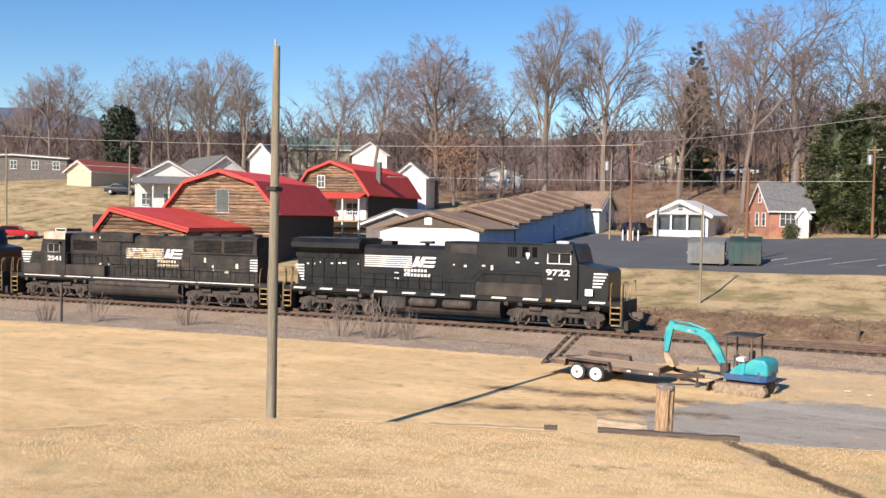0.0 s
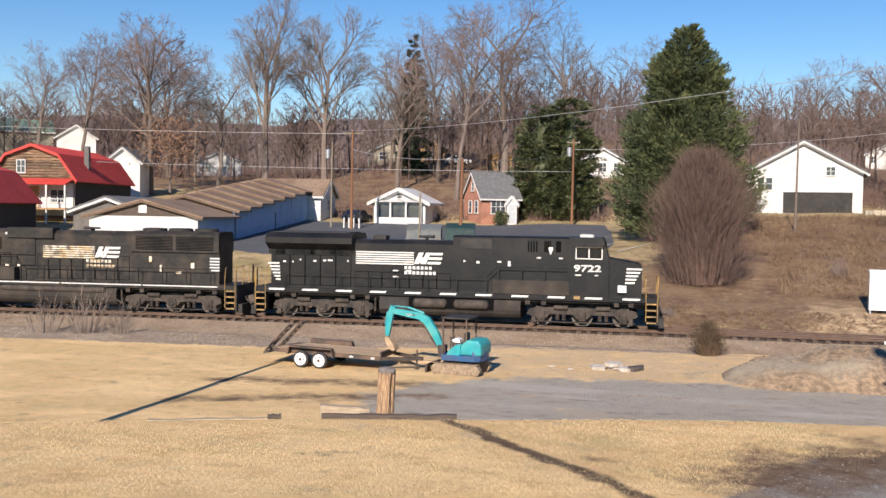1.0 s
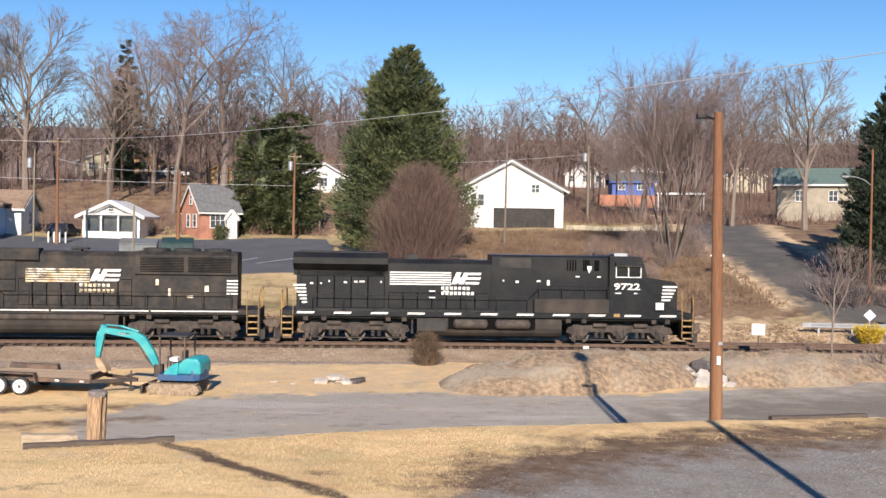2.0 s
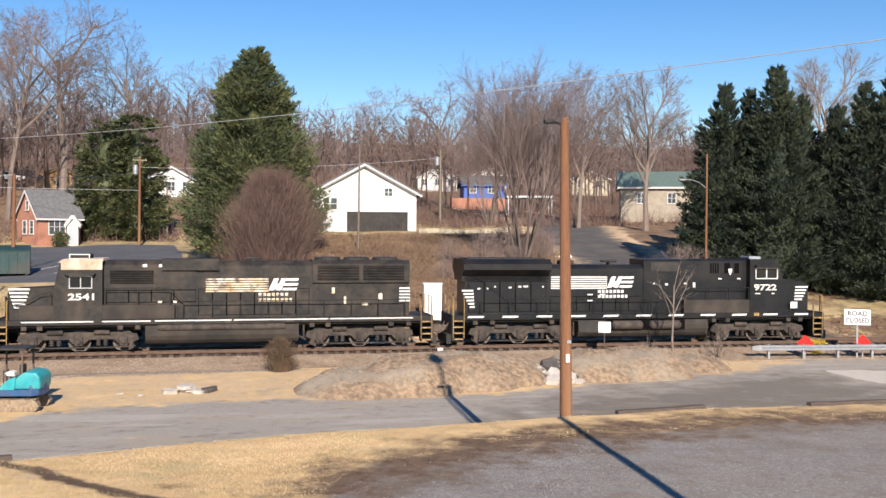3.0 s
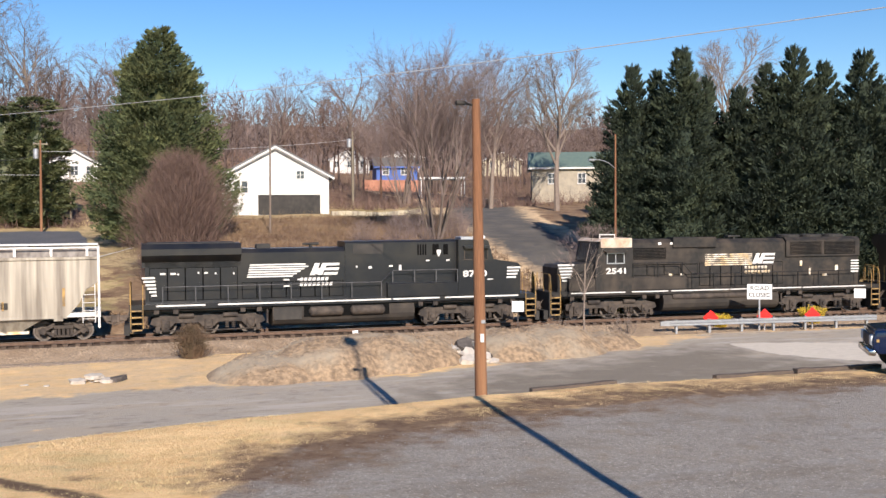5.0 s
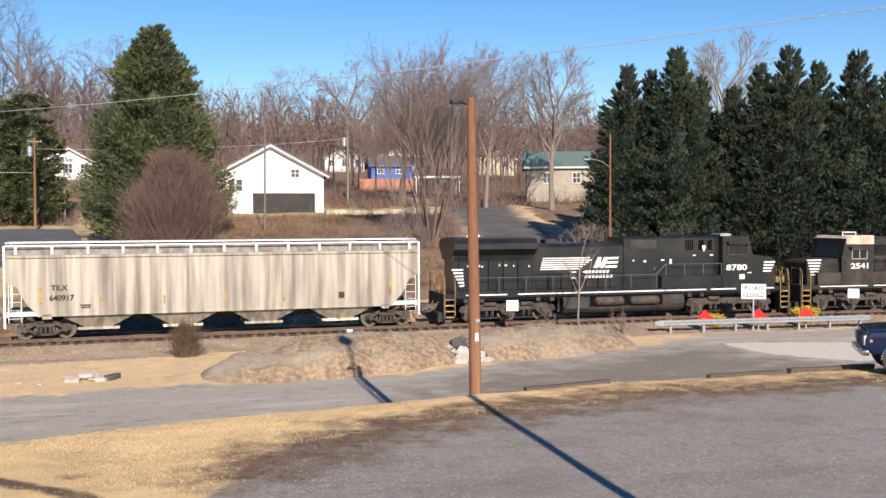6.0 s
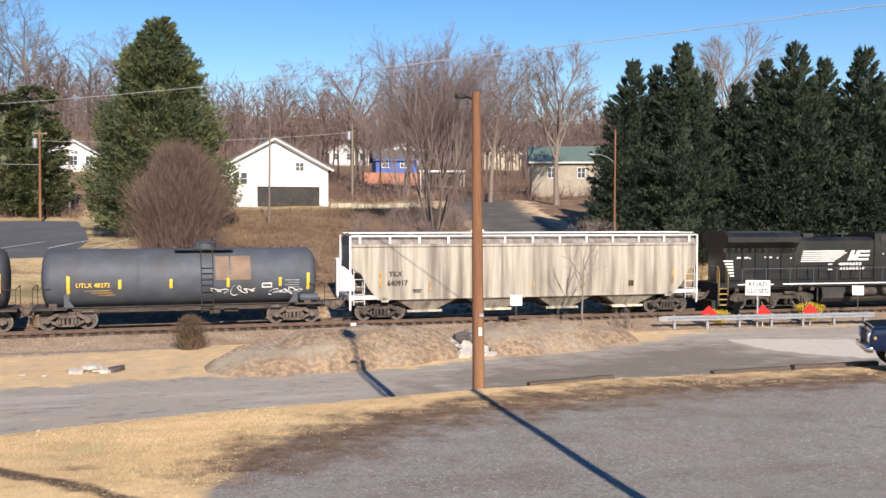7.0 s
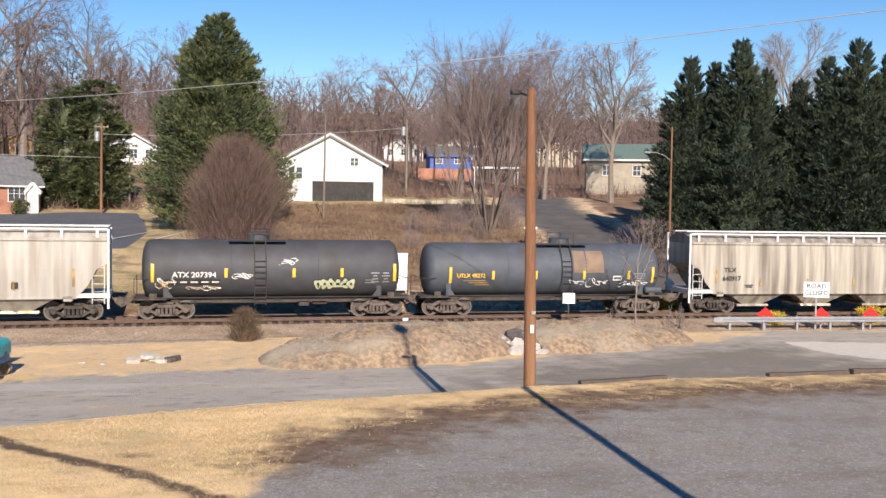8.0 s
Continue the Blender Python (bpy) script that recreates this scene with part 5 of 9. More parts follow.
M_BRICK = mat("red_brick", (0.36, 0.16, 0.105), (0.43, 0.21, 0.14), 5, (0.3, 0.135, 0.09), 1.0, rough=0.9, bump=0.3)
M_BLUETRIM = mat("bright_blue_paint", (0.035, 0.085, 0.32), (0.045, 0.11, 0.36), 2, rough=0.5)
M_PANE = mat("window_pane", (0.05, 0.06, 0.07), (0.08, 0.09, 0.1), 1, rough=0.08, spec=0.8)
M_WOOD = mat("bare_wood", (0.42, 0.26, 0.13), (0.33, 0.2, 0.1), 5, rough=0.85, stretch=(1, 1, 0.3))
M_OLDPOLE = mat("grey_weathered_pole", (0.25, 0.215, 0.155), (0.16, 0.135, 0.098), 9, (0.29, 0.25, 0.18), 0.9, rough=0.95, bump=0.7, bscale=22, stretch=(5, 5, 0.35))
M_NEWPOLE = mat("brown_treated_pole", (0.22, 0.1, 0.048), (0.15, 0.07, 0.035), 8, (0.27, 0.14, 0.07), 0.7, rough=0.9, bump=0.6, bscale=22, stretch=(5, 5, 0.3))
M_WIRE = mat("bare_wire", (0.5, 0.5, 0.5), (0.4, 0.4, 0.4), 2, rough=0.5, metal=0.3)
M_DARKWIRE = mat("covered_cable", (0.08, 0.08, 0.08), (0.1, 0.1, 0.1), 2, rough=0.6)
M_DUMPGREY = mat("grey_dumpster", (0.155, 0.168, 0.168), (0.115, 0.125, 0.125), 2, (0.17, 0.14, 0.11), 0.8, rough=0.7)
M_DUMPGREEN = mat("green_dumpster", (0.011, 0.038, 0.037), (0.016, 0.05, 0.047), 2, (0.05, 0.05, 0.042), 0.7, rough=0.6)


def site(x, y, rz, dz=0.0):
    return pose(x, y, ground_z(x, y) + dz, 0, 0, rz)


def window_on(parent, x, z, w, h, y, s=-1, axis="x", lights=2):
    """A framed sash window on a wall that faces s along y (or x)."""
    def bx(g, a0, a1, d0, d1, z0, z1):
        d0, d1 = sorted((y + s * d0, y + s * d1))
        return g.box(a0, a1, d0, d1, z0, z1) if axis == "x" else g.box(d0, d1, a0, a1, z0, z1)
    win = part("window", bx(Geo(), x - w / 2, x + w / 2, 0.0, 0.03, z - h / 2, z + h / 2), M_PANE, parent, "dark reflecting glass")
    t = 0.08
    fr = Geo()
    bx(fr, x - w / 2 - t, x - w / 2, 0, 0.07, z - h / 2 - t, z + h / 2 + t)
    bx(fr, x + w / 2, x + w / 2 + t, 0, 0.07, z - h / 2 - t, z + h / 2 + t)
    bx(fr, x - w / 2, x + w / 2, 0, 0.07, z + h / 2, z + h / 2 + t)
    bx(fr, x - w / 2, x + w / 2, 0, 0.06, z - 0.025, z + 0.025)
    for k in range(1, lights):
        xx = x - w / 2 + w * k / lights
        bx(fr, xx - 0.03, xx + 0.03, 0, 0.06, z - h / 2, z + h / 2)
    part("window_frame", fr, M_WHITE, win, "white window frame")
    part("window_sill", bx(Geo(), x - w / 2 - 0.1, x + w / 2 + 0.1, 0, 0.12, z - h / 2 - t - 0.05, z - h / 2 - 0.02), M_WHITE, win)


def door_on(parent, x, y, w, h, material, s=-1, z0=0.1):
    d = part("door", Geo().box(x - w / 2, x + w / 2, *sorted((y, y + s * 0.04)), z0, z0 + h), material, parent)
    part("door_frame", Geo().box(x - w / 2 - 0.1, x - w / 2, *sorted((y, y + s * 0.06)), z0, z0 + h + 0.1).box(x + w / 2, x + w / 2 + 0.1, *sorted((y, y + s * 0.06)), z0, z0 + h + 0.1).box(
        x - w / 2, x + w / 2, *sorted((y, y + s * 0.06)), z0 + h, z0 + h + 0.1), M_WHITE, d)


def roof_plane(parent, a_, b_, c_, d_, th, material, name="roof", label=""):
    """A sloping slab over four corners."""
    v = [Vector(p) for p in (a_, b_, c_, d_)]
    n = (v[1] - v[0]).cross(v[3] - v[0]).normalized()
    if n.z < 0:
        n = -n
    return part(name, Geo().add([*v, *[p + n * th for p in v]], [(0, 1, 2, 3), (4, 5, 6, 7), (0, 1, 5, 4), (1, 2, 6, 5), (2, 3, 7, 6), (3, 0, 4, 7)]), material, parent, label)


def gable_house(name, label, m, W, L, eave, ridge, walls, roof, over=0.35, trim=None, seams=0, front=None, base=-1.2, gable=None, rx=0.0):
    """Gable faces local -y; local x is its width, local y runs back. Walls are slabs 0.2 thick."""
    h = tagged(new(name), label, "house")
    h.matrix_basis = m
    hw, t = W / 2, 0.2
    for y0, y1 in ((0, t), (L - t, L)):
        part("wall", Geo().prism([(-hw, base), (hw, base), (hw, eave), (rx, ridge - 0.02), (-hw, eave)], "y", y0, y1), front if front and y0 == 0 else walls, h)
    for x0, x1 in ((-hw, -hw + t), (hw - t, hw)):
        part("wall", Geo().box(x0, x1, t, L - t, base, eave), walls, h)
    if gable:
        part("gable_panel", Geo().prism([(-hw + 0.02, eave), (hw - 0.02, eave), (0, ridge - 0.05)], "y", -0.04, 0.0), gable, h)
    for s in (-1, 1):
        sl = (ridge - eave) / (hw - s * rx)
        e_ = hw + over
        r = roof_plane(h, (s * e_, -over, eave - over * sl), (s * e_, L + over, eave - over * sl), (rx, L + over, ridge), (rx, -over, ridge), 0.14, roof)
        if trim:
            part("barge_board", Geo().prism([(rx, ridge - 0.04), (s * e_, eave - over * sl - 0.04), (s * e_, eave - over * sl - 0.24), (rx, ridge - 0.26)], "y", -over - 0.06, -over), trim, r, "pale barge board")
            part("eave_board", Geo().box(*sorted((s * e_, s * (e_ + 0.05))), -over, L + over, eave - over * sl - 0.14, eave - over * sl + 0.08), trim, r)
        for k in range(seams):
            y = L * (k + 0.5) / seams
            part("roof_seam", Geo().add([(s * e_, y, eave - over * sl + 0.15), (s * e_, y + 0.06, eave - over * sl + 0.15), (rx, y + 0.06, ridge + 0.15), (rx, y, ridge + 0.15),
                                         (s * e_, y, eave - over * sl + 0.156), (s * e_, y + 0.06, eave - over * sl + 0.156), (rx, y + 0.06, ridge + 0.156), (rx, y, ridge + 0.156)],
                                        [(0, 1, 2, 3), (4, 5, 6, 7), (0, 1, 5, 4), (3, 2, 6, 7), (1, 2, 6, 5), (0, 3, 7, 4)]), roof, r)
    return h


def gambrel_barn(m, W, L, eave, knee_x, knee_z, ridge, label, name="log_barn"):
    h = tagged(new(name), label, "barn")
    h.matrix_basis = m
    hw = W / 2
    out = [(-hw, eave), (-knee_x, knee_z), (0, ridge), (knee_x, knee_z), (hw, eave)]
    part("wall", Geo().prism([(-hw, -1.5), (hw, -1.5)] + out[::-1], "y", 0.1, 0.25), M_CHINK, h, "pale mortar between the logs")
    part("wall", Geo().prism([(-hw, -1.5), (hw, -1.5)] + out[::-1], "y", L - 0.2, L), M_LOG, h)
    for x0, x1 in ((-hw, -hw + 0.2), (hw - 0.2, hw)):
        part("wall", Geo().box(x0, x1, 0.2, L - 0.2, -1.5, eave), M_DARKWALL, h, "dark boarded side wall with its shade in the colour")
    # horizontal logs on the gable
    z = -0.2
    while z < ridge - 0.25:
        zz = z + 0.16
        half = hw if zz < eave else (hw + (knee_x - hw) * (zz - eave) / (knee_z - eave) if zz < knee_z else knee_x * (ridge - zz) / (ridge - knee_z))
        if half > 0.4:
            half -= 0.12
            part("log", Geo().box(-half, half, 0.0, 0.12, z, z + 0.225, 0.05), M_LOG, h)
        z += 0.29
    ov = 0.4
    pts = [(-hw - 0.35, eave - 0.55), (-knee_x, knee_z), (0, ridge), (knee_x, knee_z), (hw + 0.35, eave - 0.55)]
    for p, q in zip(pts, pts[1:]):
        r = roof_plane(h, (p[0], -ov, p[1]), (p[0], L + ov, p[1]), (q[0], L + ov, q[1]), (q[0], -ov, q[1]), 0.12, M_REDROOF, label="red ribbed metal roof")
        for k in range(int(L / 0.9)):
            y = -0.1 + k * 0.9
            n = Vector((q[1] - p[1], 0, -(q[0] - p[0]))).normalized()
            n = n if n.z > 0 else -n
            o = n * 0.12
            o2 = n * 0.126
            part("roof_rib", Geo().add([(p[0] + o.x, y, p[1] + o.z), (p[0] + o.x, y + 0.05, p[1] + o.z), (q[0] + o.x, y + 0.05, q[1] + o.z), (q[0] + o.x, y, q[1] + o.z),
                                        (p[0] + o2.x, y, p[1] + o2.z), (p[0] + o2.x, y + 0.05, p[1] + o2.z), (q[0] + o2.x, y + 0.05, q[1] + o2.z), (q[0] + o2.x, y, q[1] + o2.z)],
                                       [(4, 5, 6, 7), (0, 1, 5, 4), (3, 2, 6, 7), (1, 2, 6, 5), (0, 3, 7, 4)]), M_REDROOF, r)
        part("barge_board", Geo().prism([p, q, (q[0], q[1] - 0.18), (p[0], p[1] - 0.18)], "y", -ov - 0.05, -ov), M_REDROOF, r)
    return h


# ---- buildings beyond the track ----
barn = gambrel_barn(site(-56.6, 65.6, 14), 10.6, 13.8, 4.75, 3.3, 7.0, 8.0, "large weathered log barn with a red metal gambrel roof")
bw = part("window", Geo().box(-0.35, 0.75, -0.03, 0.02, 4.4, 6.3), M_PANE, barn, "dark window glass")
frame_rect(-0.35, 0.75, 4.4, 6.3, -0.0, 0.07, M_STEELGREY, bw)
shed = gable_house("log_shed", "low log shed with a bright red metal roof", site(-55.3, 55.2, 14), 7.4, 17.5, 4.3, 5.75, M_LOG, M_REDROOF, 0.4, M_REDROOF, 12, rx=-2.5)
for k in range(18):
    zz = 0.1 + k * 0.29
    q = 0.0 if zz < 4.1 else min(1.0, (zz - 4.1) / 1.4)
    part("log", Geo().box(-3.6 + 1.0 * q, 3.6 - 5.7 * q, -0.1, 0.0, zz, zz + 0.26, 0.05), M_LOG, shed)
barn2 = gambrel_barn(site(-61.5, 89.5, 10), 8.6, 16.5, 4.6, 2.7, 6.8, 7.8, "smaller log barn with a red roof and a white porch", "log_barn")
window_on(barn2, -1.2, 5.6, 0.8, 1.2, 0.0)
pr = roof_plane(barn2, (-1.8, -2.2, 3.7), (4.3, -2.2, 3.7), (4.3, 0, 4.3), (-1.8, 0, 4.3), 0.1, M_REDROOF, "porch_roof")
part("porch_wall", Geo().box(-1.8, 4.2, -0.03, 0.0, 0.6, 3.9), M_SIDING, barn2, "white porch wall")
door_on(barn2, 0.2, -0.04, 1.0, 2.2, M_WOOD, z0=1.4)
window_on(barn2, 2.6, 2.6, 1.4, 1.2, -0.04)
part("porch_deck", Geo().box(-1.8, 4.3, -2.2, 0, 1.2, 1.38), M_WOOD, barn2)
for x in (-1.7, 0.3, 2.3, 4.2):
    part("porch_post", Geo().box(x - 0.08, x + 0.08, -2.15, -2.0, -1, 3.7), M_SIDING, barn2)
prail = part("porch_rail", Geo().box(-1.7, 4.2, -2.12, -2.06, 2.25, 2.33), M_SIDING, barn2, "white porch railing")
for k in range(20):
    x = -1.6 + k * 0.3
    part("baluster", Geo().box(x - 0.03, x + 0.03, -2.11, -2.07, 1.38, 2.25), M_SIDING, prail)
part("chimney", Geo().box(3.3, 3.8, 5, 5.5, 4.5, 8.0), M_DARKROOF, barn2, "dark flue")

M_STEPEDGE = mat("brown_roof_edge", (0.13, 0.088, 0.06), (0.16, 0.11, 0.075), 3, rough=0.9)
M_GABLE = mat("brown_gable_boards", (0.075, 0.056, 0.044), (0.1, 0.075, 0.06), 4, rough=0.9)
hall = tagged(new("long_hall"), "long hall with stepped brown shingle roof, white front, blue side", "hall")
hall.matrix_basis = site(-40.4, 73.5, 3.5)
part("wall", Geo().box(-4.7, 4.7, 0, 0.2, -1.2, 2.6), M_SIDING, hall, "white front wall")
part("gable_panel", Geo().prism([(-4.7, 2.6), (4.7, 2.6), (0, 3.85)], "y", -0.04, 0.2), M_GABLE, hall, "dark brown gable boards")
part("louvre_vent", Geo().box(-0.35, 0.35, -0.09, -0.04, 2.85, 3.5), M_SIDING, hall, "white gable vent")
bays = [0, 8.5, 11.5, 14.8, 18.2, 21.8, 25.5, 29.2, 33]
for k in range(8):
    y0, y1, up = bays[k], bays[k + 1], 0.0 if k == 0 else 0.55 + 0.36 * (k - 1)
    part("wall", Geo().box(4.5, 4.7, max(0.2, y0), y1, -1.2, 2.6 + up), M_BLUEWALL, hall, "blue painted side wall")
    part("wall", Geo().box(-4.7, -4.5, max(0.2, y0), y1, -1.2, 2.6 + up), M_BLUEWALL, hall)
    part("bay_gable", Geo().prism([(-4.7, 2.5), (4.7, 2.5), (4.7, 2.6 + up), (0, 3.85 + up), (-4.7, 2.6 + up)], "y", y0 + 0.02, y0 + 0.18), M_STEPEDGE, hall) if k else None
    for s in (-1, 1):
        r = roof_plane(hall, (s * 5.25, y0 - 0.35, 2.45 + up), (s * 5.25, y1 + (0.3 if k == 7 else 0), 2.45 + up), (0, y1 + (0.3 if k == 7 else 0), 3.88 + up), (0, y0 - 0.35, 3.88 + up), 0.14, M_BROWNROOF, label="brown shingle roof bay")
        part("barge_board", Geo().prism([(0, 3.86 + up), (s * 5.25, 2.43 + up), (s * 5.25, 2.3 + up), (0, 3.7 + up)], "y", y0 - 0.4, y0 - 0.35), M_STEPEDGE, r)
part("wall", Geo().prism([(-4.7, -1.2), (4.7, -1.2), (4.7, 5.3), (0, 6.55), (-4.7, 5.3)], "y", 32.8, 33), M_BLUEWALL, hall)
for y in (8.5, 20):
    part("wall_pipe", Geo().box(4.7, 4.78, y, y + 0.12, -1, 3.0), M_DARKROOF, hall)
for y in (10.3, 24, 27):
    part("wall_lamp", Geo().box(4.7, 4.85, y, y + 0.25, 2.4, 2.65), M_SIDING, hall)
gable_house("side_shed", "low grey-roofed lean-to shed beside the hall", site(-46.0, 77.5, 9), 6.0, 12, 2.6, 3.7, M_GREYWALL, M_GREYROOF, 0.4, M_SIDING)

cot = gable_house("white_cottage", "small white cottage with a pale gable porch", site(-27.1, 106.3, -2), 6.0, 5.5, 2.5, 3.9, M_SIDING, M_SIDING, 0.6, M_SIDING)
# porch shade is a dark panel on the front wall
part("porch_shade", Geo().box(-2.5, 2.5, -0.03, 0.0, 0.5, 2.1), M_PANE, cot, "dark panel for the shade under the porch")
for x in (-2.6, -0.9, 0.9, 2.6):
    part("porch_post", Geo().box(x - 0.1, x + 0.1, -0.6, -0.4, -0.3, 2.45), M_SIDING, cot)
roof_plane(cot, (-3.0, -0.7, 2.4), (3.0, -0.7, 2.4), (3.0, 0.1, 2.6), (-3.0, 0.1, 2.6), 0.1, M_SIDING, "porch_roof")
part("porch_wall", Geo().box(-2.6, 2.6, -0.62, -0.55, -0.3, 0.7), M_SIDING, cot)
window_on(cot, 0, 3.1, 0.5, 0.5, -0.02, lights=1)

bh = gable_house("brick_house", "red brick house with a grey shingle roof and white porch door", site(-19.3, 109.3, -55), 4.8, 4.6, 2.9, 5.6, M_BRICK, M_GREYROOF, 0.3, M_SIDING)
window_on(bh, 0.0, 4.0, 0.5, 0.9, 0.0, lights=1)
window_on(bh, 1.0, 1.7, 0.7, 1.3, 0.0, lights=1)
window_on(bh, -0.6, 1.7, 0.7, 1.3, 0.0, lights=1)
window_on(bh, 2.0, 1.75, 1.7, 1.5, 2.4, 1, "y", 3)
ent = gable_house("entrance_porch", "white gabled entrance porch of the brick house", site(-14.6, 107.4, 4), 1.1, 2.0, 2.35, 3.1, M_SIDING, M_SIDING, 0.2, M_SIDING)
door_on(ent, 0.05, 0, 0.8, 2.1, M_STEELGREY)

wh = gable_house("white_house", "white clapboard house with an open dark garage", site(15.6, 105.6, -9), 11.3, 13, 4.3, 7.4, M_SIDING, M_GREYROOF, 0.55, M_SIDING)
# flat black panel on the wall paints the garage's inner shade
part("garage_opening", Geo().box(-1.9, 4.7, -0.03, 0.0, 0.0, 2.15), M_GRIMEBLACK, wh, "black panel for the shade inside the open garage")
part("garage_lintel", Geo().box(-2.0, 4.8, -0.12, -0.03, 2.15, 2.45), M_SIDING, wh)
for x in (-3.7, -2.9):
    window_on(wh, x - 0.4, 3.0, 0.6, 1.2, 0.0, lights=1)
window_on(wh, 2.6, 4.3, 0.8, 0.8, 0.0)
window_on(wh, -4.4, 1.0, 0.9, 1.0, 0.0)
for k in range(18):
    z = 0.2 + k * 0.24
    if z < 4.2:
        part("clapboard", Geo().box(-5.62 if z > 2.5 else -5.62, -2.05 if z < 2.4 else 5.62, -0.025, 0.0, z, z + 0.05), M_SIDING, wh)
part("lattice_gate", Geo().box(-5.0, -3.4, -0.1, -0.04, 0.0, 1.4), M_SIDING, wh)
pw = tagged(new("garden_wall"), "low pale stone garden wall", "wall")
for k in range(14):
    x = 21 + k * 0.75
    y = 102.5 + 0.05 * k
    part("wall_stone", Geo().box(x, x + 0.72, y, y + 0.4, ground_z(x, y) - 0.3, ground_z(x, y) + 0.45 + 0.06 * math.sin(k * 7), 0.04), M_CREAM if k % 3 else M_DULLTAN, pw)

blue = gable_house("blue_house", "bright blue cottage on a red brick base", site(36.9, 147.1, -99), 7, 6.2, 3.6, 5.0, M_BLUETRIM, M_DARKROOF, 0.4, M_BLUETRIM)
part("brick_base", Geo().box(3.42, 3.6, -2.2, 6.9, -3.2, 1.5), M_BRICK, blue, "red brick lower wall")
for y in (1.4, 4.2):
    window_on(blue, y, 2.9, 0.9, 1.1, 3.5, 1, "y")
cpt = tagged(new("carport"), "white flat carport beside the road", "carport")
cpt.matrix_basis = site(41.9, 128.3, -12)
part("carport_roof", Geo().box(-3.2, 3.2, 0, 4, 2.55, 2.85, 0.03), M_SIDING, cpt)
for x in (-3.0, 3.0):
    for y in (0.2, 3.8):
        part("carport_post", Geo().box(x - 0.06, x + 0.06, y - 0.06, y + 0.06, -0.6, 2.55), M_SIDING, cpt)
beige = gable_house("beige_house", "dull tan house with a green roof among trees", site(50.2, 116.9, -112), 7.5, 10.0, 4.1, 6.0, M_DULLTAN, M_GREENROOF, 0.4, M_SIDING)
for y in (2.5, 6.2):
    window_on(beige, y, 2.6, 0.9, 1.2, 3.75, 1, "y")

FAR_HOUSES = [
    ("flat_store", "long low grey block building with small windows", -134, 106, 42, 16, 12, 3.9, 4.3, M_GREYWALL, M_DARKROOF, 5),
    ("tan_house", "tan house with a rusty red roof", -112.5, 100, 5, 4.5, 11, 2.3, 3.7, M_CREAM, M_RUSTROOF, 0),
    ("porch_house", "white porch house with a grey roof", -83.0, 87.0, 44, 7.5, 7, 5.1, 7.2, M_SIDING, M_GREYROOF, 3),
    ("white_house", "white gabled house with a dark roof", -83, 97, 62, 6.5, 12, 4.6, 6.9, M_SIDING, M_DARKROOF, 1),
    ("white_barn", "small plain white gabled barn", -106, 133, 30, 4, 6, 4.6, 6.9, M_SIDING, M_SIDING, 0),
    ("green_house", "pale house under a long green roof", -113, 150, -48, 9, 11, 6.4, 8.6, M_DULLTAN, M_PALEGREEN, 0),
    ("white_house", "white gabled house behind the barn", -64.9, 113, 16, 4.2, 8, 4.8, 6.5, M_SIDING, M_GREYROOF, 0),
    ("striped_house", "pale house with a striped gable", -91, 144, 30, 6, 8, 6.2, 8.2, M_SIDING, M_GREYROOF, 2),
    ("pale_house", "pale house half hidden by trees", -46, 175, 20, 8, 9, 2.2, 4.0, M_CREAM, M_DARKROOF, 2),
    ("wood_house", "orange wooden house on the hill", -37, 166, 5, 5, 8, 2.2, 3.4, M_WOOD, M_WOOD, 1),
    ("porch_cabin", "brown cabin with a porch on the hill", -22, 149, 5, 4.5, 7, 2.0, 3.0, M_WOOD, M_GREYROOF, 1),
    ("white_bungalow", "white bungalow with a brown roof", -36.2, 108.5, 92, 6, 7, 2.6, 4.4, M_SIDING, M_BROWNROOF, 1),
    ("white_house", "tall white house behind the cedar", -6.2, 140, 5, 6, 8, 2.6, 4.3, M_SIDING, M_GREYROOF, 3),
    ("white_house", "white house far up the hill", 44, 196, -12, 8, 9, 3.0, 5.0, M_SIDING, M_GREYROOF, 3),
    ("white_house", "white house with a dark roof on the ridge", 58, 205, -14, 9, 9, 3.2, 5.0, M_SIDING, M_DARKROOF, 3),
    ("white_house", "distant white house among bare trees", -78, 170, 25, 8, 8, 2.8, 4.6, M_SIDING, M_GREYROOF, 2),
    ("white_house", "distant pale house among bare trees", 75, 190, -20, 8, 8, 3.5, 5.2, M_CREAM, M_GREYROOF, 2),
]
for nm, lab, x, y, rz, W, L, ev, rg, wl, rf, nwin in FAR_HOUSES:
    hh = gable_house(nm, lab, site(x, y, rz), W, L, ev, rg, wl, rf, 0.4, M_SIDING if wl is not M_WOOD else M_WOOD)
    for k in range(nwin):
        window_on(hh, -W / 2 + W * (k + 0.5) / nwin, min(ev - 1.1, 2.6), 0.9, 1.2, 0.0)
    if nm == "porch_house":
        for k in range(5):
            part("porch_post", Geo().box(-3.6 + k * 1.8, -3.45 + k * 1.8, -1.6, -1.45, -0.5, 4.4), M_SIDING, hh)
        part("porch_wall", Geo().box(-3.7, 3.7, -1.6, -1.5, -0.8, 1.6), M_SIDING, hh)
        roof_plane(hh, (-4, -1.9, 4.3), (4, -1.9, 4.3), (4, 0, 5.2), (-4, 0, 5.2), 0.12, M_GREYROOF, "porch_roof")


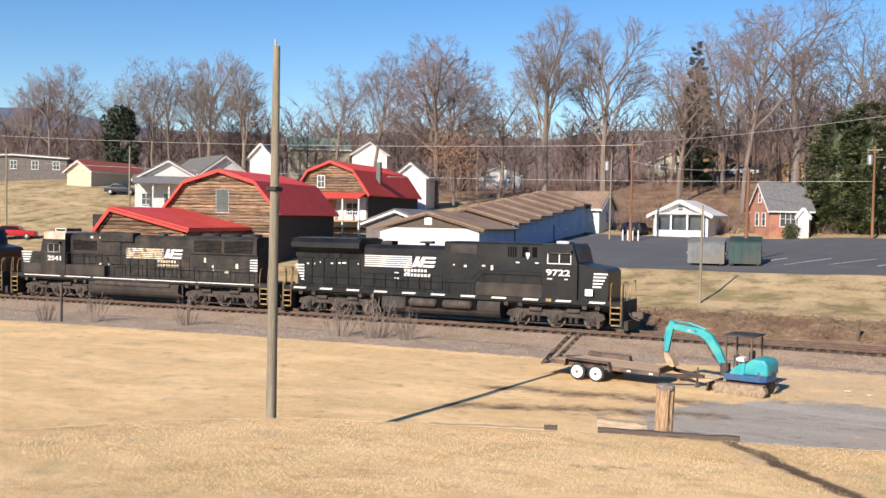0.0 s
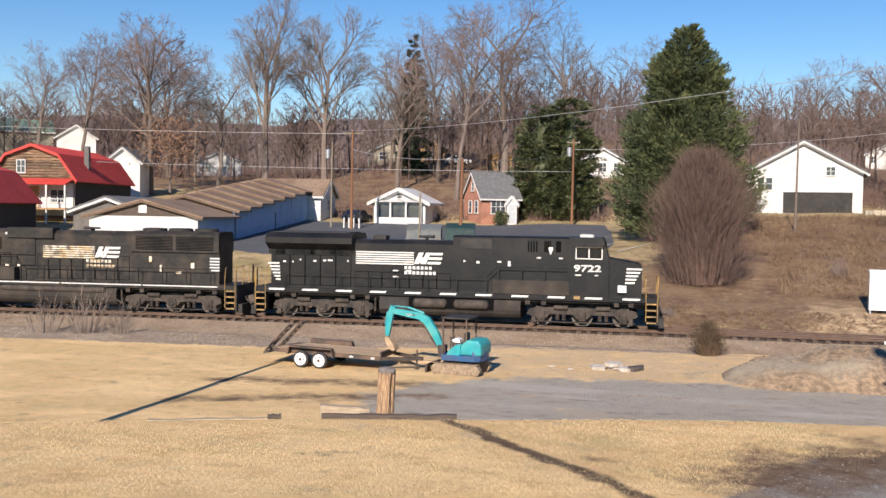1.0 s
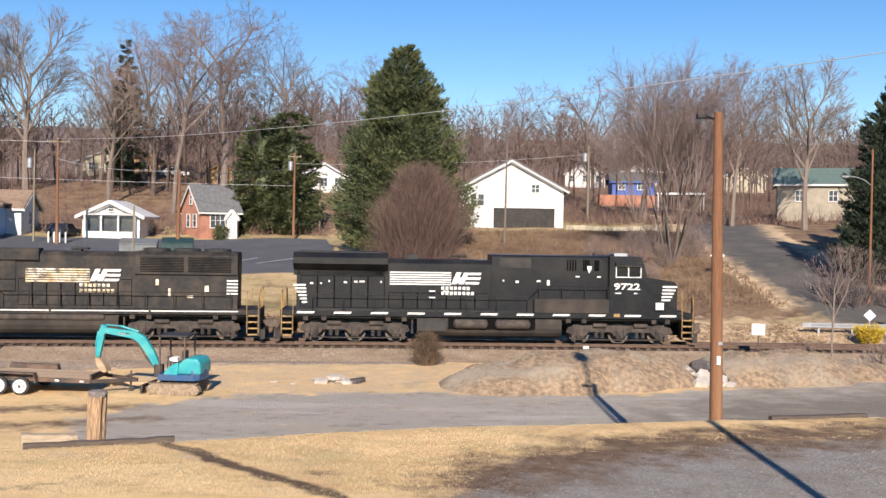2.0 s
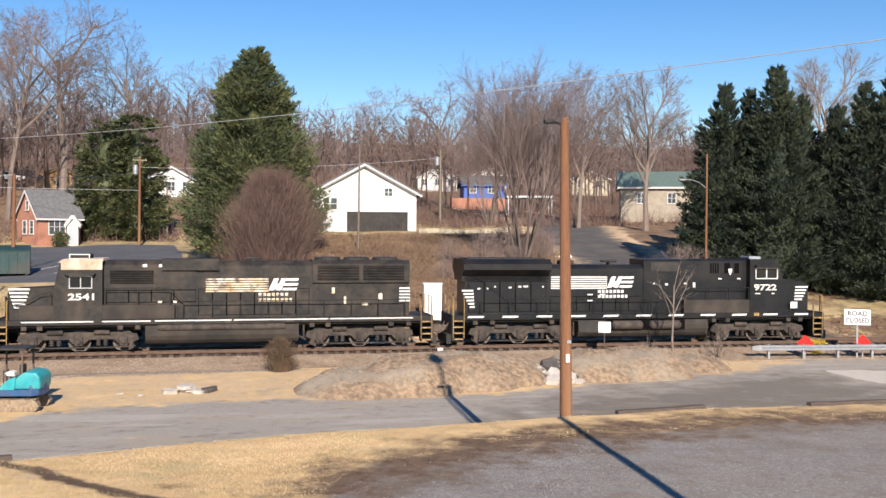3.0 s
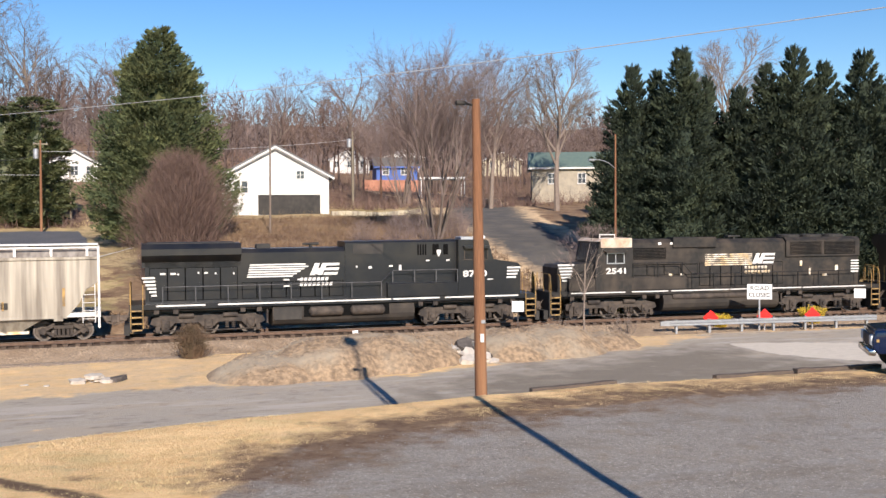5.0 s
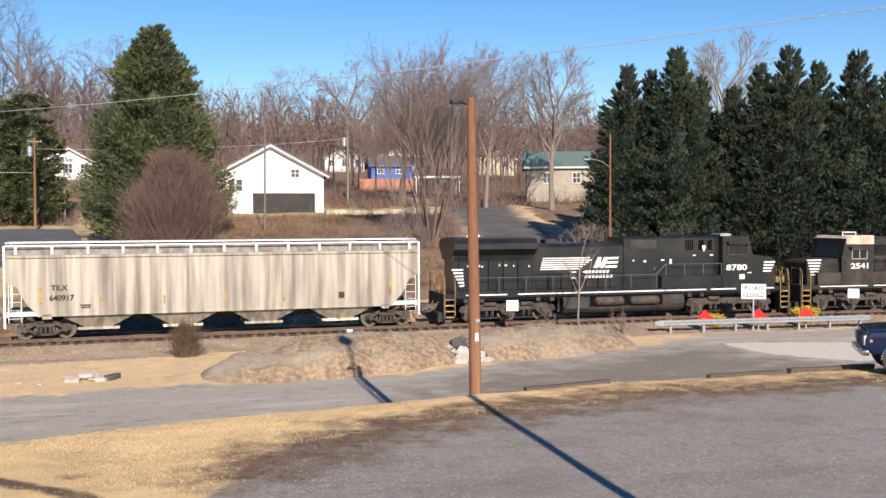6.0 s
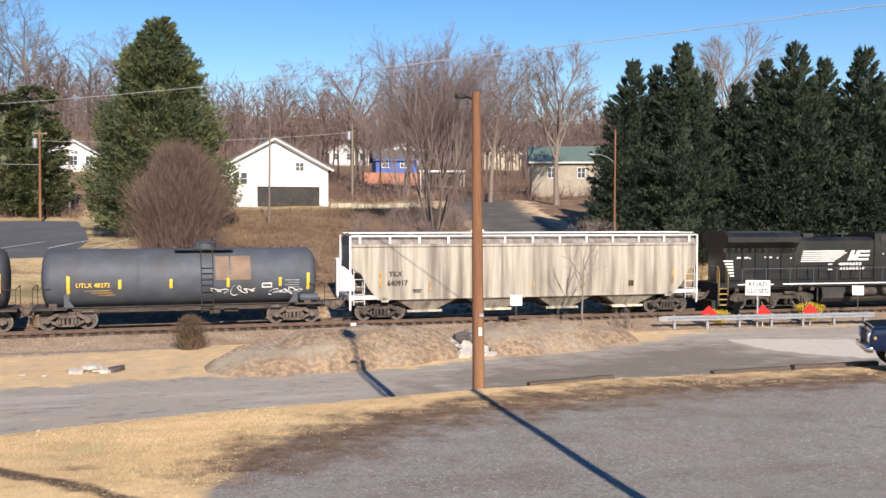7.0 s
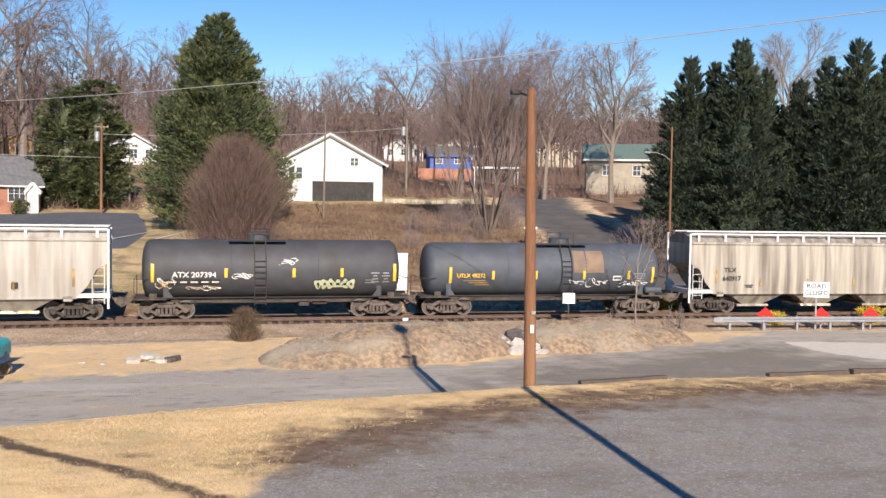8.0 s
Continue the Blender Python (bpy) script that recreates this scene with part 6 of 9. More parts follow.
# ---- poles and wires ----
def utility_pole(x, y, h, r, material, label, lean=0.0, arm=0.0, can=0, z=None, name="utility_pole"):
    p = tagged(new(name), label, "pole", "utility poles")
    zz = ground_z(x, y) if z is None else z
    p.matrix_basis = pose(x, y, zz, 0, lean, 0)
    part("pole", Geo().lathe([(-0.6, r), (h * 0.5, r * 0.84), (h, r * 0.62)], "z", 14), material, p, smooth=True)
    if arm:
        part("crossarm", Geo().box(-arm / 2, arm / 2, -0.06, 0.06, h - 0.45, h - 0.33), M_OLDPOLE, p)
        for k in range(3):
            part("insulator", Geo().lathe([(h - 0.33, 0.03), (h - 0.27, 0.06), (h - 0.2, 0.03)], "z", 8, (-arm / 2 + 0.1 + k * (arm / 2 - 0.1), 0, 0)), M_STEELGREY, p)
    if can:
        for k in range(can):
            t_ = part("transformer", Geo().lathe([(h - 1.9, 0.22), (h - 1.85, 0.27), (h - 0.95, 0.27), (h - 0.85, 0.1)], "z", 14, (-0.42 + 0.84 * k, -0.1, 0)), M_STEELGREY, p, "pale grey transformer can", smooth=True)
    return p


def wire(name, p, q, sag, r, material, label, n=14):
    pts = []
    for k in range(n + 1):
        t = k / n
        v = Vector(p).lerp(Vector(q), t)
        v.z -= sag * 4 * t * (1 - t)
        pts.append(v)
    return tagged(part(name, Geo().path(pts, r, 5), material), label, "wire")


near_pole = utility_pole(-15.94, 20.54, 10.77, 0.15, M_OLDPOLE, "tall weathered grey wooden pole on the lower lawn", 0.35)
part("pole_bracket", Geo().box(-0.15, 0.15, -0.15, 0.15, 7.0, 7.12, 0.03), M_GRIMEBLACK, near_pole, "dark clamp band")
part("conduit", Geo().path([(0.17, -0.06, -0.3), (0.165, -0.05, 6.8)], 0.03), M_GRIMEBLACK, near_pole)
part("pole_top_pin", Geo().path([(-0.05, 0, 10.7), (-0.05, 0, 10.95)], 0.03), M_STEELGREY, near_pole)
brown = utility_pole(8.12, 22.0, 7.35, 0.155, M_NEWPOLE, "reddish brown treated pole at the edge of the bank", -0.8, z=1.17)
lamparm = part("lamp_arm", Geo().path([(-0.1, 0, 7.2), (-0.32, 0, 7.26)], 0.03).box(-0.5, -0.28, -0.08, 0.08, 7.2, 7.3, 0.03), M_GRIMEBLACK, brown, "small dark lamp arm")
part("pole_tag", Geo().box(-0.05, 0.04, -0.165, -0.15, 1.55, 1.75), M_WHITE, brown, "white pole tag")
part("pole_tag", Geo().box(-0.02, 0.08, -0.165, -0.15, 2.0, 2.08), M_STEELGREY, brown)
utility_pole(-30.0, 97.5, 10.3, 0.15, M_NEWPOLE, "brown utility pole with a crossarm by the road", 0.3, 2.2)
utility_pole(-14.5, 76.4, 7.3, 0.16, M_NEWPOLE, "brown pole behind the dumpsters", 1.0)
utility_pole(-7.93, 106.5, 9.2, 0.15, M_NEWPOLE, "utility pole with a pale transformer", 0.4, 1.4, 1)
utility_pole(-14.2, 60.76, 6.07, 0.09, M_OLDPOLE, "thin grey signal pole on the grass slope", 0.6)
utility_pole(-32.9, 99.6, 9.1, 0.1, M_OLDPOLE, "thin grey light pole by the road", 0.4, 0, 1)
utility_pole(-70.7, 145, 8.1, 0.13, M_OLDPOLE, "far grey utility pole", 0.5)
utility_pole(-6.6, 114.5, 5.3, 0.13, M_NEWPOLE, "short brown pole behind the lot")
utility_pole(-5.4, 112, 6.4, 0.12, M_OLDPOLE, "grey pole behind the lot")
utility_pole(12.0, 84.85, 9.2, 0.1, M_BARKPALE, "slim pale pole before the white house", 0.5, 0)
utility_pole(25.5, 112, 9.0, 0.12, M_OLDPOLE, "grey pole with a transformer beside the house", 0, 0, 1)
utility_pole(33.0, 128, 10.5, 0.13, M_NEWPOLE, "utility pole with a transformer up the road", 0, 1.6, 1)
utility_pole(-80, 78, 9.5, 0.12, M_OLDPOLE, "thin pole in the sloping field")
utility_pole(-96, 75, 9.0, 0.12, M_OLDPOLE, "pole at the edge of the sloping field")
LAMP_H = EYE_Z + (ground_z(36.7, 68.8) + 9.3 - EYE_Z) * 0.9 - ground_z(33.0, 61.9)
sl = utility_pole(33.0, 61.9, LAMP_H, 0.09, M_NEWPOLE, "street lamp pole with a curved arm in front of the conifers", name="street_lamp")
part("lamp_arm", Geo().path([(0, 0, LAMP_H - 2.4), (-0.55, 0, LAMP_H - 2.0), (-1.15, 0, LAMP_H - 1.82), (-1.7, 0, LAMP_H - 1.8)], 0.032), M_STEELGREY, sl, "curved steel arm")
part("lamp_head", Geo().box(-2.1, -1.66, -0.11, 0.11, LAMP_H - 1.9, LAMP_H - 1.76, 0.04), M_STEELGREY, sl, "pale lamp head")
mast = tagged(new("light_mast"), "tall light mast beside the terrace with a round head", "light mast")
mast.matrix_basis = pose(6.6, 3.0, 1.4)
part("mast", Geo().lathe([(-0.5, 0.12), (19.3, 0.07)], "z", 12), M_OLDPOLE, mast, smooth=True)
part("mast_head", Geo().lathe([(19.2, 0.12), (19.4, 0.33), (19.85, 0.33), (20.0, 0.15)], "z", 14), M_STEELGREY, mast)
wire("overhead_wire", (-30.1, 97.46, 13.92), (22.07, 20.32, 11.6), 1.0, 0.017, M_WIRE, "pale overhead wire slanting across the sky")
wire("overhead_wire", (-30.0, 97.5, 13.6), (-120, 92, 16.5), 0.6, 0.02, M_WIRE, "pale overhead wire along the road")
wire("overhead_wire", (-14.5, 76.4, 9.9), (-30.0, 97.5, 12.0), 0.4, 0.02, M_WIRE, "pale overhead wire above the lot")
wire("overhead_wire", (-14.5, 76.4, 9.9), (-7.93, 106.5, 12.2), 0.4, 0.018, M_DARKWIRE, "dark overhead wire above the lot")
wire("overhead_wire", (-7.93, 106.5, 12.6), (25.5, 112, 14.8), 0.5, 0.018, M_WIRE, "thin wire in front of the cedar")
wire("overhead_wire", (25.5, 112, 14.8), (33.0, 128, 18.5), 0.4, 0.02, M_DARKWIRE, "dark wire up the hill road")
wire("overhead_wire", (33.0, 128, 18.5), (60, 170, 26), 0.8, 0.02, M_DARKWIRE, "dark wire up the hill")
wire("overhead_wire", (-7.93, 106.5, 10.2), (-110, 92, 12.5), 0.7, 0.018, M_WIRE, "thin wire along the far road")


# ---- in and round the car park ----
def dumpster(x, y, rz, w, d, h, material, label):
    o = tagged(new("dumpster"), label, "dumpster", "dumpsters by the pole")
    o.matrix_basis = site(x, y, rz)
    part("bin", Geo().prism([(-d / 2, 0.12), (d / 2, 0.12), (d / 2, h), (-d / 2, h * 0.82)], "x", -w / 2, w / 2), material, o)
    part("lid", Geo().prism([(-d / 2 - 0.05, h * 0.82), (d / 2, h), (d / 2, h + 0.06), (-d / 2 - 0.05, h * 0.82 + 0.06)], "x", -w / 2 - 0.03, w / 2 + 0.03), material, o)
    for k in range(4):
        xx = -w / 2 + w * (k + 0.5) / 4
        part("rib", Geo().box(xx - 0.04, xx + 0.04, -d / 2 - 0.05, -d / 2, 0.15, h * 0.78), material, o)
    for s in (-1, 1):
        part("lift_sleeve", Geo().box(*sorted((s * w / 2, s * (w / 2 + 0.12))), -0.6, 0.6, 0.8, 1.0), material, o)
        part("skid", Geo().box(s * w / 2 * 0.8 - 0.08, s * w / 2 * 0.8 + 0.08, -d / 2, d / 2, 0, 0.12), M_GRIMEBLACK, o)


dumpster(-17.2, 75.6, 8, 2.7, 1.7, 2.05, M_DUMPGREY, "grey steel dumpster at the lot edge")
dumpster(-14.4, 76.0, 8, 2.3, 1.7, 2.1, M_DUMPGREEN, "dark green steel dumpster at the lot edge")
for k in range(4):
    x, y = -31.2 + k * 0.55, 98.8
    b = tagged(part("bollard", Geo().lathe([(-0.2, 0.09), (1.0, 0.09), (1.08, 0.04)], "z", 10), M_SIDING), "short white steel parking bollard", "bollard", "row of bollards")
    b.matrix_basis = site(x, y, 0)
stripe = Geo()
for k in range(7):
    u0 = -14 + k * 3.0
    p, q = track_at(u0, 25.5), track_at(u0 + 2.6, 31)
    d = Vector((0.09, 0, 0))
    vs = [p - d, p + d, q + d, q - d]
    stripe.add([(v.x, v.y, ground_z(v.x, v.y) + 0.06) for v in vs], [(0, 1, 2, 3)])
tagged(part("parking_lines", stripe, M_WHITE), "worn white parking lines", "marking", kind="structure")


def parked_car(x, y, rz, material, label, name="parked_car"):
    c = tagged(new(name), label, "car")
    c.matrix_basis = site(x, y, rz)
    body = [(-2.2, 0.35), (2.2, 0.35), (2.25, 0.7), (2.1, 0.85), (1.0, 0.95), (0.4, 1.42), (-1.1, 1.45), (-1.7, 0.98), (-2.2, 0.9), (-2.25, 0.6)]
    soften(part("body", Geo().prism(body, "y", -0.85, 0.85), material, c), 0.07)
    for s in (-1, 1):
        part("side_glass", Geo().prism([(0.85, 0.98), (0.38, 1.36), (-1.05, 1.38), (-1.5, 1.0)], "y", *sorted((s * 0.85, s * 0.86))), M_GLASSDARK, c)
        for wx in (-1.4, 1.4):
            w = part("wheel", Geo().lathe([(s * 0.66, 0.3), (s * 0.7, 0.33), (s * 0.86, 0.33), (s * 0.88, 0.2)], "y", 16, (wx, 0, 0.33)), M_GRIMEBLACK, c)
            part("hubcap", Geo().lathe([(s * 0.885, 0.19), (s * 0.9, 0.1)], "y", 12, (wx, 0, 0.33)), M_STEELGREY, w)
    part("windscreen", Geo().add([(1.01, -0.7, 0.965), (1.01, 0.7, 0.965), (0.42, 0.65, 1.41), (0.42, -0.65, 1.41)], [(0, 1, 2, 3)]), M_GLASSDARK, c)
    return c


M_CARDARK = mat("dark_car_paint", (0.02, 0.022, 0.03), (0.025, 0.027, 0.035), 2, rough=0.25)
M_CARWHITE = mat("pale_car_paint", (0.6, 0.6, 0.6), (0.55, 0.55, 0.55), 2, rough=0.3)
M_CARRED = mat("red_car_paint", (0.45, 0.02, 0.02), (0.4, 0.02, 0.02), 2, rough=0.3)
parked_car(-31.9, 106.0, 80, M_CARDARK, "dark car parked beside the cottage")
parked_car(-100.9, 97.1, 25, M_CARDARK, "dark grey car parked by the porch house")
parked_car(-30.5, 158, 10, M_CARWHITE, "white car parked on the hill")
parked_car(-70.0, 118, 15, M_CARDARK, "dark car parked among the trees")
parked_car(-88.5, 70.1, 40, M_CARRED, "red car parked behind the track")


# ---- near side: things on the lower ground ----
M_TEAL = mat("teal_machine_paint", (0.022, 0.33, 0.36), (0.025, 0.26, 0.29), 4, (0.08, 0.36, 0.34), 1.5, rough=0.45)
M_MACHBLUE = mat("dark_blue_paint", (0.012, 0.075, 0.2), (0.016, 0.095, 0.24), 4, (0.06, 0.08, 0.14), 1.5, rough=0.5)
M_TRACKSTEEL = mat("muddy_track", (0.33, 0.25, 0.17), (0.2, 0.15, 0.1), 8, rough=0.9, bump=0.3)
M_RUBBER = mat("black_rubber", (0.03, 0.03, 0.03), (0.05, 0.046, 0.042), 8, rough=0.85)
M_BLACKSTEEL = mat("black_trailer_steel", (0.035, 0.03, 0.028), (0.075, 0.055, 0.042), 5, (0.16, 0.1, 0.065), 1.2, rough=0.7)
M_DECK = mat("worn_deck_planks", (0.46, 0.33, 0.21), (0.34, 0.24, 0.15), 6, rough=0.9, bump=0.3, vary=0.2, stretch=(0.6, 5, 1))
M_STUMP = mat("stripped_stump", (0.52, 0.35, 0.2), (0.27, 0.165, 0.095), 13, (0.16, 0.1, 0.065), 5, rough=0.95, bump=0.9, bscale=16, stretch=(3, 3, 0.5))
M_LOGGREY = mat("weathered_timber", (0.12, 0.09, 0.07), (0.075, 0.058, 0.046), 6, rough=0.95, bump=0.6, bscale=18, stretch=(0.7, 4, 4))
M_LOGGREY_TOP = mat("silvered_wood", (0.24, 0.21, 0.19), (0.13, 0.11, 0.1), 8, rough=0.95, bump=0.6, bscale=14)
M_LOGPALE = mat("pale_split_log", (0.5, 0.4, 0.28), (0.36, 0.27, 0.18), 6, rough=0.95, bump=0.5, stretch=(0.7, 4, 4))
M_CONCRETE = mat("broken_concrete", (0.5, 0.45, 0.39), (0.38, 0.34, 0.29), 5, rough=0.9, bump=0.3)
M_TAR = mat("old_tarmac", (0.06, 0.052, 0.048), (0.1, 0.085, 0.075), 8, rough=0.95, bump=0.5)
M_SIGNRED = mat("red_reflector", (0.75, 0.02, 0.015), (0.68, 0.02, 0.015), 3, rough=0.35)
M_SIGNWHITE = mat("white_sign_face", (0.8, 0.79, 0.77), (0.74, 0.73, 0.71), 4, rough=0.45)
M_SIGNBLACK = mat("black_sign_paint", (0.02, 0.02, 0.02), (0.03, 0.03, 0.03), 4, rough=0.5)
M_FORSYTHIA = mat("yellow_flowers", (0.62, 0.43, 0.03), (0.36, 0.25, 0.03), 4, rough=0.9)
M_TRUCKBLUE = mat("truck_blue_paint", (0.004, 0.011, 0.04), (0.005, 0.013, 0.046), 2, rough=0.12, spec=0.7)
M_CHROME = mat("chrome", (0.7, 0.7, 0.7), (0.6, 0.6, 0.6), 2, rough=0.15, metal=1.0)
M_BUSHGREEN = mat("dull_juniper", (0.08, 0.058, 0.033), (0.135, 0.085, 0.052), 2, rough=1.0)

exc = tagged(new("mini_excavator"), "teal and blue mini excavator with a canopy and folded boom", "excavator")
exc.matrix_basis = pose(-7.0, 37.65, ground_z(-7.0, 37.65), 0, 0, 171) @ Matrix.Scale(0.92, 4)
for s in (-1, 1):
    prof = [(-1.1, 0.22), (-1.0, 0.06), (-0.85, 0.0), (0.85, 0.0), (1.0, 0.06), (1.1, 0.22), (1.0, 0.4), (0.85, 0.46), (-0.85, 0.46), (-1.0, 0.4)]
    tr = part("crawler_track", Geo().prism(prof, "y", *sorted((s * 0.5, s * 0.82))), M_TRACKSTEEL, exc, "muddy steel crawler track")
    for k in range(15):
        x = -0.95 + k * 1.9 / 14
        for z in (0.46, -0.015):
            part("track_pad", Geo().box(x - 0.045, x + 0.045, *sorted((s * 0.49, s * 0.83)), z, z + 0.03), M_TRACKSTEEL, tr)
    for x, r in ((-0.86, 0.2), (0.86, 0.2), (-0.45, 0.1), (0, 0.1), (0.45, 0.1)):
        part("track_wheel", Geo().lathe([(s * 0.82, r), (s * 0.85, r * 0.8)], "y", 14, (x, 0, 0.23 if r > 0.15 else 0.12)), M_TRACKSTEEL, tr)
part("undercarriage", Geo().box(-0.5, 0.5, -0.5, 0.5, 0.25, 0.5).tube((0, 0, 0.45), (0, 0, 0.6), 0.4, n=18), M_BLACKSTEEL, exc)
part("blade", Geo().prism([(1.3, 0.05), (1.38, 0.05), (1.32, 0.4), (1.24, 0.4)], "y", -0.8, 0.8).box(0.8, 1.3, -0.45, -0.35, 0.2, 0.3).box(0.8, 1.3, 0.35, 0.45, 0.2, 0.3), M_BLACKSTEEL, exc, "dozer blade")
base = [(-1.05, -0.55), (-0.8, -0.75), (0.65, -0.75), (0.75, -0.4), (0.75, 0.4), (0.65, 0.75), (-0.8, 0.75), (-1.05, 0.55), (-1.12, 0)]
part("house_base", Geo().prism(base, "z", 0.6, 0.84), M_MACHBLUE, exc, "dark blue swing platform")
soften(part("counterweight", Geo().prism([(-1.12, 0), (-1.05, -0.6), (-0.7, -0.72), (-0.7, 0.72), (-1.05, 0.6)], "z", 0.62, 1.02), M_MACHBLUE, exc), 0.05)
soften(part("engine_hood", Geo().prism([(-1.1, 0.84), (-0.1, 0.84), (-0.16, 1.25), (-0.45, 1.5), (-0.95, 1.5), (-1.1, 1.3)], "y", -0.68, 0.68), M_TEAL, exc, "teal rounded engine hood"), 0.09, 3)
part("side_cover", Geo().prism([(-0.15, 0.84), (0.42, 0.84), (0.34, 1.02), (0.05, 1.25), (-0.2, 1.32)], "y", 0.4, 0.72), M_TEAL, exc)
part("seat", Geo().box(-0.2, 0.2, -0.25, 0.25, 1.2, 1.3, 0.03).box(-0.28, -0.18, -0.25, 0.25, 1.3, 1.75, 0.03), M_RUBBER, exc, "black operator seat")
part("rag", Geo().prism([(0.0, 1.3), (0.3, 1.32), (0.36, 1.42), (0.18, 1.5), (0.02, 1.44)], "y", -0.15, 0.25), M_SIGNWHITE, exc, "white rag on the seat")
for x in (-0.42, 0.62):
    for y in (-0.62, 0.62):
        part("canopy_post", Geo().box(x - 0.03, x + 0.03, y - 0.03, y + 0.03, 0.84, 2.4), M_BLACKSTEEL, exc)
part("canopy", Geo().box(-0.55, 0.72, -0.68, 0.68, 2.36, 2.42, 0.02), M_GRIMEBLACK, exc, "dark canopy roof")
for y in (-0.2, 0.2):
    part("lever", Geo().path([(0.45, y, 0.84), (0.42, y, 1.45)], 0.02).box(0.39, 0.45, y - 0.03, y + 0.03, 1.43, 1.52), M_RUBBER, exc)
part("swing_bracket", Geo().box(0.7, 1.05, -0.16, 0.16, 0.62, 1.15, 0.04), M_BLACKSTEEL, exc)


def arm(name, pts, ws, wd, y=0.0, label=""):
    """A boxed arm along points with given depths."""
    up, dn = [], []
    for i, (p, w_) in enumerate(zip(pts, ws)):
        a_ = pts[max(0, i - 1)]
        b_ = pts[min(len(pts) - 1, i + 1)]
        d = Vector((b_[0] - a_[0], b_[1] - a_[1])).normalized()
        n_ = Vector((-d.y, d.x)) * w_ / 2
        up.append((p[0] + n_.x, p[1] + n_.y))
        dn.append((p[0] - n_.x, p[1] - n_.y))
    g = Geo()
    for i in range(len(pts) - 1):
        g.prism([up[i], up[i + 1], dn[i + 1], dn[i]], "y", y - wd / 2, y + wd / 2)
    return part(name, g, M_TEAL, exc, label)


arm("boom", [(0.9, 1.0), (1.22, 1.62), (1.6, 2.15), (1.95, 2.34), (3.2, 2.5)], [0.24, 0.32, 0.35, 0.3, 0.22], 0.2, 0, "bent teal boom")
arm("stick", [(3.2, 2.7), (3.34, 2.3), (3.46, 1.4)], [0.24, 0.28, 0.16], 0.16, 0, "teal dipper stick")
part("boom_cylinder", Geo().tube((1.05, 0, 1.0), (1.45, 0, 1.45), 0.05).tube((1.45, 0, 1.45), (1.85, 0, 2.1), 0.028), M_BLACKSTEEL, exc)
part("stick_cylinder", Geo().tube((1.75, 0, 2.46), (2.5, 0, 2.68), 0.05).tube((2.5, 0, 2.68), (3.15, 0, 2.72), 0.028), M_TEAL, exc)
part("bucket_cylinder", Geo().tube((3.48, 0, 2.45), (3.58, 0, 1.9), 0.04).tube((3.58, 0, 1.9), (3.55, 0, 1.35), 0.022), M_TEAL, exc)
part("bucket", Geo().prism([(3.5, 1.38), (3.3, 1.32), (3.1, 1.05), (3.0, 0.8), (3.12, 0.76), (3.32, 0.85), (3.46, 1.12)], "y", -0.24, 0.24), M_DECK, exc, "earth-coloured bucket")
part("maker_plate", Geo().box(2.1, 2.55, 0.09, 0.1, 2.32, 2.42), M_SIGNWHITE, exc)

tl = tagged(new("equipment_trailer"), "flat twin-axle equipment trailer with worn plank deck and raised ramps", "trailer")
tl.matrix_basis = pose(-12.97, 38.2, ground_z(-12.97, 38.2), 0, 1.6, -4)
fr = part("trailer_frame", Geo().box(-1.6, 2.9, -0.98, -0.88, 0.5, 0.66).box(-1.6, 2.9, 0.88, 0.98, 0.5, 0.66), M_BLACKSTEEL, tl, "black steel side rails")
for k in range(6):
    x = -1.5 + k * 0.84
    part("crossmember", Geo().box(x, x + 0.07, -0.88, 0.88, 0.5, 0.6), M_BLACKSTEEL, fr)
for k in range(11):
    y = -0.88 + k * 0.16
    part("deck_plank", Geo().box(-1.6, 2.85, y + 0.005, y + 0.152, 0.61, 0.675), M_DECK, tl)
for s in (-1, 1):
    for x in (-0.4, 0.4):
        w_ = part("trailer_wheel", Geo().lathe([(s * 1.0, 0.2), (s * 1.02, 0.31), (s * 1.06, 0.335), (s * 1.2, 0.335), (s * 1.24, 0.3), (s * 1.24, 0.2)], "y", 24, (x, 0, 0.335)), M_RUBBER, tl, "black tyre on a white rim", smooth=True)
        part("rim", Geo().lathe([(s * 1.236, 0.255), (s * 1.262, 0.24), (s * 1.248, 0.18), (s * 1.25, 0.09), (s * 1.27, 0.06)], "y", 20, (x, 0, 0.335)), M_SIGNWHITE, w_, "white steel rim", smooth=True)
        part("hub", Geo().lathe([(s * 1.25, 0.07), (s * 1.285, 0.055)], "y", 12, (x, 0, 0.335)), M_BLACKSTEEL, w_)
        for q in range(5):
            part("rim_slot", Geo().lathe([(s * 1.248, 0.028), (s * 1.258, 0.028)], "y", 8, (x + 0.15 * math.cos(q * 1.257), 0, 0.335 + 0.15 * math.sin(q * 1.257))), M_BLACKSTEEL, w_)
    part("fender", Geo().box(-0.9, 0.9, *sorted((s * 0.98, s * 1.28)), 0.79, 0.84, 0.01).box(-0.92, 0.92, *sorted((s * 0.985, s * 1.0)), 0.6, 0.835).prism([(-1.0, 0.5), (-0.9, 0.84), (-0.9, 0.78), (-0.94, 0.5)], "y", *sorted((s * 0.98, s * 1.28))).prism([(1.0, 0.5), (0.9, 0.84), (0.9, 0.78), (0.94, 0.5)], "y", *sorted((s * 0.98, s * 1.28))), M_BLACKSTEEL, tl)
    part("marker_light", Geo().box(1.6, 1.75, *sorted((s * 0.98, s * 1.0)), 0.54, 0.6), M_SIGNWHITE, tl)
    part("marker_light", Geo().box(2.5, 2.65, *sorted((s * 0.98, s * 1.0)), 0.54, 0.6), M_SIGNWHITE, tl)
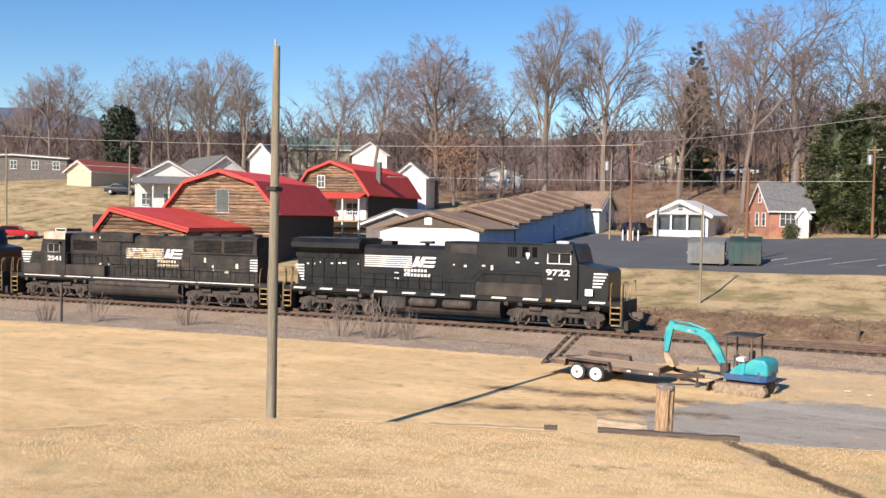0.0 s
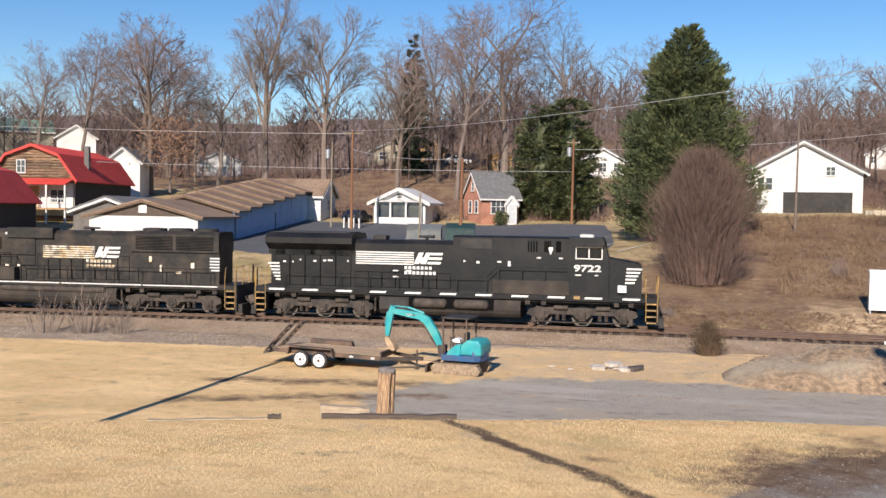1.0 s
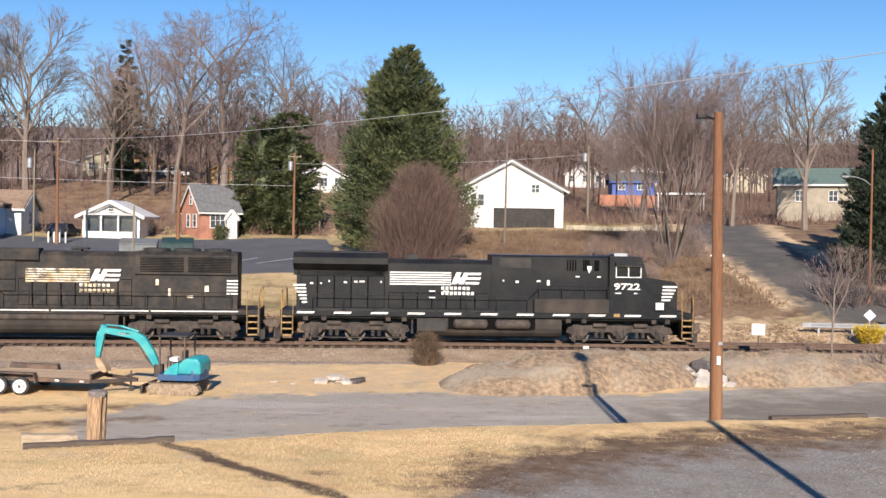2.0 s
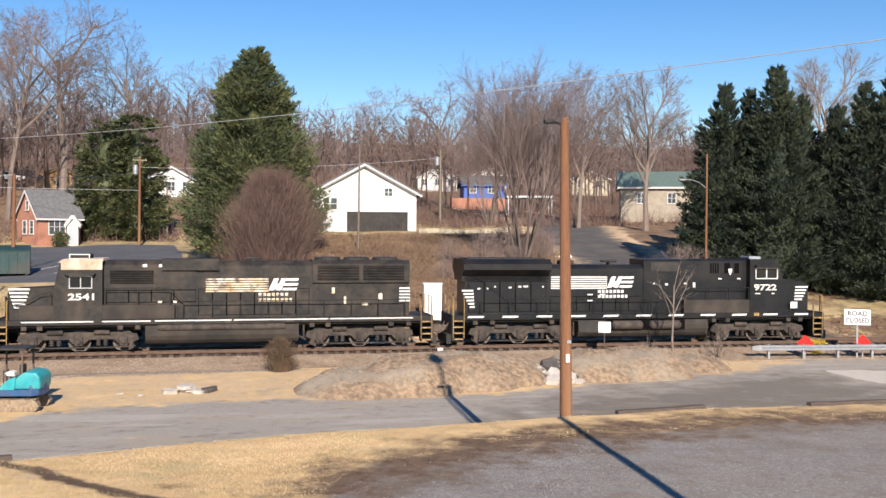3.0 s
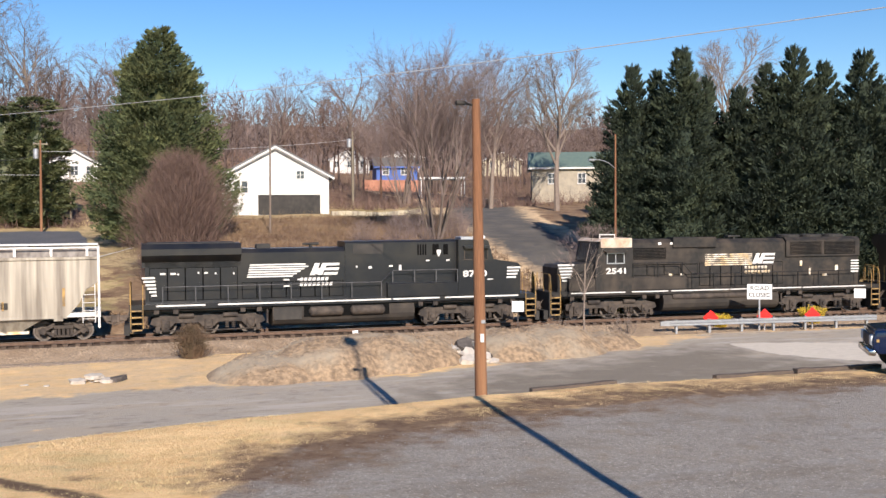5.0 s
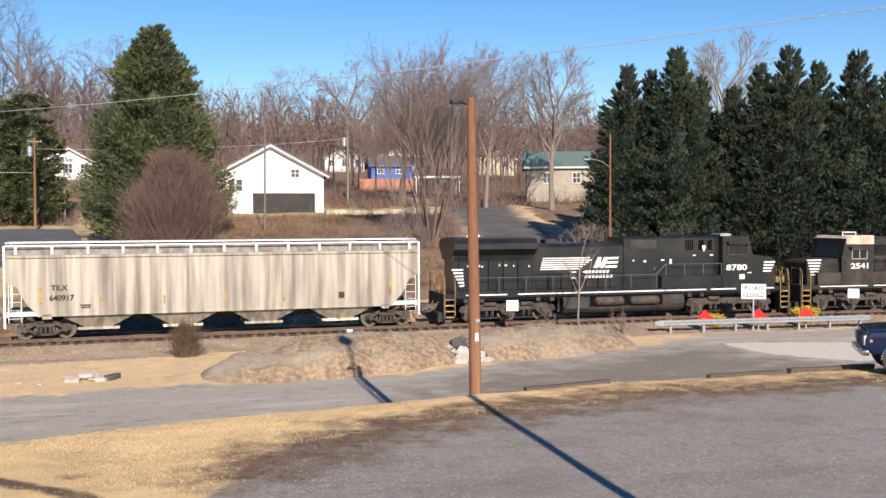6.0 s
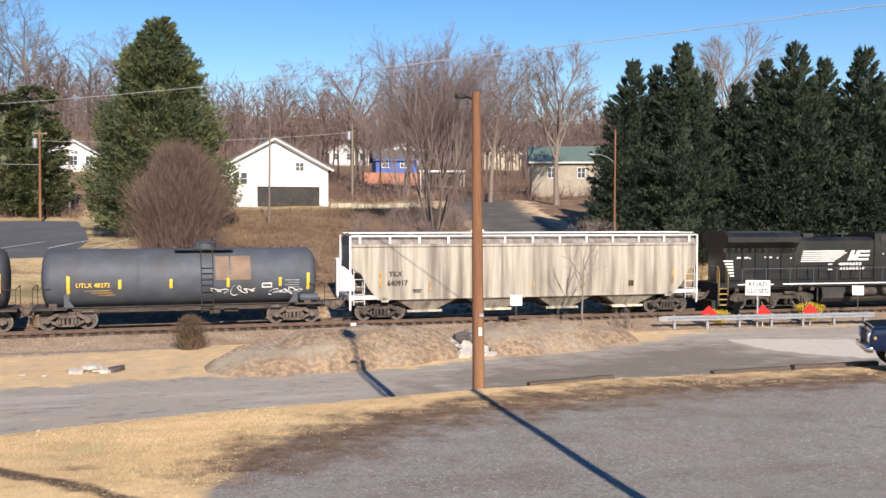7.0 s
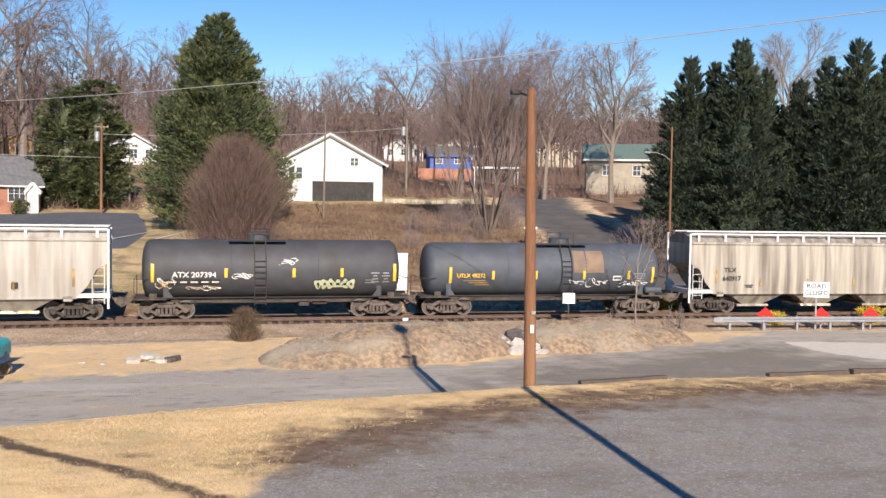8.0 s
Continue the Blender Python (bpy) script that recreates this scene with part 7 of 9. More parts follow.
part("tongue", Geo().prism([(2.9, -0.9), (4.35, -0.08), (4.35, 0.08), (2.9, 0.9), (2.9, 0.76), (4.2, 0.0), (2.9, -0.76)], "z", 0.5, 0.62), M_BLACKSTEEL, tl)
part("jack", Geo().tube((4.1, 0, 0.14), (4.1, 0, 0.9), 0.04).box(4.02, 4.18, -0.08, 0.08, 0.12, 0.15), M_BLACKSTEEL, tl)
part("front_rail", Geo().box(2.85, 2.92, -0.95, 0.95, 0.66, 0.82), M_BLACKSTEEL, tl)
dt = part("dovetail", Geo().prism([(-1.6, 0.66), (-2.15, 0.48), (-2.15, 0.38), (-1.6, 0.52)], "y", -0.98, 0.98), M_BLACKSTEEL, tl)
for y in (-0.7, 0.55):
    rp = part("loading_ramp", Geo().path([(-2.1, y - 0.2, 0.5), (-1.05, y - 0.2, 1.65)], 0.045).path([(-2.1, y + 0.2, 0.5), (-1.05, y + 0.2, 1.65)], 0.045), M_BLACKSTEEL, tl, "black ramp folded upright")
    for k in range(6):
        t = (k + 0.5) / 6
        part("ramp_rung", Geo().path([(-2.1 + 1.05 * t, y - 0.2, 0.5 + 1.15 * t), (-2.1 + 1.05 * t, y + 0.2, 0.5 + 1.15 * t)], 0.035), M_BLACKSTEEL, rp)
for x0, x1, y, h in ((-0.9, 0.9, 0.0, 0.12), (-0.2, 1.4, 0.2, 0.1)):
    tp = tagged(part("loose_timber", Geo().box(x0, x1, y - 0.07, y + 0.07, 0, h, 0.01), M_DECK), "loose sawn timber lying behind the excavator boom", "timber", "loose timbers behind the excavator")
    tp.matrix_basis = pose(-9.3, 39.4, ground_z(-9.3, 39.4), 0, 0, 12)

# stump and timbers on the edge of the bank
st = Geo()
n, lv = 36, 11
vs = []
for j in range(lv):
    z = -0.2 + 1.55 * j / (lv - 1)
    for i in range(n):
        a_ = 2 * math.pi * i / n
        r_ = (0.275 + 0.2 * max(0, 0.4 - z) + 0.03 * max(0, z - 1.0)) * (1 + 0.07 * math.sin(9 * a_ + 2 * z) + 0.04 * math.sin(17 * a_ - z) + 0.2 * noise.noise((math.cos(a_) * 2, math.sin(a_) * 2, z * 0.6)) + 0.14 * noise.noise((math.cos(a_) * 6, math.sin(a_) * 6, z * 1.1)))
        vs.append((r_ * math.cos(a_), r_ * math.sin(a_), z + (0.03 * math.sin(3 * a_) + 0.03 * math.sin(7 * a_) if j == lv - 1 else 0)))
st.add(vs, [(j * n + i, j * n + (i + 1) % n, (j + 1) * n + (i + 1) % n, (j + 1) * n + i) for j in range(lv - 1) for i in range(n)] + [tuple(range((lv - 1) * n, lv * n))])
stump = tagged(part("tree_stump", st, M_STUMP, smooth=True), "tall stripped tree stump at the edge of the bank", "stump")
part("weathered_top", Geo().lathe([(1.3, 0.02), (1.3, 0.27), (1.33, 0.3), (1.37, 0.31), (1.42, 0.26), (1.43, 0.12), (1.41, 0.02)], "z", 13, (0.02, 0, 0)), M_LOGGREY_TOP, stump, "grey weathered sawn top")
stump.matrix_basis = pose(-5.25, 19.5, ground_z(-5.25, 19.5) - 0.05, 0, 2, 0) @ Matrix.Diagonal((0.61, 0.61, 0.98, 1))


def timber(x0, y0, x1, y1, h, w_, material, label, name="landscape_timber"):
    ln, a_ = math.hypot(x1 - x0, y1 - y0), math.atan2(y1 - y0, x1 - x0)
    g = Geo()
    k, pts = 9, []
    for j in range(k + 1):
        t = j / k
        for dy, dz in ((-w_ / 2, 0), (w_ / 2, 0), (w_ / 2, h), (-w_ / 2, h)):
            pts.append((ln * t, dy + 0.02 * noise.noise((t * 9, dy * 5, x0)), dz + 0.025 * noise.noise((t * 7, dz * 9, y0)) + ground_z(x0 + (x1 - x0) * t, y0 + (y1 - y0) * t) - ground_z(x0, y0)))
    g.add(pts, [(4 * j + i, 4 * j + (i + 1) % 4, 4 * j + 4 + (i + 1) % 4, 4 * j + 4 + i) for j in range(k) for i in range(4)] + [(0, 1, 2, 3), (4 * k, 4 * k + 1, 4 * k + 2, 4 * k + 3)])
    o = tagged(part(name, g, material), label, "timber", "timbers along the bank")
    o.matrix_basis = pose(x0, y0, ground_z(x0, y0) - 0.02, 0, 0, math.degrees(a_))


timber(-6.35, 18.75, -3.7, 19.45, 0.13, 0.18, M_LOGGREY, "dark weathered timber lying on the bank edge")
timber(-6.43, 18.88, -5.5, 19.25, 0.38, 0.24, M_LOGPALE, "pale split log beside the stump")
timber(-9.6, 17.65, -7.1, 18.45, 0.04, 0.16, M_LOGPALE, "pale half-buried timber along the grass edge")
timber(-7.35, 18.35, -7.1, 18.45, 0.1, 0.16, M_LOGGREY, "short dark log end in the grass")
timber(4.0, 21.7, 5.6, 21.9, 0.06, 0.18, M_LOGGREY, "dark timber along the bank edge")
timber(9.35, 21.85, 11.7, 21.95, 0.13, 0.18, M_LOGGREY, "dark railway sleeper edging the lot")
timber(14.75, 22.2, 17.4, 22.5, 0.13, 0.18, M_LOGGREY, "dark railway sleeper edging the lot")
timber(17.6, 22.6, 20.6, 22.75, 0.18, 0.2, M_LOGGREY, "dark railway sleeper beside the truck")

# heaps of earth beside the road
MOUNDS = [(5.5, 39.7, 2.5, 2.7, 0.8), (7.9, 40.2, 2.6, 3.0, 1.28), (10.4, 40.9, 2.6, 3.0, 1.3), (12.4, 41.5, 2.0, 2.5, 1.05), (16.6, 42.0, 2.2, 2.8, 1.12),
          (19.2, 42.5, 2.6, 2.9, 1.15), (21.9, 43.2, 2.3, 2.1, 0.65)]


def mound_h(x, y):
    h = 0.0
    for cx, cy, rx, ry, hh in MOUNDS:
        d = math.hypot((x - cx) / rx, (y - cy) / ry)
        if d < 1:
            h = max(h, hh * (1 - d ** 3.0))
    if h <= 0:
        return 0.0
    return max(0.0, h + min(1, h * 3) * (0.16 * noise.noise((x * 0.9, y * 0.9, 1)) + 0.07 * noise.noise((x * 3.1, y * 3.1, 2))))


M_EARTH = mat("heaped_earth", (0.345, 0.245, 0.152), (0.17, 0.122, 0.08), 5, (0.3, 0.255, 0.19), 0.5, rough=1.0, bump=1.0, bscale=11)
xs, ys = np.arange(3.0, 24.6, 0.2), np.arange(36.5, 46.4, 0.2)
heaps = {}
high = {(i, j): mound_h(float(x), float(y)) for j, y in enumerate(ys) for i, x in enumerate(xs)}
for j in range(len(ys) - 1):
    for i in range(len(xs) - 1):
        q = [(i, j), (i + 1, j), (i + 1, j + 1), (i, j + 1)]
        if max(high[c] for c in q) > 0.01:
            own = min(range(len(MOUNDS)), key=lambda k: math.hypot((xs[i] - MOUNDS[k][0]) / MOUNDS[k][2], (ys[j] - MOUNDS[k][1]) / MOUNDS[k][3]))
            hp = heaps.setdefault(own, (Geo(), {}))
            for c in q:
                if c not in hp[1]:
                    x, y = float(xs[c[0]]), float(ys[c[1]])
                    hp[1][c] = len(hp[0].v)
                    hp[0].v.append((x, y, ground_z(x, y) + (high[c] if high[c] > 0.01 else -0.06)))
            hp[0].f.append(tuple(hp[1][c] for c in q))
            hp[0].m.append(0)
for own in sorted(heaps):
    tagged(part("earth_mound", heaps[own][0], M_EARTH, smooth=True), "low mound of tan and grey earth beside the road", "earth mound", "earth mounds beside the road")


def chunk(seed, s, material, flat=0.35):
    r = random.Random(seed)
    g = Geo()
    n = 7
    vs = []
    for z in (0, s * flat):
        for i in range(n):
            a_ = 2 * math.pi * i / n
            q = s * r.uniform(0.6, 1.0)
            vs.append((q * math.cos(a_), q * 0.7 * math.sin(a_), z + r.uniform(-0.1, 0.1) * s * flat))
    g.add(vs, [(i, (i + 1) % n, n + (i + 1) % n, n + i) for i in range(n)] + [tuple(range(n))[::-1], tuple(range(n, 2 * n))])
    return g.mesh("rubble", material)


CH = [chunk(k, 0.42, M_CONCRETE) for k in range(3)] + [chunk(9, 0.5, M_TAR)]
rr = random.Random(3)


def rubble(x, y, m_, mesh, lab):
    o = tagged(part("rubble_chunk", mesh, M_CONCRETE), lab, "rubble", "broken concrete")
    o.matrix_basis = m_


for dx, dy, dz, tilt, k in ((-0.6, 0, 0, 5, 0), (0.1, 0.1, 0.02, -8, 1), (0.5, -0.1, 0, 12, 2), (0.0, 0, 0.16, 4, 0), (0.9, 0.1, 0, -5, 3), (-1.7, -0.3, -0.02, 0, 1), (-2.5, 0.2, -0.02, 8, 2)):
    x, y = -1.2 + dx, 40.1 + dy
    s = 0.45 if dx < -1.2 else 1.0
    rubble(x, y, pose(x, y, ground_z(x, y) + dz, tilt, tilt * 0.6, dx * 70) @ Matrix.Scale(s, 4), CH[k], "pale broken concrete chunk on the grass")
for dx, dy, dz, rx, ry, rz, s, k in ((0, 0, 0.2, 38, 10, 20, 1.5, 0), (0.6, -0.3, 0.15, 30, -8, 40, 1.2, 1), (-0.8, 0.1, 0.1, 25, 18, 0, 1.9, 3), (0.2, 0.6, 0.5, 35, 5, -15, 1.5, 3),
                                     (1.2, 0.2, 0.1, 24, -15, 70, 1.3, 3), (-0.2, -0.5, 0.05, 22, 4, 10, 1.5, 2), (-0.5, 0.4, 0.45, 30, 12, 55, 1.1, 1), (0.5, 0.35, 0.55, 20, -14, 100, 1.0, 0),
                                     (-1.0, 0.6, 0.4, 28, 20, 30, 1.4, 3), (0.1, -0.75, -0.02, 14, 3, 80, 1.0, 0), (0.95, -0.5, 0.0, 18, -6, 15, 0.8, 2)):
    x, y = 14.3 + dx, 40.25 + dy
    rubble(x, y, pose(x, y, ground_z(x, y) + dz, rx, ry, rz) @ Matrix.Scale(s, 4), CH[k], "tilted slab of broken concrete by the road" if k < 3 else "dark slab of broken tarmac by the road")

# guard rail, closed-road signs
def guard_rail(x0, y0, x1, y1, z, label):
    gr = tagged(new("guard_rail"), label, "guard rail", "guard rails at the closed crossing")
    ln, an = math.hypot(x1 - x0, y1 - y0), math.atan2(y1 - y0, x1 - x0)
    gr.matrix_basis = pose(x0, y0, z, 0, 0, math.degrees(an))
    wprof = [(-0.09, 0.42), (-0.02, 0.46), (-0.02, 0.52), (-0.09, 0.57), (-0.02, 0.62), (-0.02, 0.68), (-0.09, 0.72), (-0.105, 0.72), (-0.035, 0.675), (-0.035, 0.625), (-0.105, 0.575),
             (-0.105, 0.565), (-0.035, 0.515), (-0.035, 0.465), (-0.105, 0.42)]
    part("rail_beam", Geo().prism(wprof, "x", 0, ln), M_STEELGREY, gr, "corrugated steel beam")
    part("rail_end", Geo().prism([(-0.5, 0.45), (0, 0.42), (0, 0.72), (-0.5, 0.66)], "y", -0.12, -0.02), M_STEELGREY, gr)
    for k in range(int((ln - 0.4) / 1.92) + 1):
        part("rail_post", Geo().box(0.4 + k * 1.92, 0.52 + k * 1.92, -0.02, 0.14, -0.4, 0.74), M_STEELGREY, gr)


guard_rail(27.7, 46.0, 40.2, 44.65, LOW, "galvanised steel guard rail across the closed road")
guard_rail(26.2, 55.8, 34.5, 54.4, ground_z(29.5, 55.2), "galvanised steel guard rail beyond the track")


def diamond(x, y, z, s, material, label):
    o = tagged(part("hazard_marker", Geo().prism([(0, -s), (s, 0), (0, s), (-s, 0)], "y", 0, 0.02), material), label, "road sign", "red hazard markers")
    o.matrix_basis = pose(x, y, z, 0, 0, -28)
    part("marker_post", Geo().box(-0.03, 0.03, 0.02, 0.06, -z + LOW, 0), M_STEELGREY, o)


for x in (30.25, 33.45, 36.35):
    diamond(x, 46.2 - (x - 27.4) * 0.108, 0.16, 0.43, M_SIGNRED, "red diamond hazard marker behind the guard rail")
sg = tagged(new("road_closed_sign"), "white road closed sign on a steel post", "road sign")
sg.matrix_basis = pose(33.15, 45.6, LOW, 0, 0, -30)
part("sign_post", Geo().box(-0.04, 0.04, 0.02, 0.08, -0.2, 2.5), M_STEELGREY, sg)
pn = part("sign_panel", Geo().box(-0.65, 0.65, -0.01, 0.015, 1.72, 2.55), M_SIGNWHITE, sg, "white reflective panel")
lettering("sign_text", "ROAD", 0.34, M_SIGNBLACK, pn, pose(0, -0.016, 2.32, 90, 0, 0), "black capitals", wide=1.05, bold=0.006)
lettering("sign_text", "CLOSED", 0.34, M_SIGNBLACK, pn, pose(0, -0.016, 1.95, 90, 0, 0), "black capitals", wide=0.92, bold=0.006)
ws = tagged(new("track_sign"), "small white square sign on a dark post", "sign")
ws.matrix_basis = pose(19.4, 47.0, ground_z(19.4, 47.0), 0, 0, -22)
part("sign_post", Geo().box(-0.03, 0.03, 0.01, 0.05, -0.2, 1.95), M_BLACKSTEEL, ws)
part("sign_panel", Geo().box(-0.31, 0.31, -0.01, 0.01, 1.5, 2.05), M_SIGNWHITE, ws)
ws2 = copy_thing(ws, pose(40.5, 46.3, LOW, 0, 0, -36))
ds = tagged(new("warning_sign"), "back of a pale diamond sign by the hill road", "sign")
ds.matrix_basis = pose(25.9, 70.6, ground_z(25.9, 70.6), 0, 0, -20)
part("sign_post", Geo().box(-0.03, 0.03, 0.01, 0.06, -0.2, 1.9), M_STEELGREY, ds)
part("sign_panel", Geo().prism([(0, 0.95), (0.52, 1.47), (0, 1.99), (-0.52, 1.47)], "y", -0.01, 0.01), M_SIGNWHITE, ds)
far_sign = tagged(new("road_sign_back"), "pale backs of a road sign and a diamond on one post", "sign")
far_sign.matrix_basis = pose(31.6, 53.4, -0.3, 0, 0, -30)
part("sign_post", Geo().box(-0.04, 0.04, 0.02, 0.08, -0.4, 2.95), M_STEELGREY, far_sign)
part("sign_panel", Geo().box(-0.65, 0.65, -0.01, 0.015, 2.17, 3.03), M_SIGNWHITE, far_sign)
part("diamond_panel", Geo().prism([(0, 1.15), (0.34, 1.49), (0, 1.83), (-0.34, 1.49)], "y", -0.01, 0.01), M_SIGNWHITE, far_sign)
far_mark = tagged(new("warning_sign"), "back of a small pale diamond sign above a yellow bush", "sign")
far_mark.matrix_basis = pose(29.5, 55.2, -0.2, 0, 0, -28)
part("sign_post", Geo().box(-0.03, 0.03, 0.01, 0.06, -0.4, 1.3), M_STEELGREY, far_mark)
part("sign_panel", Geo().prism([(0, 0.98), (0.34, 1.32), (0, 1.66), (-0.34, 1.32)], "y", -0.01, 0.01), M_SIGNWHITE, far_mark)
bx = tagged(new("signal_cabinet"), "white steel signal cabinet on short legs", "cabinet")
bx.matrix_basis = pose(13.0, 59.1, ground_z(13.0, 59.1), 0, 0, -8)
part("cabinet_body", Geo().box(-0.56, 0.56, -0.42, 0.42, 0.2, 2.4, 0.03), M_SIGNWHITE, bx)
part("cabinet_roof", Geo().box(-0.6, 0.6, -0.46, 0.46, 2.4, 2.46), M_SIGNWHITE, bx)
part("cabinet_door", Geo().box(-0.48, 0.48, -0.44, -0.42, 0.35, 2.3), M_SIGNWHITE, bx)
for x in (-0.48, 0.48):
    part("leg", Geo().box(x - 0.04, x + 0.04, -0.38, 0.38, -0.2, 0.2), M_STEELGREY, bx)
fp = tagged(part("marker_post", Geo().box(-0.07, 0.07, -0.07, 0.07, -0.2, 1.1, 0.01), M_LOGGREY), "short wooden marker post by the track", "post")
fp.matrix_basis = pose(-4.6, 54.6, ground_z(-4.6, 54.6), 0, 3, 0)
lp = tagged(part("marker_post", Geo().box(-0.06, 0.06, -0.06, 0.06, -0.2, 2.2, 0.01), M_BLACKSTEEL), "thin dark post beside the ballast", "post")
lp.matrix_basis = pose(-46.4, 40.0, ground_z(-46.4, 40.0))
wp = tagged(part("mileage_board", Geo().box(-0.14, 0.14, -0.02, 0.02, 0.05, 0.3), M_SIGNWHITE), "small white board at the end of the ties", "board")
wp.matrix_basis = pose(*track_at(11.1, -1.75, -0.3), 0, 0, 0)
bs = tagged(new("field_board"), "dark backed board standing in the field", "board")
bs.matrix_basis = site(-60.0, 55.5, 40)
part("board_panel", Geo().box(-0.6, 0.6, -0.03, 0.03, 4.2, 5.2), M_GRIMEBLACK, bs)
for x in (-0.5, 0.5):
    part("board_leg", Geo().box(x - 0.04, x + 0.04, -0.03, 0.03, -0.3, 4.2), M_BLACKSTEEL, bs)


# pickup truck at the end of the lot
tk = tagged(new("pickup_truck"), "dark blue pickup truck parked beside the lot", "truck")
tk.matrix_basis = pose(22.0, 21.1, ground_z(20.0, 21.5) + 0.02, 0, 0, 147)
body = [(-2.7, 0.55), (2.35, 0.55), (2.5, 0.72), (2.5, 0.95), (2.42, 1.18), (1.05, 1.28), (0.45, 1.82), (-0.75, 1.86), (-0.85, 1.3), (-2.75, 1.28), (-2.75, 0.65)]
soften(part("body", Geo().prism(body, "y", -0.95, 0.95), M_TRUCKBLUE, tk), 0.07, 3)
part("hood", Geo().prism([(1.1, 1.27), (2.4, 1.17), (2.38, 1.22), (1.1, 1.33)], "y", -0.8, 0.8), M_TRUCKBLUE, tk)
soften(part("front_bumper", Geo().box(2.4, 2.6, -0.95, 0.95, 0.5, 0.68), M_CHROME, tk, "chrome bumper"), 0.05)
part("grille", Geo().box(2.49, 2.53, -0.5, 0.5, 0.75, 1.05), M_BLACKSTEEL, tk)
for s in (-1, 1):
    part("headlight", Geo().box(2.44, 2.53, *sorted((s * 0.55, s * 0.88)), 0.78, 1.05, 0.02), M_SIGNWHITE, tk, "clear square headlight")
    part("side_marker", Geo().box(2.33, 2.4, *sorted((s * 0.95, s * 0.955)), 0.88, 0.96), M_YELLOW, tk, "amber side marker")
    part("side_glass", Geo().prism([(0.95, 1.3), (0.44, 1.76), (-0.65, 1.78), (-0.7, 1.32)], "y", *sorted((s * 0.95, s * 0.96))), M_GLASSDARK, tk)
    for x in (-1.75, 1.62):
        part("wheel_well", Geo().lathe([(s * 0.7, 0.45), (s * 0.955, 0.45)], "y", 24, (x, 0, 0.42)), M_RUBBER, tk)
        part("wheel_arch", Geo().path([(x + 0.475 * math.cos(radians(q)), s * 0.96, 0.42 + 0.475 * math.sin(radians(q))) for q in range(0, 181, 15)], 0.025), M_CHROME, tk, "chrome wheel arch")
        w_ = part("truck_wheel", Geo().lathe([(s * 0.7, 0.25), (s * 0.72, 0.36), (s * 0.76, 0.395), (s * 0.94, 0.395), (s * 0.985, 0.35), (s * 0.985, 0.24)], "y", 28, (x, 0, 0.395)), M_RUBBER, tk, "black off-road tyre", smooth=True)
        part("rim", Geo().lathe([(s * 0.98, 0.25), (s * 1.0, 0.235), (s * 0.99, 0.17), (s * 1.005, 0.08)], "y", 20, (x, 0, 0.395)), M_STEELGREY, w_, smooth=True)
part("windscreen", Geo().add([(1.06, -0.8, 1.3), (1.06, 0.8, 1.3), (0.47, 0.72, 1.81), (0.47, -0.72, 1.81)], [(0, 1, 2, 3)]), M_GLASSDARK, tk)


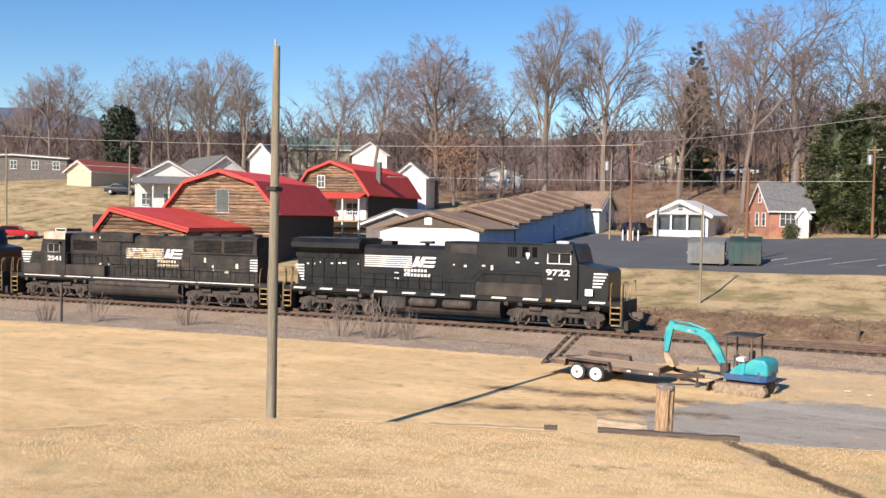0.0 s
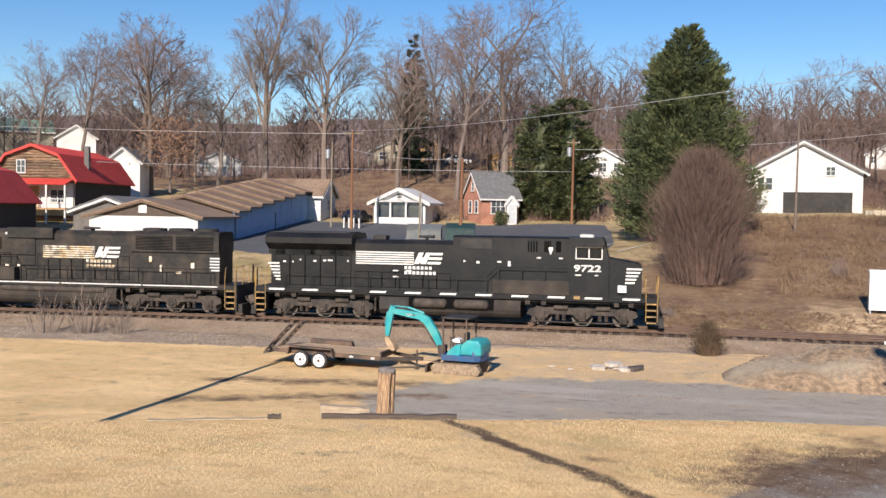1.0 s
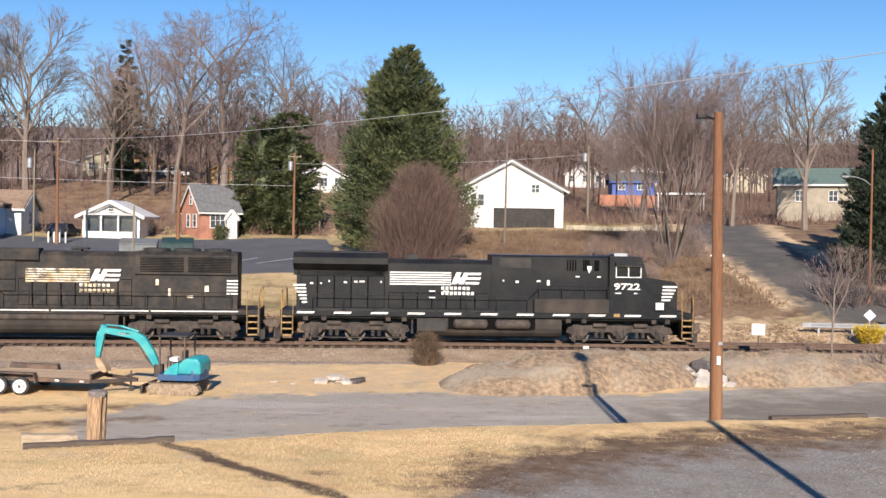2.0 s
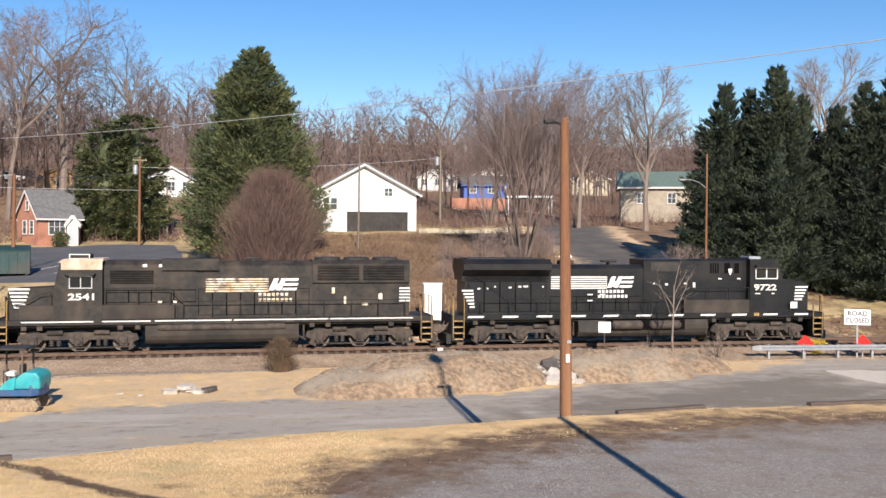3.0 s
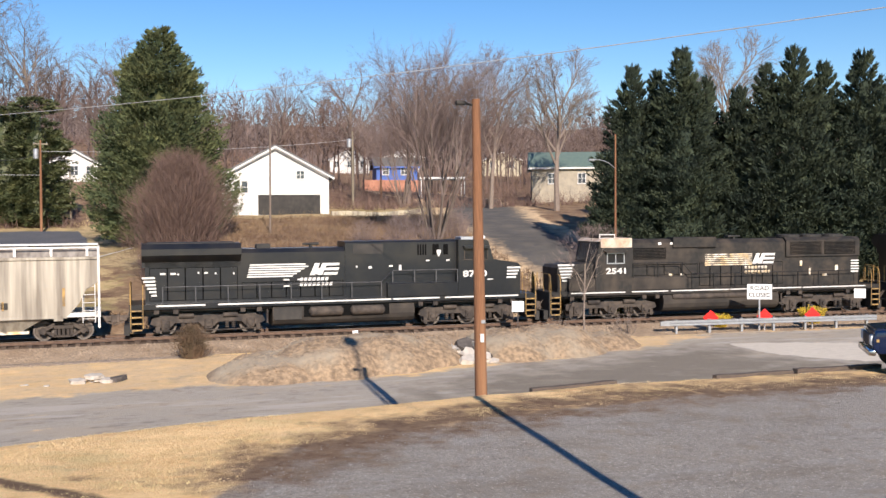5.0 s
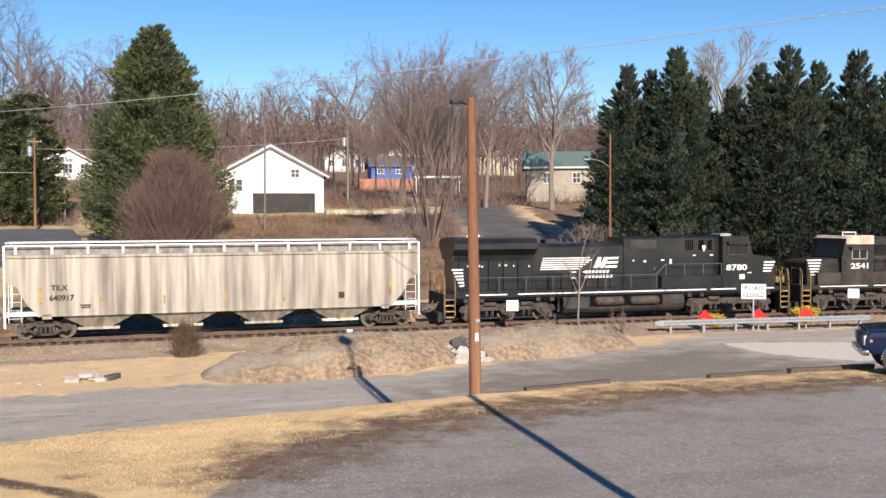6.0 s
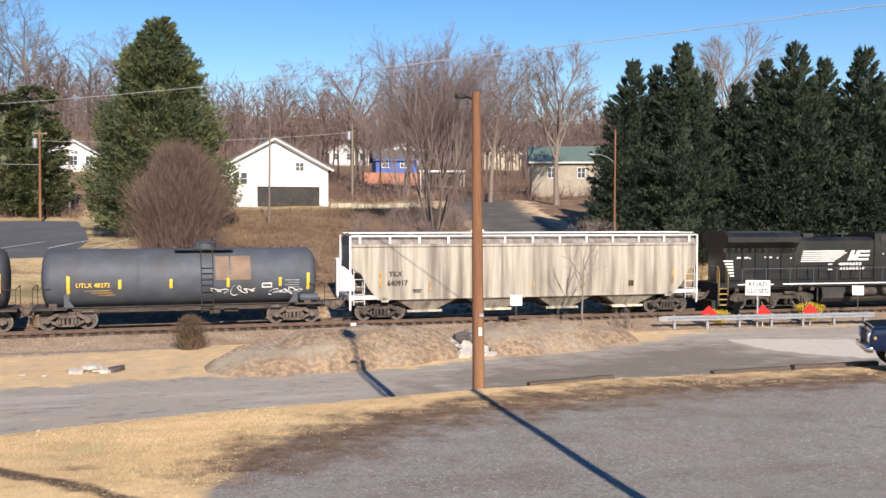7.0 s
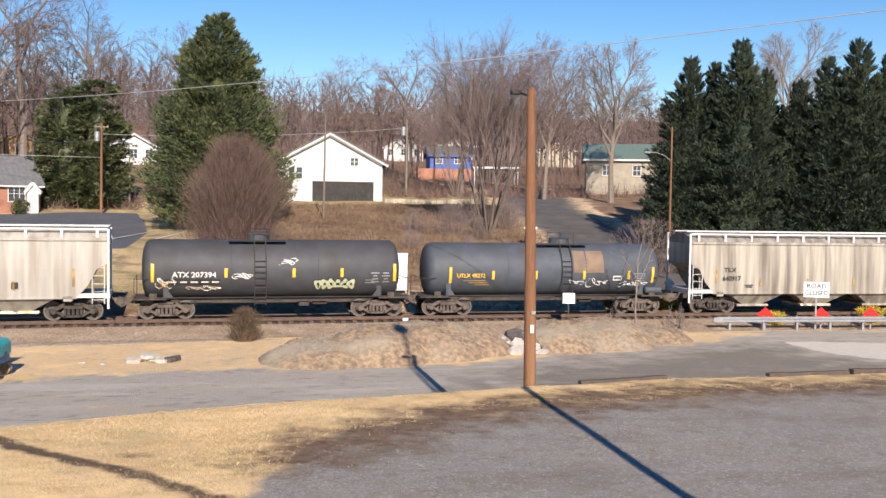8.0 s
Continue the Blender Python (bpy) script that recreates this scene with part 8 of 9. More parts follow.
# ---- vegetation ----
class Twigs:
    """Fast collector of tapered limbs and thin twig triangles."""

    def __init__(self, seed):
        self.r, self.v, self.f, self.stem, self.thick = random.Random(seed), [], [], [], 1

    def limb(self, p, q, r0, r1, n):
        d = (q - p).normalized()
        s = d.cross(Vector((0.3, 0.2, 1)) if abs(d.z) < 0.9 else Vector((1, 0.1, 0))).normalized()
        w = d.cross(s)
        b = len(self.v)
        for c_, r in ((p, r0), (q, r1)):
            for i in range(n):
                t = 2 * math.pi * i / n
                self.v.append(tuple(c_ + s * (math.cos(t) * r) + w * (math.sin(t) * r)))
        self.f += [(b + i, b + (i + 1) % n, b + n + (i + 1) % n, b + n + i) for i in range(n)]

    def blade(self, p, q, wd):
        d = q - p
        s = d.cross(Vector((self.r.uniform(-1, 1), self.r.uniform(-1, 1), self.r.uniform(-1, 1))))
        s = s.normalized() * wd if s.length > 1e-6 else Vector((wd, 0, 0))
        b = len(self.v)
        self.v += [tuple(p - s), tuple(p + s), tuple(q)]
        self.f.append((b, b + 1, b + 2))

    def jitter(self, d, k):
        return (d + Vector((self.r.uniform(-k, k), self.r.uniform(-k, k), self.r.uniform(-k, k)))).normalized()

    def grow(self, p, d, length, rad, depth, up, spread, kids, twig):
        segs = 3 if depth < 3 else 2
        n = 7 if depth == 0 else 5 if depth == 1 else 3
        pts, q = [p], p
        for k in range(segs):
            d = self.jitter(d, 0.16)
            d = (d + Vector((0, 0, up))).normalized()
            q = q + d * (length / segs)
            pts.append(q)
        for k in range(segs):
            a_, b_ = rad * (1 - 0.6 * k / segs), rad * (1 - 0.6 * (k + 1) / segs)
            self.limb(pts[k], pts[k + 1], a_, b_, n)
        if depth >= len(kids):
            return
        self.stem += [len(self.f) - segs * n, len(self.f)] if depth <= self.thick else []
        cnt = kids[depth]
        for i in range(cnt):
            t = (0.35 + 0.65 * (i + self.r.random()) / cnt) if depth else (0.42 + 0.58 * (i + self.r.random() * 0.7) / cnt)
            k = min(segs - 1, int(t * segs))
            base = pts[k].lerp(pts[k + 1], t * segs - k)
            az = i * 2.4 + self.r.uniform(-0.5, 0.5)
            side = d.cross(Vector((0, 0, 1)) if abs(d.z) < 0.95 else Vector((1, 0, 0))).normalized()
            o = side * math.cos(az) + d.cross(side) * math.sin(az)
            nd = (d * math.cos(spread[depth]) + o * math.sin(spread[depth])).normalized()
            ln = length * self.r.uniform(0.42, 0.68) * (1.15 - 0.45 * t)
            if depth == len(kids) - 1:
                for j in range(2):
                    e_ = base + self.jitter(nd, 0.5) * ln * self.r.uniform(0.6, 1.3)
                    self.blade(base, e_, twig)
                    for m_ in range(2):
                        f = base.lerp(e_, self.r.uniform(0.3, 0.9))
                        self.blade(f, f + self.jitter(nd, 0.9) * ln * 0.5, twig * 0.7)
            else:
                self.grow(base, nd, ln, rad * self.r.uniform(0.3, 0.46), depth + 1, up * 0.8, spread, kids, twig)

    def mesh(self, name, material):
        me = bpy.data.meshes.new(name)
        me.from_pydata(self.v, [], self.f)
        for m in material if isinstance(material, (list, tuple)) else [material]:
            me.materials.append(m)
        return me


def bare_tree(seed, height, style, material, label):
    """Leafless broadleaf tree: one mesh for trunk and limbs, one for the crown of fine twigs."""
    t = Twigs(seed)
    if style == "oak":
        t.grow(Vector((0, 0, -0.3)), Vector((0, 0, 1)), height * 0.62, height * 0.0165, 0, 0.06, (0.7, 0.75, 0.75, 0.8), (9, 7, 6, 6), 0.019)
    elif style == "tall":
        t.grow(Vector((0, 0, -0.3)), Vector((0.02, 0, 1)), height * 0.72, height * 0.0145, 0, 0.08, (0.62, 0.62, 0.7, 0.8), (9, 7, 6, 5), 0.017)
    elif style == "multi":
        for k in range(11):
            a_, q = k * 2.4, 0.1 + 0.024 * k
            d = Vector((math.cos(a_) * q, math.sin(a_) * q, 1)).normalized()
            t.grow(Vector((math.cos(a_) * 0.3, math.sin(a_) * 0.3, -0.3)), d, height * 0.72, height * 0.0062, 1, 0.06, (0.5, 0.38, 0.4, 0.48), (5, 8, 8, 7), 0.011)
    elif style == "vase":
        t.grow(Vector((0, 0, -0.3)), Vector((0.02, 0.01, 1)), height * 0.55, height * 0.0155, 0, 0.09, (0.58, 0.5, 0.48, 0.55), (10, 8, 7, 6), 0.013)
    elif style == "sapling":
        t.grow(Vector((0, 0, -0.2)), Vector((0.03, 0, 1)), height * 0.62, 0.06, 0, 0.1, (0.55, 0.6, 0.6), (6, 4), 0.008)
    top = max(v[2] for v in t.v)
    ob = tagged(new("bare_tree", None), label, "tree", "bare winter trees")
    thick = set()
    for a_, b_ in zip(t.stem[::2], t.stem[1::2]):
        thick.update(range(a_, b_))
    for nm, keep in (("trunk", True), ("crown", False)):
        sub, index = Twigs(0), {}
        for i, f in enumerate(t.f):
            if (i in thick) == keep:
                for q in f:
                    if q not in index:
                        index[q] = len(sub.v)
                        sub.v.append(t.v[q])
                sub.f.append(tuple(index[q] for q in f))
        mt = material if keep or style == "sapling" or material is M_BARKPALE else M_TWIG
        me = sub.mesh(nm, mt)
        me.transform(Matrix.Scale(height / top, 4))
        part(nm, me, mt, ob)
    return ob


def plant(src, x, y, h0, h, rz, lab=None, z=None):
    c = copy_thing(src, pose(x, y, ground_z(x, y) if z is None else z, 0, 0, rz))
    c.scale = (h / h0,) * 3
    if lab:
        c["label"] = lab
    return c


OAK = bare_tree(11, 24.0, "oak", M_BARK, "tall spreading bare oak on the wooded hill")
OAK2 = bare_tree(23, 24.0, "oak", M_BARKPALE, "pale-barked bare tree with wide limbs")
TALL = bare_tree(37, 24.0, "tall", M_BARK, "slender tall bare tree on the hill")
TALL2 = bare_tree(41, 24.0, "tall", M_BARKPALE, "slender pale bare tree on the hill")
VASE = bare_tree(61, 24.0, "vase", M_BARKPALE, "pale bare tree with an upright fan of fine branches")
MULTI = bare_tree(53, 18.0, "multi", M_BARK, "many-stemmed bare tree on the embankment")
OAK.matrix_basis = pose(-64.3, 119, ground_z(-64.3, 119))
OAK2.matrix_basis = pose(-20.1, 138.5, ground_z(-20.1, 138.5), 0, 0, 40) @ Matrix.Scale(29.5 / 24, 4)
TALL.matrix_basis = pose(-24.8, 127.6, ground_z(-24.8, 127.6), 0, 0, 10) @ Matrix.Scale(27 / 24, 4)
TALL2.matrix_basis = pose(-143, 125, ground_z(-143, 125)) @ Matrix.Scale(22 / 24, 4)
VASE.matrix_basis = pose(-56.3, 139, ground_z(-56.3, 139), 0, 0, 70) @ Matrix.Scale(29 / 24, 4)
MULTI.matrix_basis = pose(24.3, 76.4, ground_z(24.3, 76.4))
TREES = [
    (VASE, -48, 142, 27, 130), (OAK, -67.5, 123, 25, 200), (TALL, -85, 135.5, 24, 33), (TALL, -96, 140, 22, 90),
    (OAK2, -58.6, 127, 19, 15), (VASE, -119, 135, 23.5, 120), (VASE, -108, 131, 21.5, 260), (TALL2, -136.5, 132, 21, 44),
]
TREES_B = [
    (TALL, -148, 119, 19.5, 77), (TALL2, -133, 135.5, 21, 11), (TALL, -124, 131, 22, 300), (OAK, 29, 127, 18.5, 50),
    (TALL2, 41, 107.5, 20, 20), (OAK, 34, 118, 17, 280), (TALL, -40, 150, 22, 60), (OAK, -78, 150, 23, 10),
]
TREES_C = [
    (TALL2, -12, 150, 24, 190), (TALL, 2, 160, 20, 200), (VASE, 76, 112, 22, 80), (OAK, 48, 140, 20, 30), (TALL, 22, 150, 18, 0), (OAK2, -34, 132, 20, 240),
    (TALL, -30, 140, 25, 150), (OAK, -140, 118, 20, 12), (TALL2, -115, 128, 20, 222),
]
plant(VASE, 46.5, 101.0, 24.0, 19.0, 130, "pale bare tree with a rounded crown before the tan house")
plant(MULTI, 31.5, 112.0, 18.0, 13.5, 250, "many-stemmed bare tree behind the white house")
for src, x, y, h, rz in TREES + TREES_B + TREES_C:
    plant(src, x, y, 24.0, h, rz)

# the wood that closes the distance
w = Twigs(99)
rr = random.Random(7)
for k in range(1050):
    u = rr.uniform(-175, 120)
    far = 92 + 230 * rr.random() ** 1.6
    if u < -45:
        far += 10
    p = track_at(u, far)
    h = rr.uniform(10, 16) * (1.1 if u < 5 else 1.0)
    base = Vector((p.x, p.y, ground_z(p.x, p.y) - 0.3))
    w.r = random.Random(k)
    lean = Vector((w.r.uniform(-0.08, 0.08), w.r.uniform(-0.08, 0.08), 1)).normalized()
    top = base + lean * h * 0.75
    w.limb(base, top, 0.17, 0.06, 4)
    for i in range(13):
        q = base.lerp(top, 0.3 + 0.7 * (i + w.r.random()) / 13)
        a_ = i * 2.4 + w.r.uniform(-0.4, 0.4)
        d = Vector((math.cos(a_) * 0.75, math.sin(a_) * 0.75, w.r.uniform(0.5, 1.1))).normalized()
        e_ = q + d * h * w.r.uniform(0.16, 0.34)
        w.limb(q, e_, 0.05, 0.02, 3)
        for j in range(11):
            f = q.lerp(e_, w.r.uniform(0.25, 1.0))
            w.blade(f, f + w.jitter(d, 0.7) * h * w.r.uniform(0.07, 0.17), 0.045)
tagged(new("far_wood", w.mesh("far_wood", M_BARKFAR)), "dense reddish brown leafless wood on the hillside", "wood", kind="stuff")

# a second belt behind it, up to the skyline
w = Twigs(100)
for k in range(1700):
    u, far = rr.uniform(-260, 200), rr.uniform(190, 420)
    p = track_at(u, far)
    h = rr.uniform(13, 22) * (1.06 if u < 0 else 1.0)
    b = Vector((p.x, p.y, ground_z(p.x, p.y) - 0.3))
    w.r = random.Random(k + 5000)
    w.limb(b, b + Vector((0, 0, h * 0.8)), 0.2, 0.08, 3)
    for j in range(95):
        a_ = w.r.uniform(0, 6.283)
        q = b + Vector((math.cos(a_) * w.r.uniform(0, 3.2), math.sin(a_) * w.r.uniform(0, 3.2), h * w.r.uniform(0.05, 0.9)))
        w.blade(q, q + w.jitter(Vector((0, 0, 1)), 0.8) * h * w.r.uniform(0.08, 0.2), 0.11)
tagged(new("far_wood", w.mesh("far_wood_belt", M_SKYLINE)), "hazy brown belt of leafless wood on the skyline", "wood", kind="stuff")

# undergrowth at the foot of the wood
w = Twigs(5)
for k in range(11000):
    u, far = rr.uniform(-130, 95), 60 + 140 * rr.random() ** 1.9
    if u < -42 and far < 95:
        continue
    p = track_at(u, far)
    b = Vector((p.x, p.y, ground_z(p.x, p.y)))
    for j in range(5):
        w.blade(b + Vector((rr.uniform(-0.5, 0.5), rr.uniform(-0.5, 0.5), 0)), b + Vector((rr.uniform(-1.2, 1.2), rr.uniform(-1, 1), rr.uniform(0.5, 2.2))), 0.03)
tagged(new("undergrowth", w.mesh("undergrowth", M_REDTWIG)), "leafless brown undergrowth on the slope", "undergrowth", kind="stuff")


def leafy(seed, height, radius, material, label, name, count=5200, leaf=0.2):
    t = Twigs(seed)
    r = t.r
    lobes = []
    for k in range(34):
        a_, z = r.uniform(0, 6.283), height * (0.1 + 0.82 * r.random())
        q = radius * math.sqrt(max(0.05, 1 - ((z / height - 0.4) / 0.62) ** 2)) * r.uniform(0.45, 0.85)
        lobes.append((Vector((q * math.cos(a_), q * math.sin(a_), z)), radius * r.uniform(0.28, 0.46)))
    for k in range(count):
        c, s = lobes[k % len(lobes)]
        d = Vector((r.gauss(0, 1), r.gauss(0, 1), r.gauss(0, 1))).normalized()
        p = c + d * s * r.uniform(0.75, 1.05)
        side = d.cross(Vector((r.uniform(-1, 1), r.uniform(-1, 1), r.uniform(-1, 1)))).normalized()
        up = t.jitter(d, 0.8)
        b = len(t.v)
        t.v += [tuple(p - side * leaf * 0.5), tuple(p + up * leaf), tuple(p + side * leaf * 0.5), tuple(p - up * leaf * 0.6)]
        t.f.append((b, b + 1, b + 2, b + 3))
    ob = tagged(new(name), label, "tree")
    part("trunk", Geo().lathe([(-0.5, 0.25), (height * 0.6, 0.12)], "z", 8), M_BARK, ob)
    part("crown", t.mesh("crown", material), material, ob)
    return ob


def conifer(seed, height, radius, material, label, shape=1.0, boughs=420, lift=0.35, name="conifer", sprays=72, leaf=0.28, dome=False):
    """Trunk, an inner mass of foliage and plumed boughs of fine sprays, with gaps between them."""
    t = Twigs(seed)
    r = t.r

    def rad(z):
        k = max(0.0, min(1.0, z / height))
        q = math.sqrt(max(0.0, 1 - ((k - 0.36) / 0.65) ** 2)) if dome else min(1.0, 0.72 + k * 2.2) * (1 - k) ** shape
        return radius * (q + 0.01) * (1 + 0.1 * math.sin(z * 1.3 + seed))

    n, lv = 10, 12
    for j in range(lv):
        z = 0.3 + height * 0.84 * j / (lv - 1)
        for i in range(n):
            a_ = 2 * math.pi * i / n + j * 0.3
            q = rad(z) * r.uniform(0.28, 0.5) * (1 - 0.4 * (j / (lv - 1)) ** 2)
            t.v.append((q * math.cos(a_), q * math.sin(a_), z))
    t.f += [(j * n + i, j * n + (i + 1) % n, (j + 1) * n + (i + 1) % n, (j + 1) * n + i) for j in range(lv - 1) for i in range(n)]
    for c in range(boughs):
        k = 1 - r.random() ** 0.72
        z = 0.2 + k * (height - 0.5)
        a_ = r.uniform(0, 2 * math.pi)
        out = Vector((math.cos(a_), math.sin(a_), 0))
        side = Vector((-math.sin(a_), math.cos(a_), 0))
        full = rad(z)
        reach = full * r.uniform(0.82, 1.1)
        up = lift * (0.5 + 0.8 * k) * max(0.6, full * 0.55)
        root, tip = out * full * 0.3 + Vector((0, 0, z - up * 0.4)), out * reach + Vector((0, 0, z + up))
        axis = (tip - root).normalized()
        wide = (0.2 + 0.12 * full) * r.uniform(0.8, 1.25)
        for j in range(sprays):
            q = r.random() ** 0.6
            off = r.gauss(0, 0.5)
            p = root.lerp(tip, q) + side * off * wide * (1.25 - 0.85 * q) + Vector((0, 0, r.gauss(0, 0.34) * wide * (1.1 - 0.6 * q)))
            d = t.jitter(axis * 0.8 + side * off * 0.7 + Vector((0, 0, lift * 0.35)), 0.4)
            t.blade(p, p + d * leaf * r.uniform(0.6, 1.5), leaf * r.uniform(0.13, 0.26))
    if not dome:
        for j in range(60):
            z = height * r.uniform(0.9, 0.99)
            t.blade(Vector((0, 0, z)), Vector((r.uniform(-0.3, 0.3) * (height - z), r.uniform(-0.3, 0.3) * (height - z), z + r.uniform(0.15, 0.4))), 0.06)
    ob = tagged(new(name), label, "tree")
    part("trunk", Geo().lathe([(-0.5, radius * 0.07), (height * 0.5, radius * 0.04)], "z", 8), M_BARK, ob)
    part("crown", t.mesh("crown", material), material, ob)
    return ob


cedar = conifer(3, 17.8, 6.9, M_CEDAR, "broad tall green cedar on the embankment", 0.62, 1150, 0.45, "cedar_tree", 70, 0.3)
cedar.matrix_basis = pose(3.0, 84, ground_z(3.0, 84) - 0.2)
CYP = conifer(8, 14.5, 4.1, M_CONIFER, "dark green cypress in a dense row", 0.8, 440, 0.65, "cypress", 76, 0.25)
CYP2 = conifer(19, 14.5, 3.9, M_CONIFER, "dark green cypress with a pointed top", 0.76, 440, 0.65, "cypress", 76, 0.25)
for o in (CYP, CYP2):
    tagged(o, group="row of cypresses")
first = {}
# bearing in degrees, slope up to the top, distance
# the last two are added behind the row only to shade the yard
for k, (az, slope, d) in enumerate(((29.7, 0.11, 82), (29.0, 0.152, 77), (30.4, 0.1425, 79), (31.8, 0.167, 76), (33.1, 0.134, 79), (34.9, 0.127, 77), (36.3, 0.144, 77), (37.8, 0.163, 77), (39.3, 0.1426, 78),
                                    (41.3, 0.155, 78), (42.8, 0.13, 79), (44.5, 0.15, 79), (46.5, 0.14, 86), (28.7, 0.1, 90), (29.9, 0.105, 97))):
    x, y = d * math.sin(radians(az)), d * math.cos(radians(az))
    z = ground_z(x, y) - 0.4
    h = EYE_Z + slope * d - z
    src = (CYP, CYP2)[k % 2]
    m_ = pose(x, y, z, 0, 0, k * 77)
    if src.name in first:
        o = copy_thing(src, m_)
    else:
        first[src.name], o = True, src
    o.matrix_basis = m_ @ Matrix.Diagonal((h / 14.5 * 1.08, h / 14.5 * 1.08, h / 14.5, 1))
pine = conifer(27, 21.5, 3.0, M_CONIFER, "tall narrow dark pine among bare trees", 0.55, 300, 0.15, "pine_tree", 60, 0.42)
pine.matrix_basis = pose(-35.2, 146, ground_z(-35.2, 146))
rg = leafy(31, 12.2, 2.8, M_CONIFER, "round dark evergreen behind the red-roofed house", "evergreen_tree", 5200, 0.36)
rg.matrix_basis = pose(-123.5, 118.4, ground_z(-123.5, 118.4))


mag = conifer(4, 14.2, 3.6, M_MAGNOLIA, "large dark evergreen with layered boughs by the car park", 1.0, 330, 0.05, "evergreen_tree", 80, 0.34, True)
mag.matrix_basis = pose(-8.7, 112, ground_z(-8.7, 112) - 0.2)
mag2 = conifer(14, 13.4, 3.5, M_MAGNOLIA, "broad dark evergreen beside the taller one", 1.0, 330, 0.05, "evergreen_tree", 80, 0.34, True)
mag2.matrix_basis = pose(-11.9, 113, ground_z(-11.9, 113) - 0.2)
hedge = leafy(24, 1.4, 0.8, M_MAGNOLIA, "rounded green shrub beside the brick house", "garden_shrub", 900, 0.16)
hedge.matrix_basis = pose(-15.6, 106.6, ground_z(-15.6, 106.6))
oak = Twigs(66)
for k in range(1700):
    d = Vector((oak.r.gauss(0, 1), oak.r.gauss(0, 1), oak.r.gauss(0, 0.9)))
    p = Vector((0, 0, 6.0)) + d * 2.2
    if p.z > 0.3:
        oak.blade(p, p + oak.jitter(Vector((0, 0, 1)), 1.5) * 0.42, 0.09)
oakob = tagged(new("young_oak"), "young oak that keeps its dry brown leaves", "tree")
part("trunk", Geo().lathe([(-0.4, 0.2), (8, 0.06)], "z", 8), M_BARK, oakob)
part("crown", oak.mesh("crown", M_OAKLEAF), M_OAKLEAF, oakob)
oakob.matrix_basis = pose(-60.5, 117, ground_z(-60.5, 117) + 1.0)


def twig_shrub(seed, height, radius, count, material, label, name, wd=0.012, dome=0):
    """Dense thicket of fine upright stems; dome: twigs that fill a rounded crown."""
    t = Twigs(seed)
    r = t.r
    for k in range(count):
        a_, q = r.uniform(0, 6.283), math.sqrt(r.random())
        lean = Vector((math.cos(a_) * q * radius * 0.8 / height, math.sin(a_) * q * radius * 0.8 / height, 1)).normalized()
        base = Vector((math.cos(a_), math.sin(a_), 0)) * q * radius * 0.5
        ln = height * (1 - 0.5 * q * q) * r.uniform(0.68, 1.0)
        mid = base + lean * ln * r.uniform(0.4, 0.6)
        t.limb(base, mid, wd * 2.0, wd * 1.3, 3)
        for j in range(9 if not dome else 3):
            s = mid + lean * ln * 0.08 * j * r.random()
            t.blade(s, s + t.jitter(lean, 0.38) * ln * r.uniform(0.2, 0.45), wd * 1.3)
    for k in range(dome // 60):
        a_, q = r.uniform(0, 6.283), math.sqrt(r.random())
        d = Vector((math.cos(a_) * q * radius * 0.85, math.sin(a_) * q * radius * 0.85, height * (1.03 - 0.4 * q ** 2) * r.uniform(0.85, 1.06)))
        for j in range(30):
            s = d * r.uniform(0.55, 0.92)
            t.blade(s, s + t.jitter(d.normalized(), 0.35) * height * r.uniform(0.06, 0.14), wd * 0.6)
        t.blade(d * 0.4, d, wd * 1.1)
    stems_end = len(t.v), len(t.f)
    for k in range(dome):
        a_, z = r.uniform(0, 6.283), height * r.random() ** 0.9
        zz = z / height
        q = radius * math.sqrt(max(0.02, 1 - ((zz - 0.42) / 0.6) ** 2)) * r.uniform(0.1, 1.0) ** 0.6 * (1 + 0.45 * noise.noise((math.cos(a_) * 2.2, math.sin(a_) * 2.2, zz * 4))) * r.gauss(0.98, 0.1)
        p = Vector((q * math.cos(a_), q * math.sin(a_), z * 0.94 + height * 0.03 * noise.noise((math.cos(a_) * 4, math.sin(a_) * 4, 7))))
        d = Vector((math.cos(a_) * q / radius * 0.7, math.sin(a_) * q / radius * 0.7, 1.0))
        t.blade(p, p + t.jitter(d, 0.65) * height * r.uniform(0.05, 0.17), wd * 0.62)
    ob = tagged(new(name), label, "shrub")
    cut, top = stems_end, Twigs(0)
    top.v, top.f = t.v[cut[0]:], [tuple(i - cut[0] for i in f) for f in t.f[cut[1]:]]
    t.v, t.f = t.v[:cut[0]], t.f[:cut[1]]
    part("stem_thicket", t.mesh("stem_thicket", material), material, ob)
    if top.f:
        part("twig_crown", top.mesh("twig_crown", material), material, ob)
    return ob


shr = twig_shrub(9, 8.6, 3.15, 240, M_REDTWIG, "large dense reddish leafless shrub beside the cedar", "bare_shrub", 0.015, 21000)
shr.matrix_basis = pose(3.5, 65.2, ground_z(3.5, 65.2) - 0.1)
THICK = twig_shrub(47, 2.6, 2.0, 70, M_TWIG, "tangled leafless thicket on the embankment", "bare_thicket", 0.012, 1500)
THICK.matrix_basis = pose(21.2, 76.5, ground_z(21.2, 76.5) - 0.1)
tagged(THICK, group="thickets on the embankment")
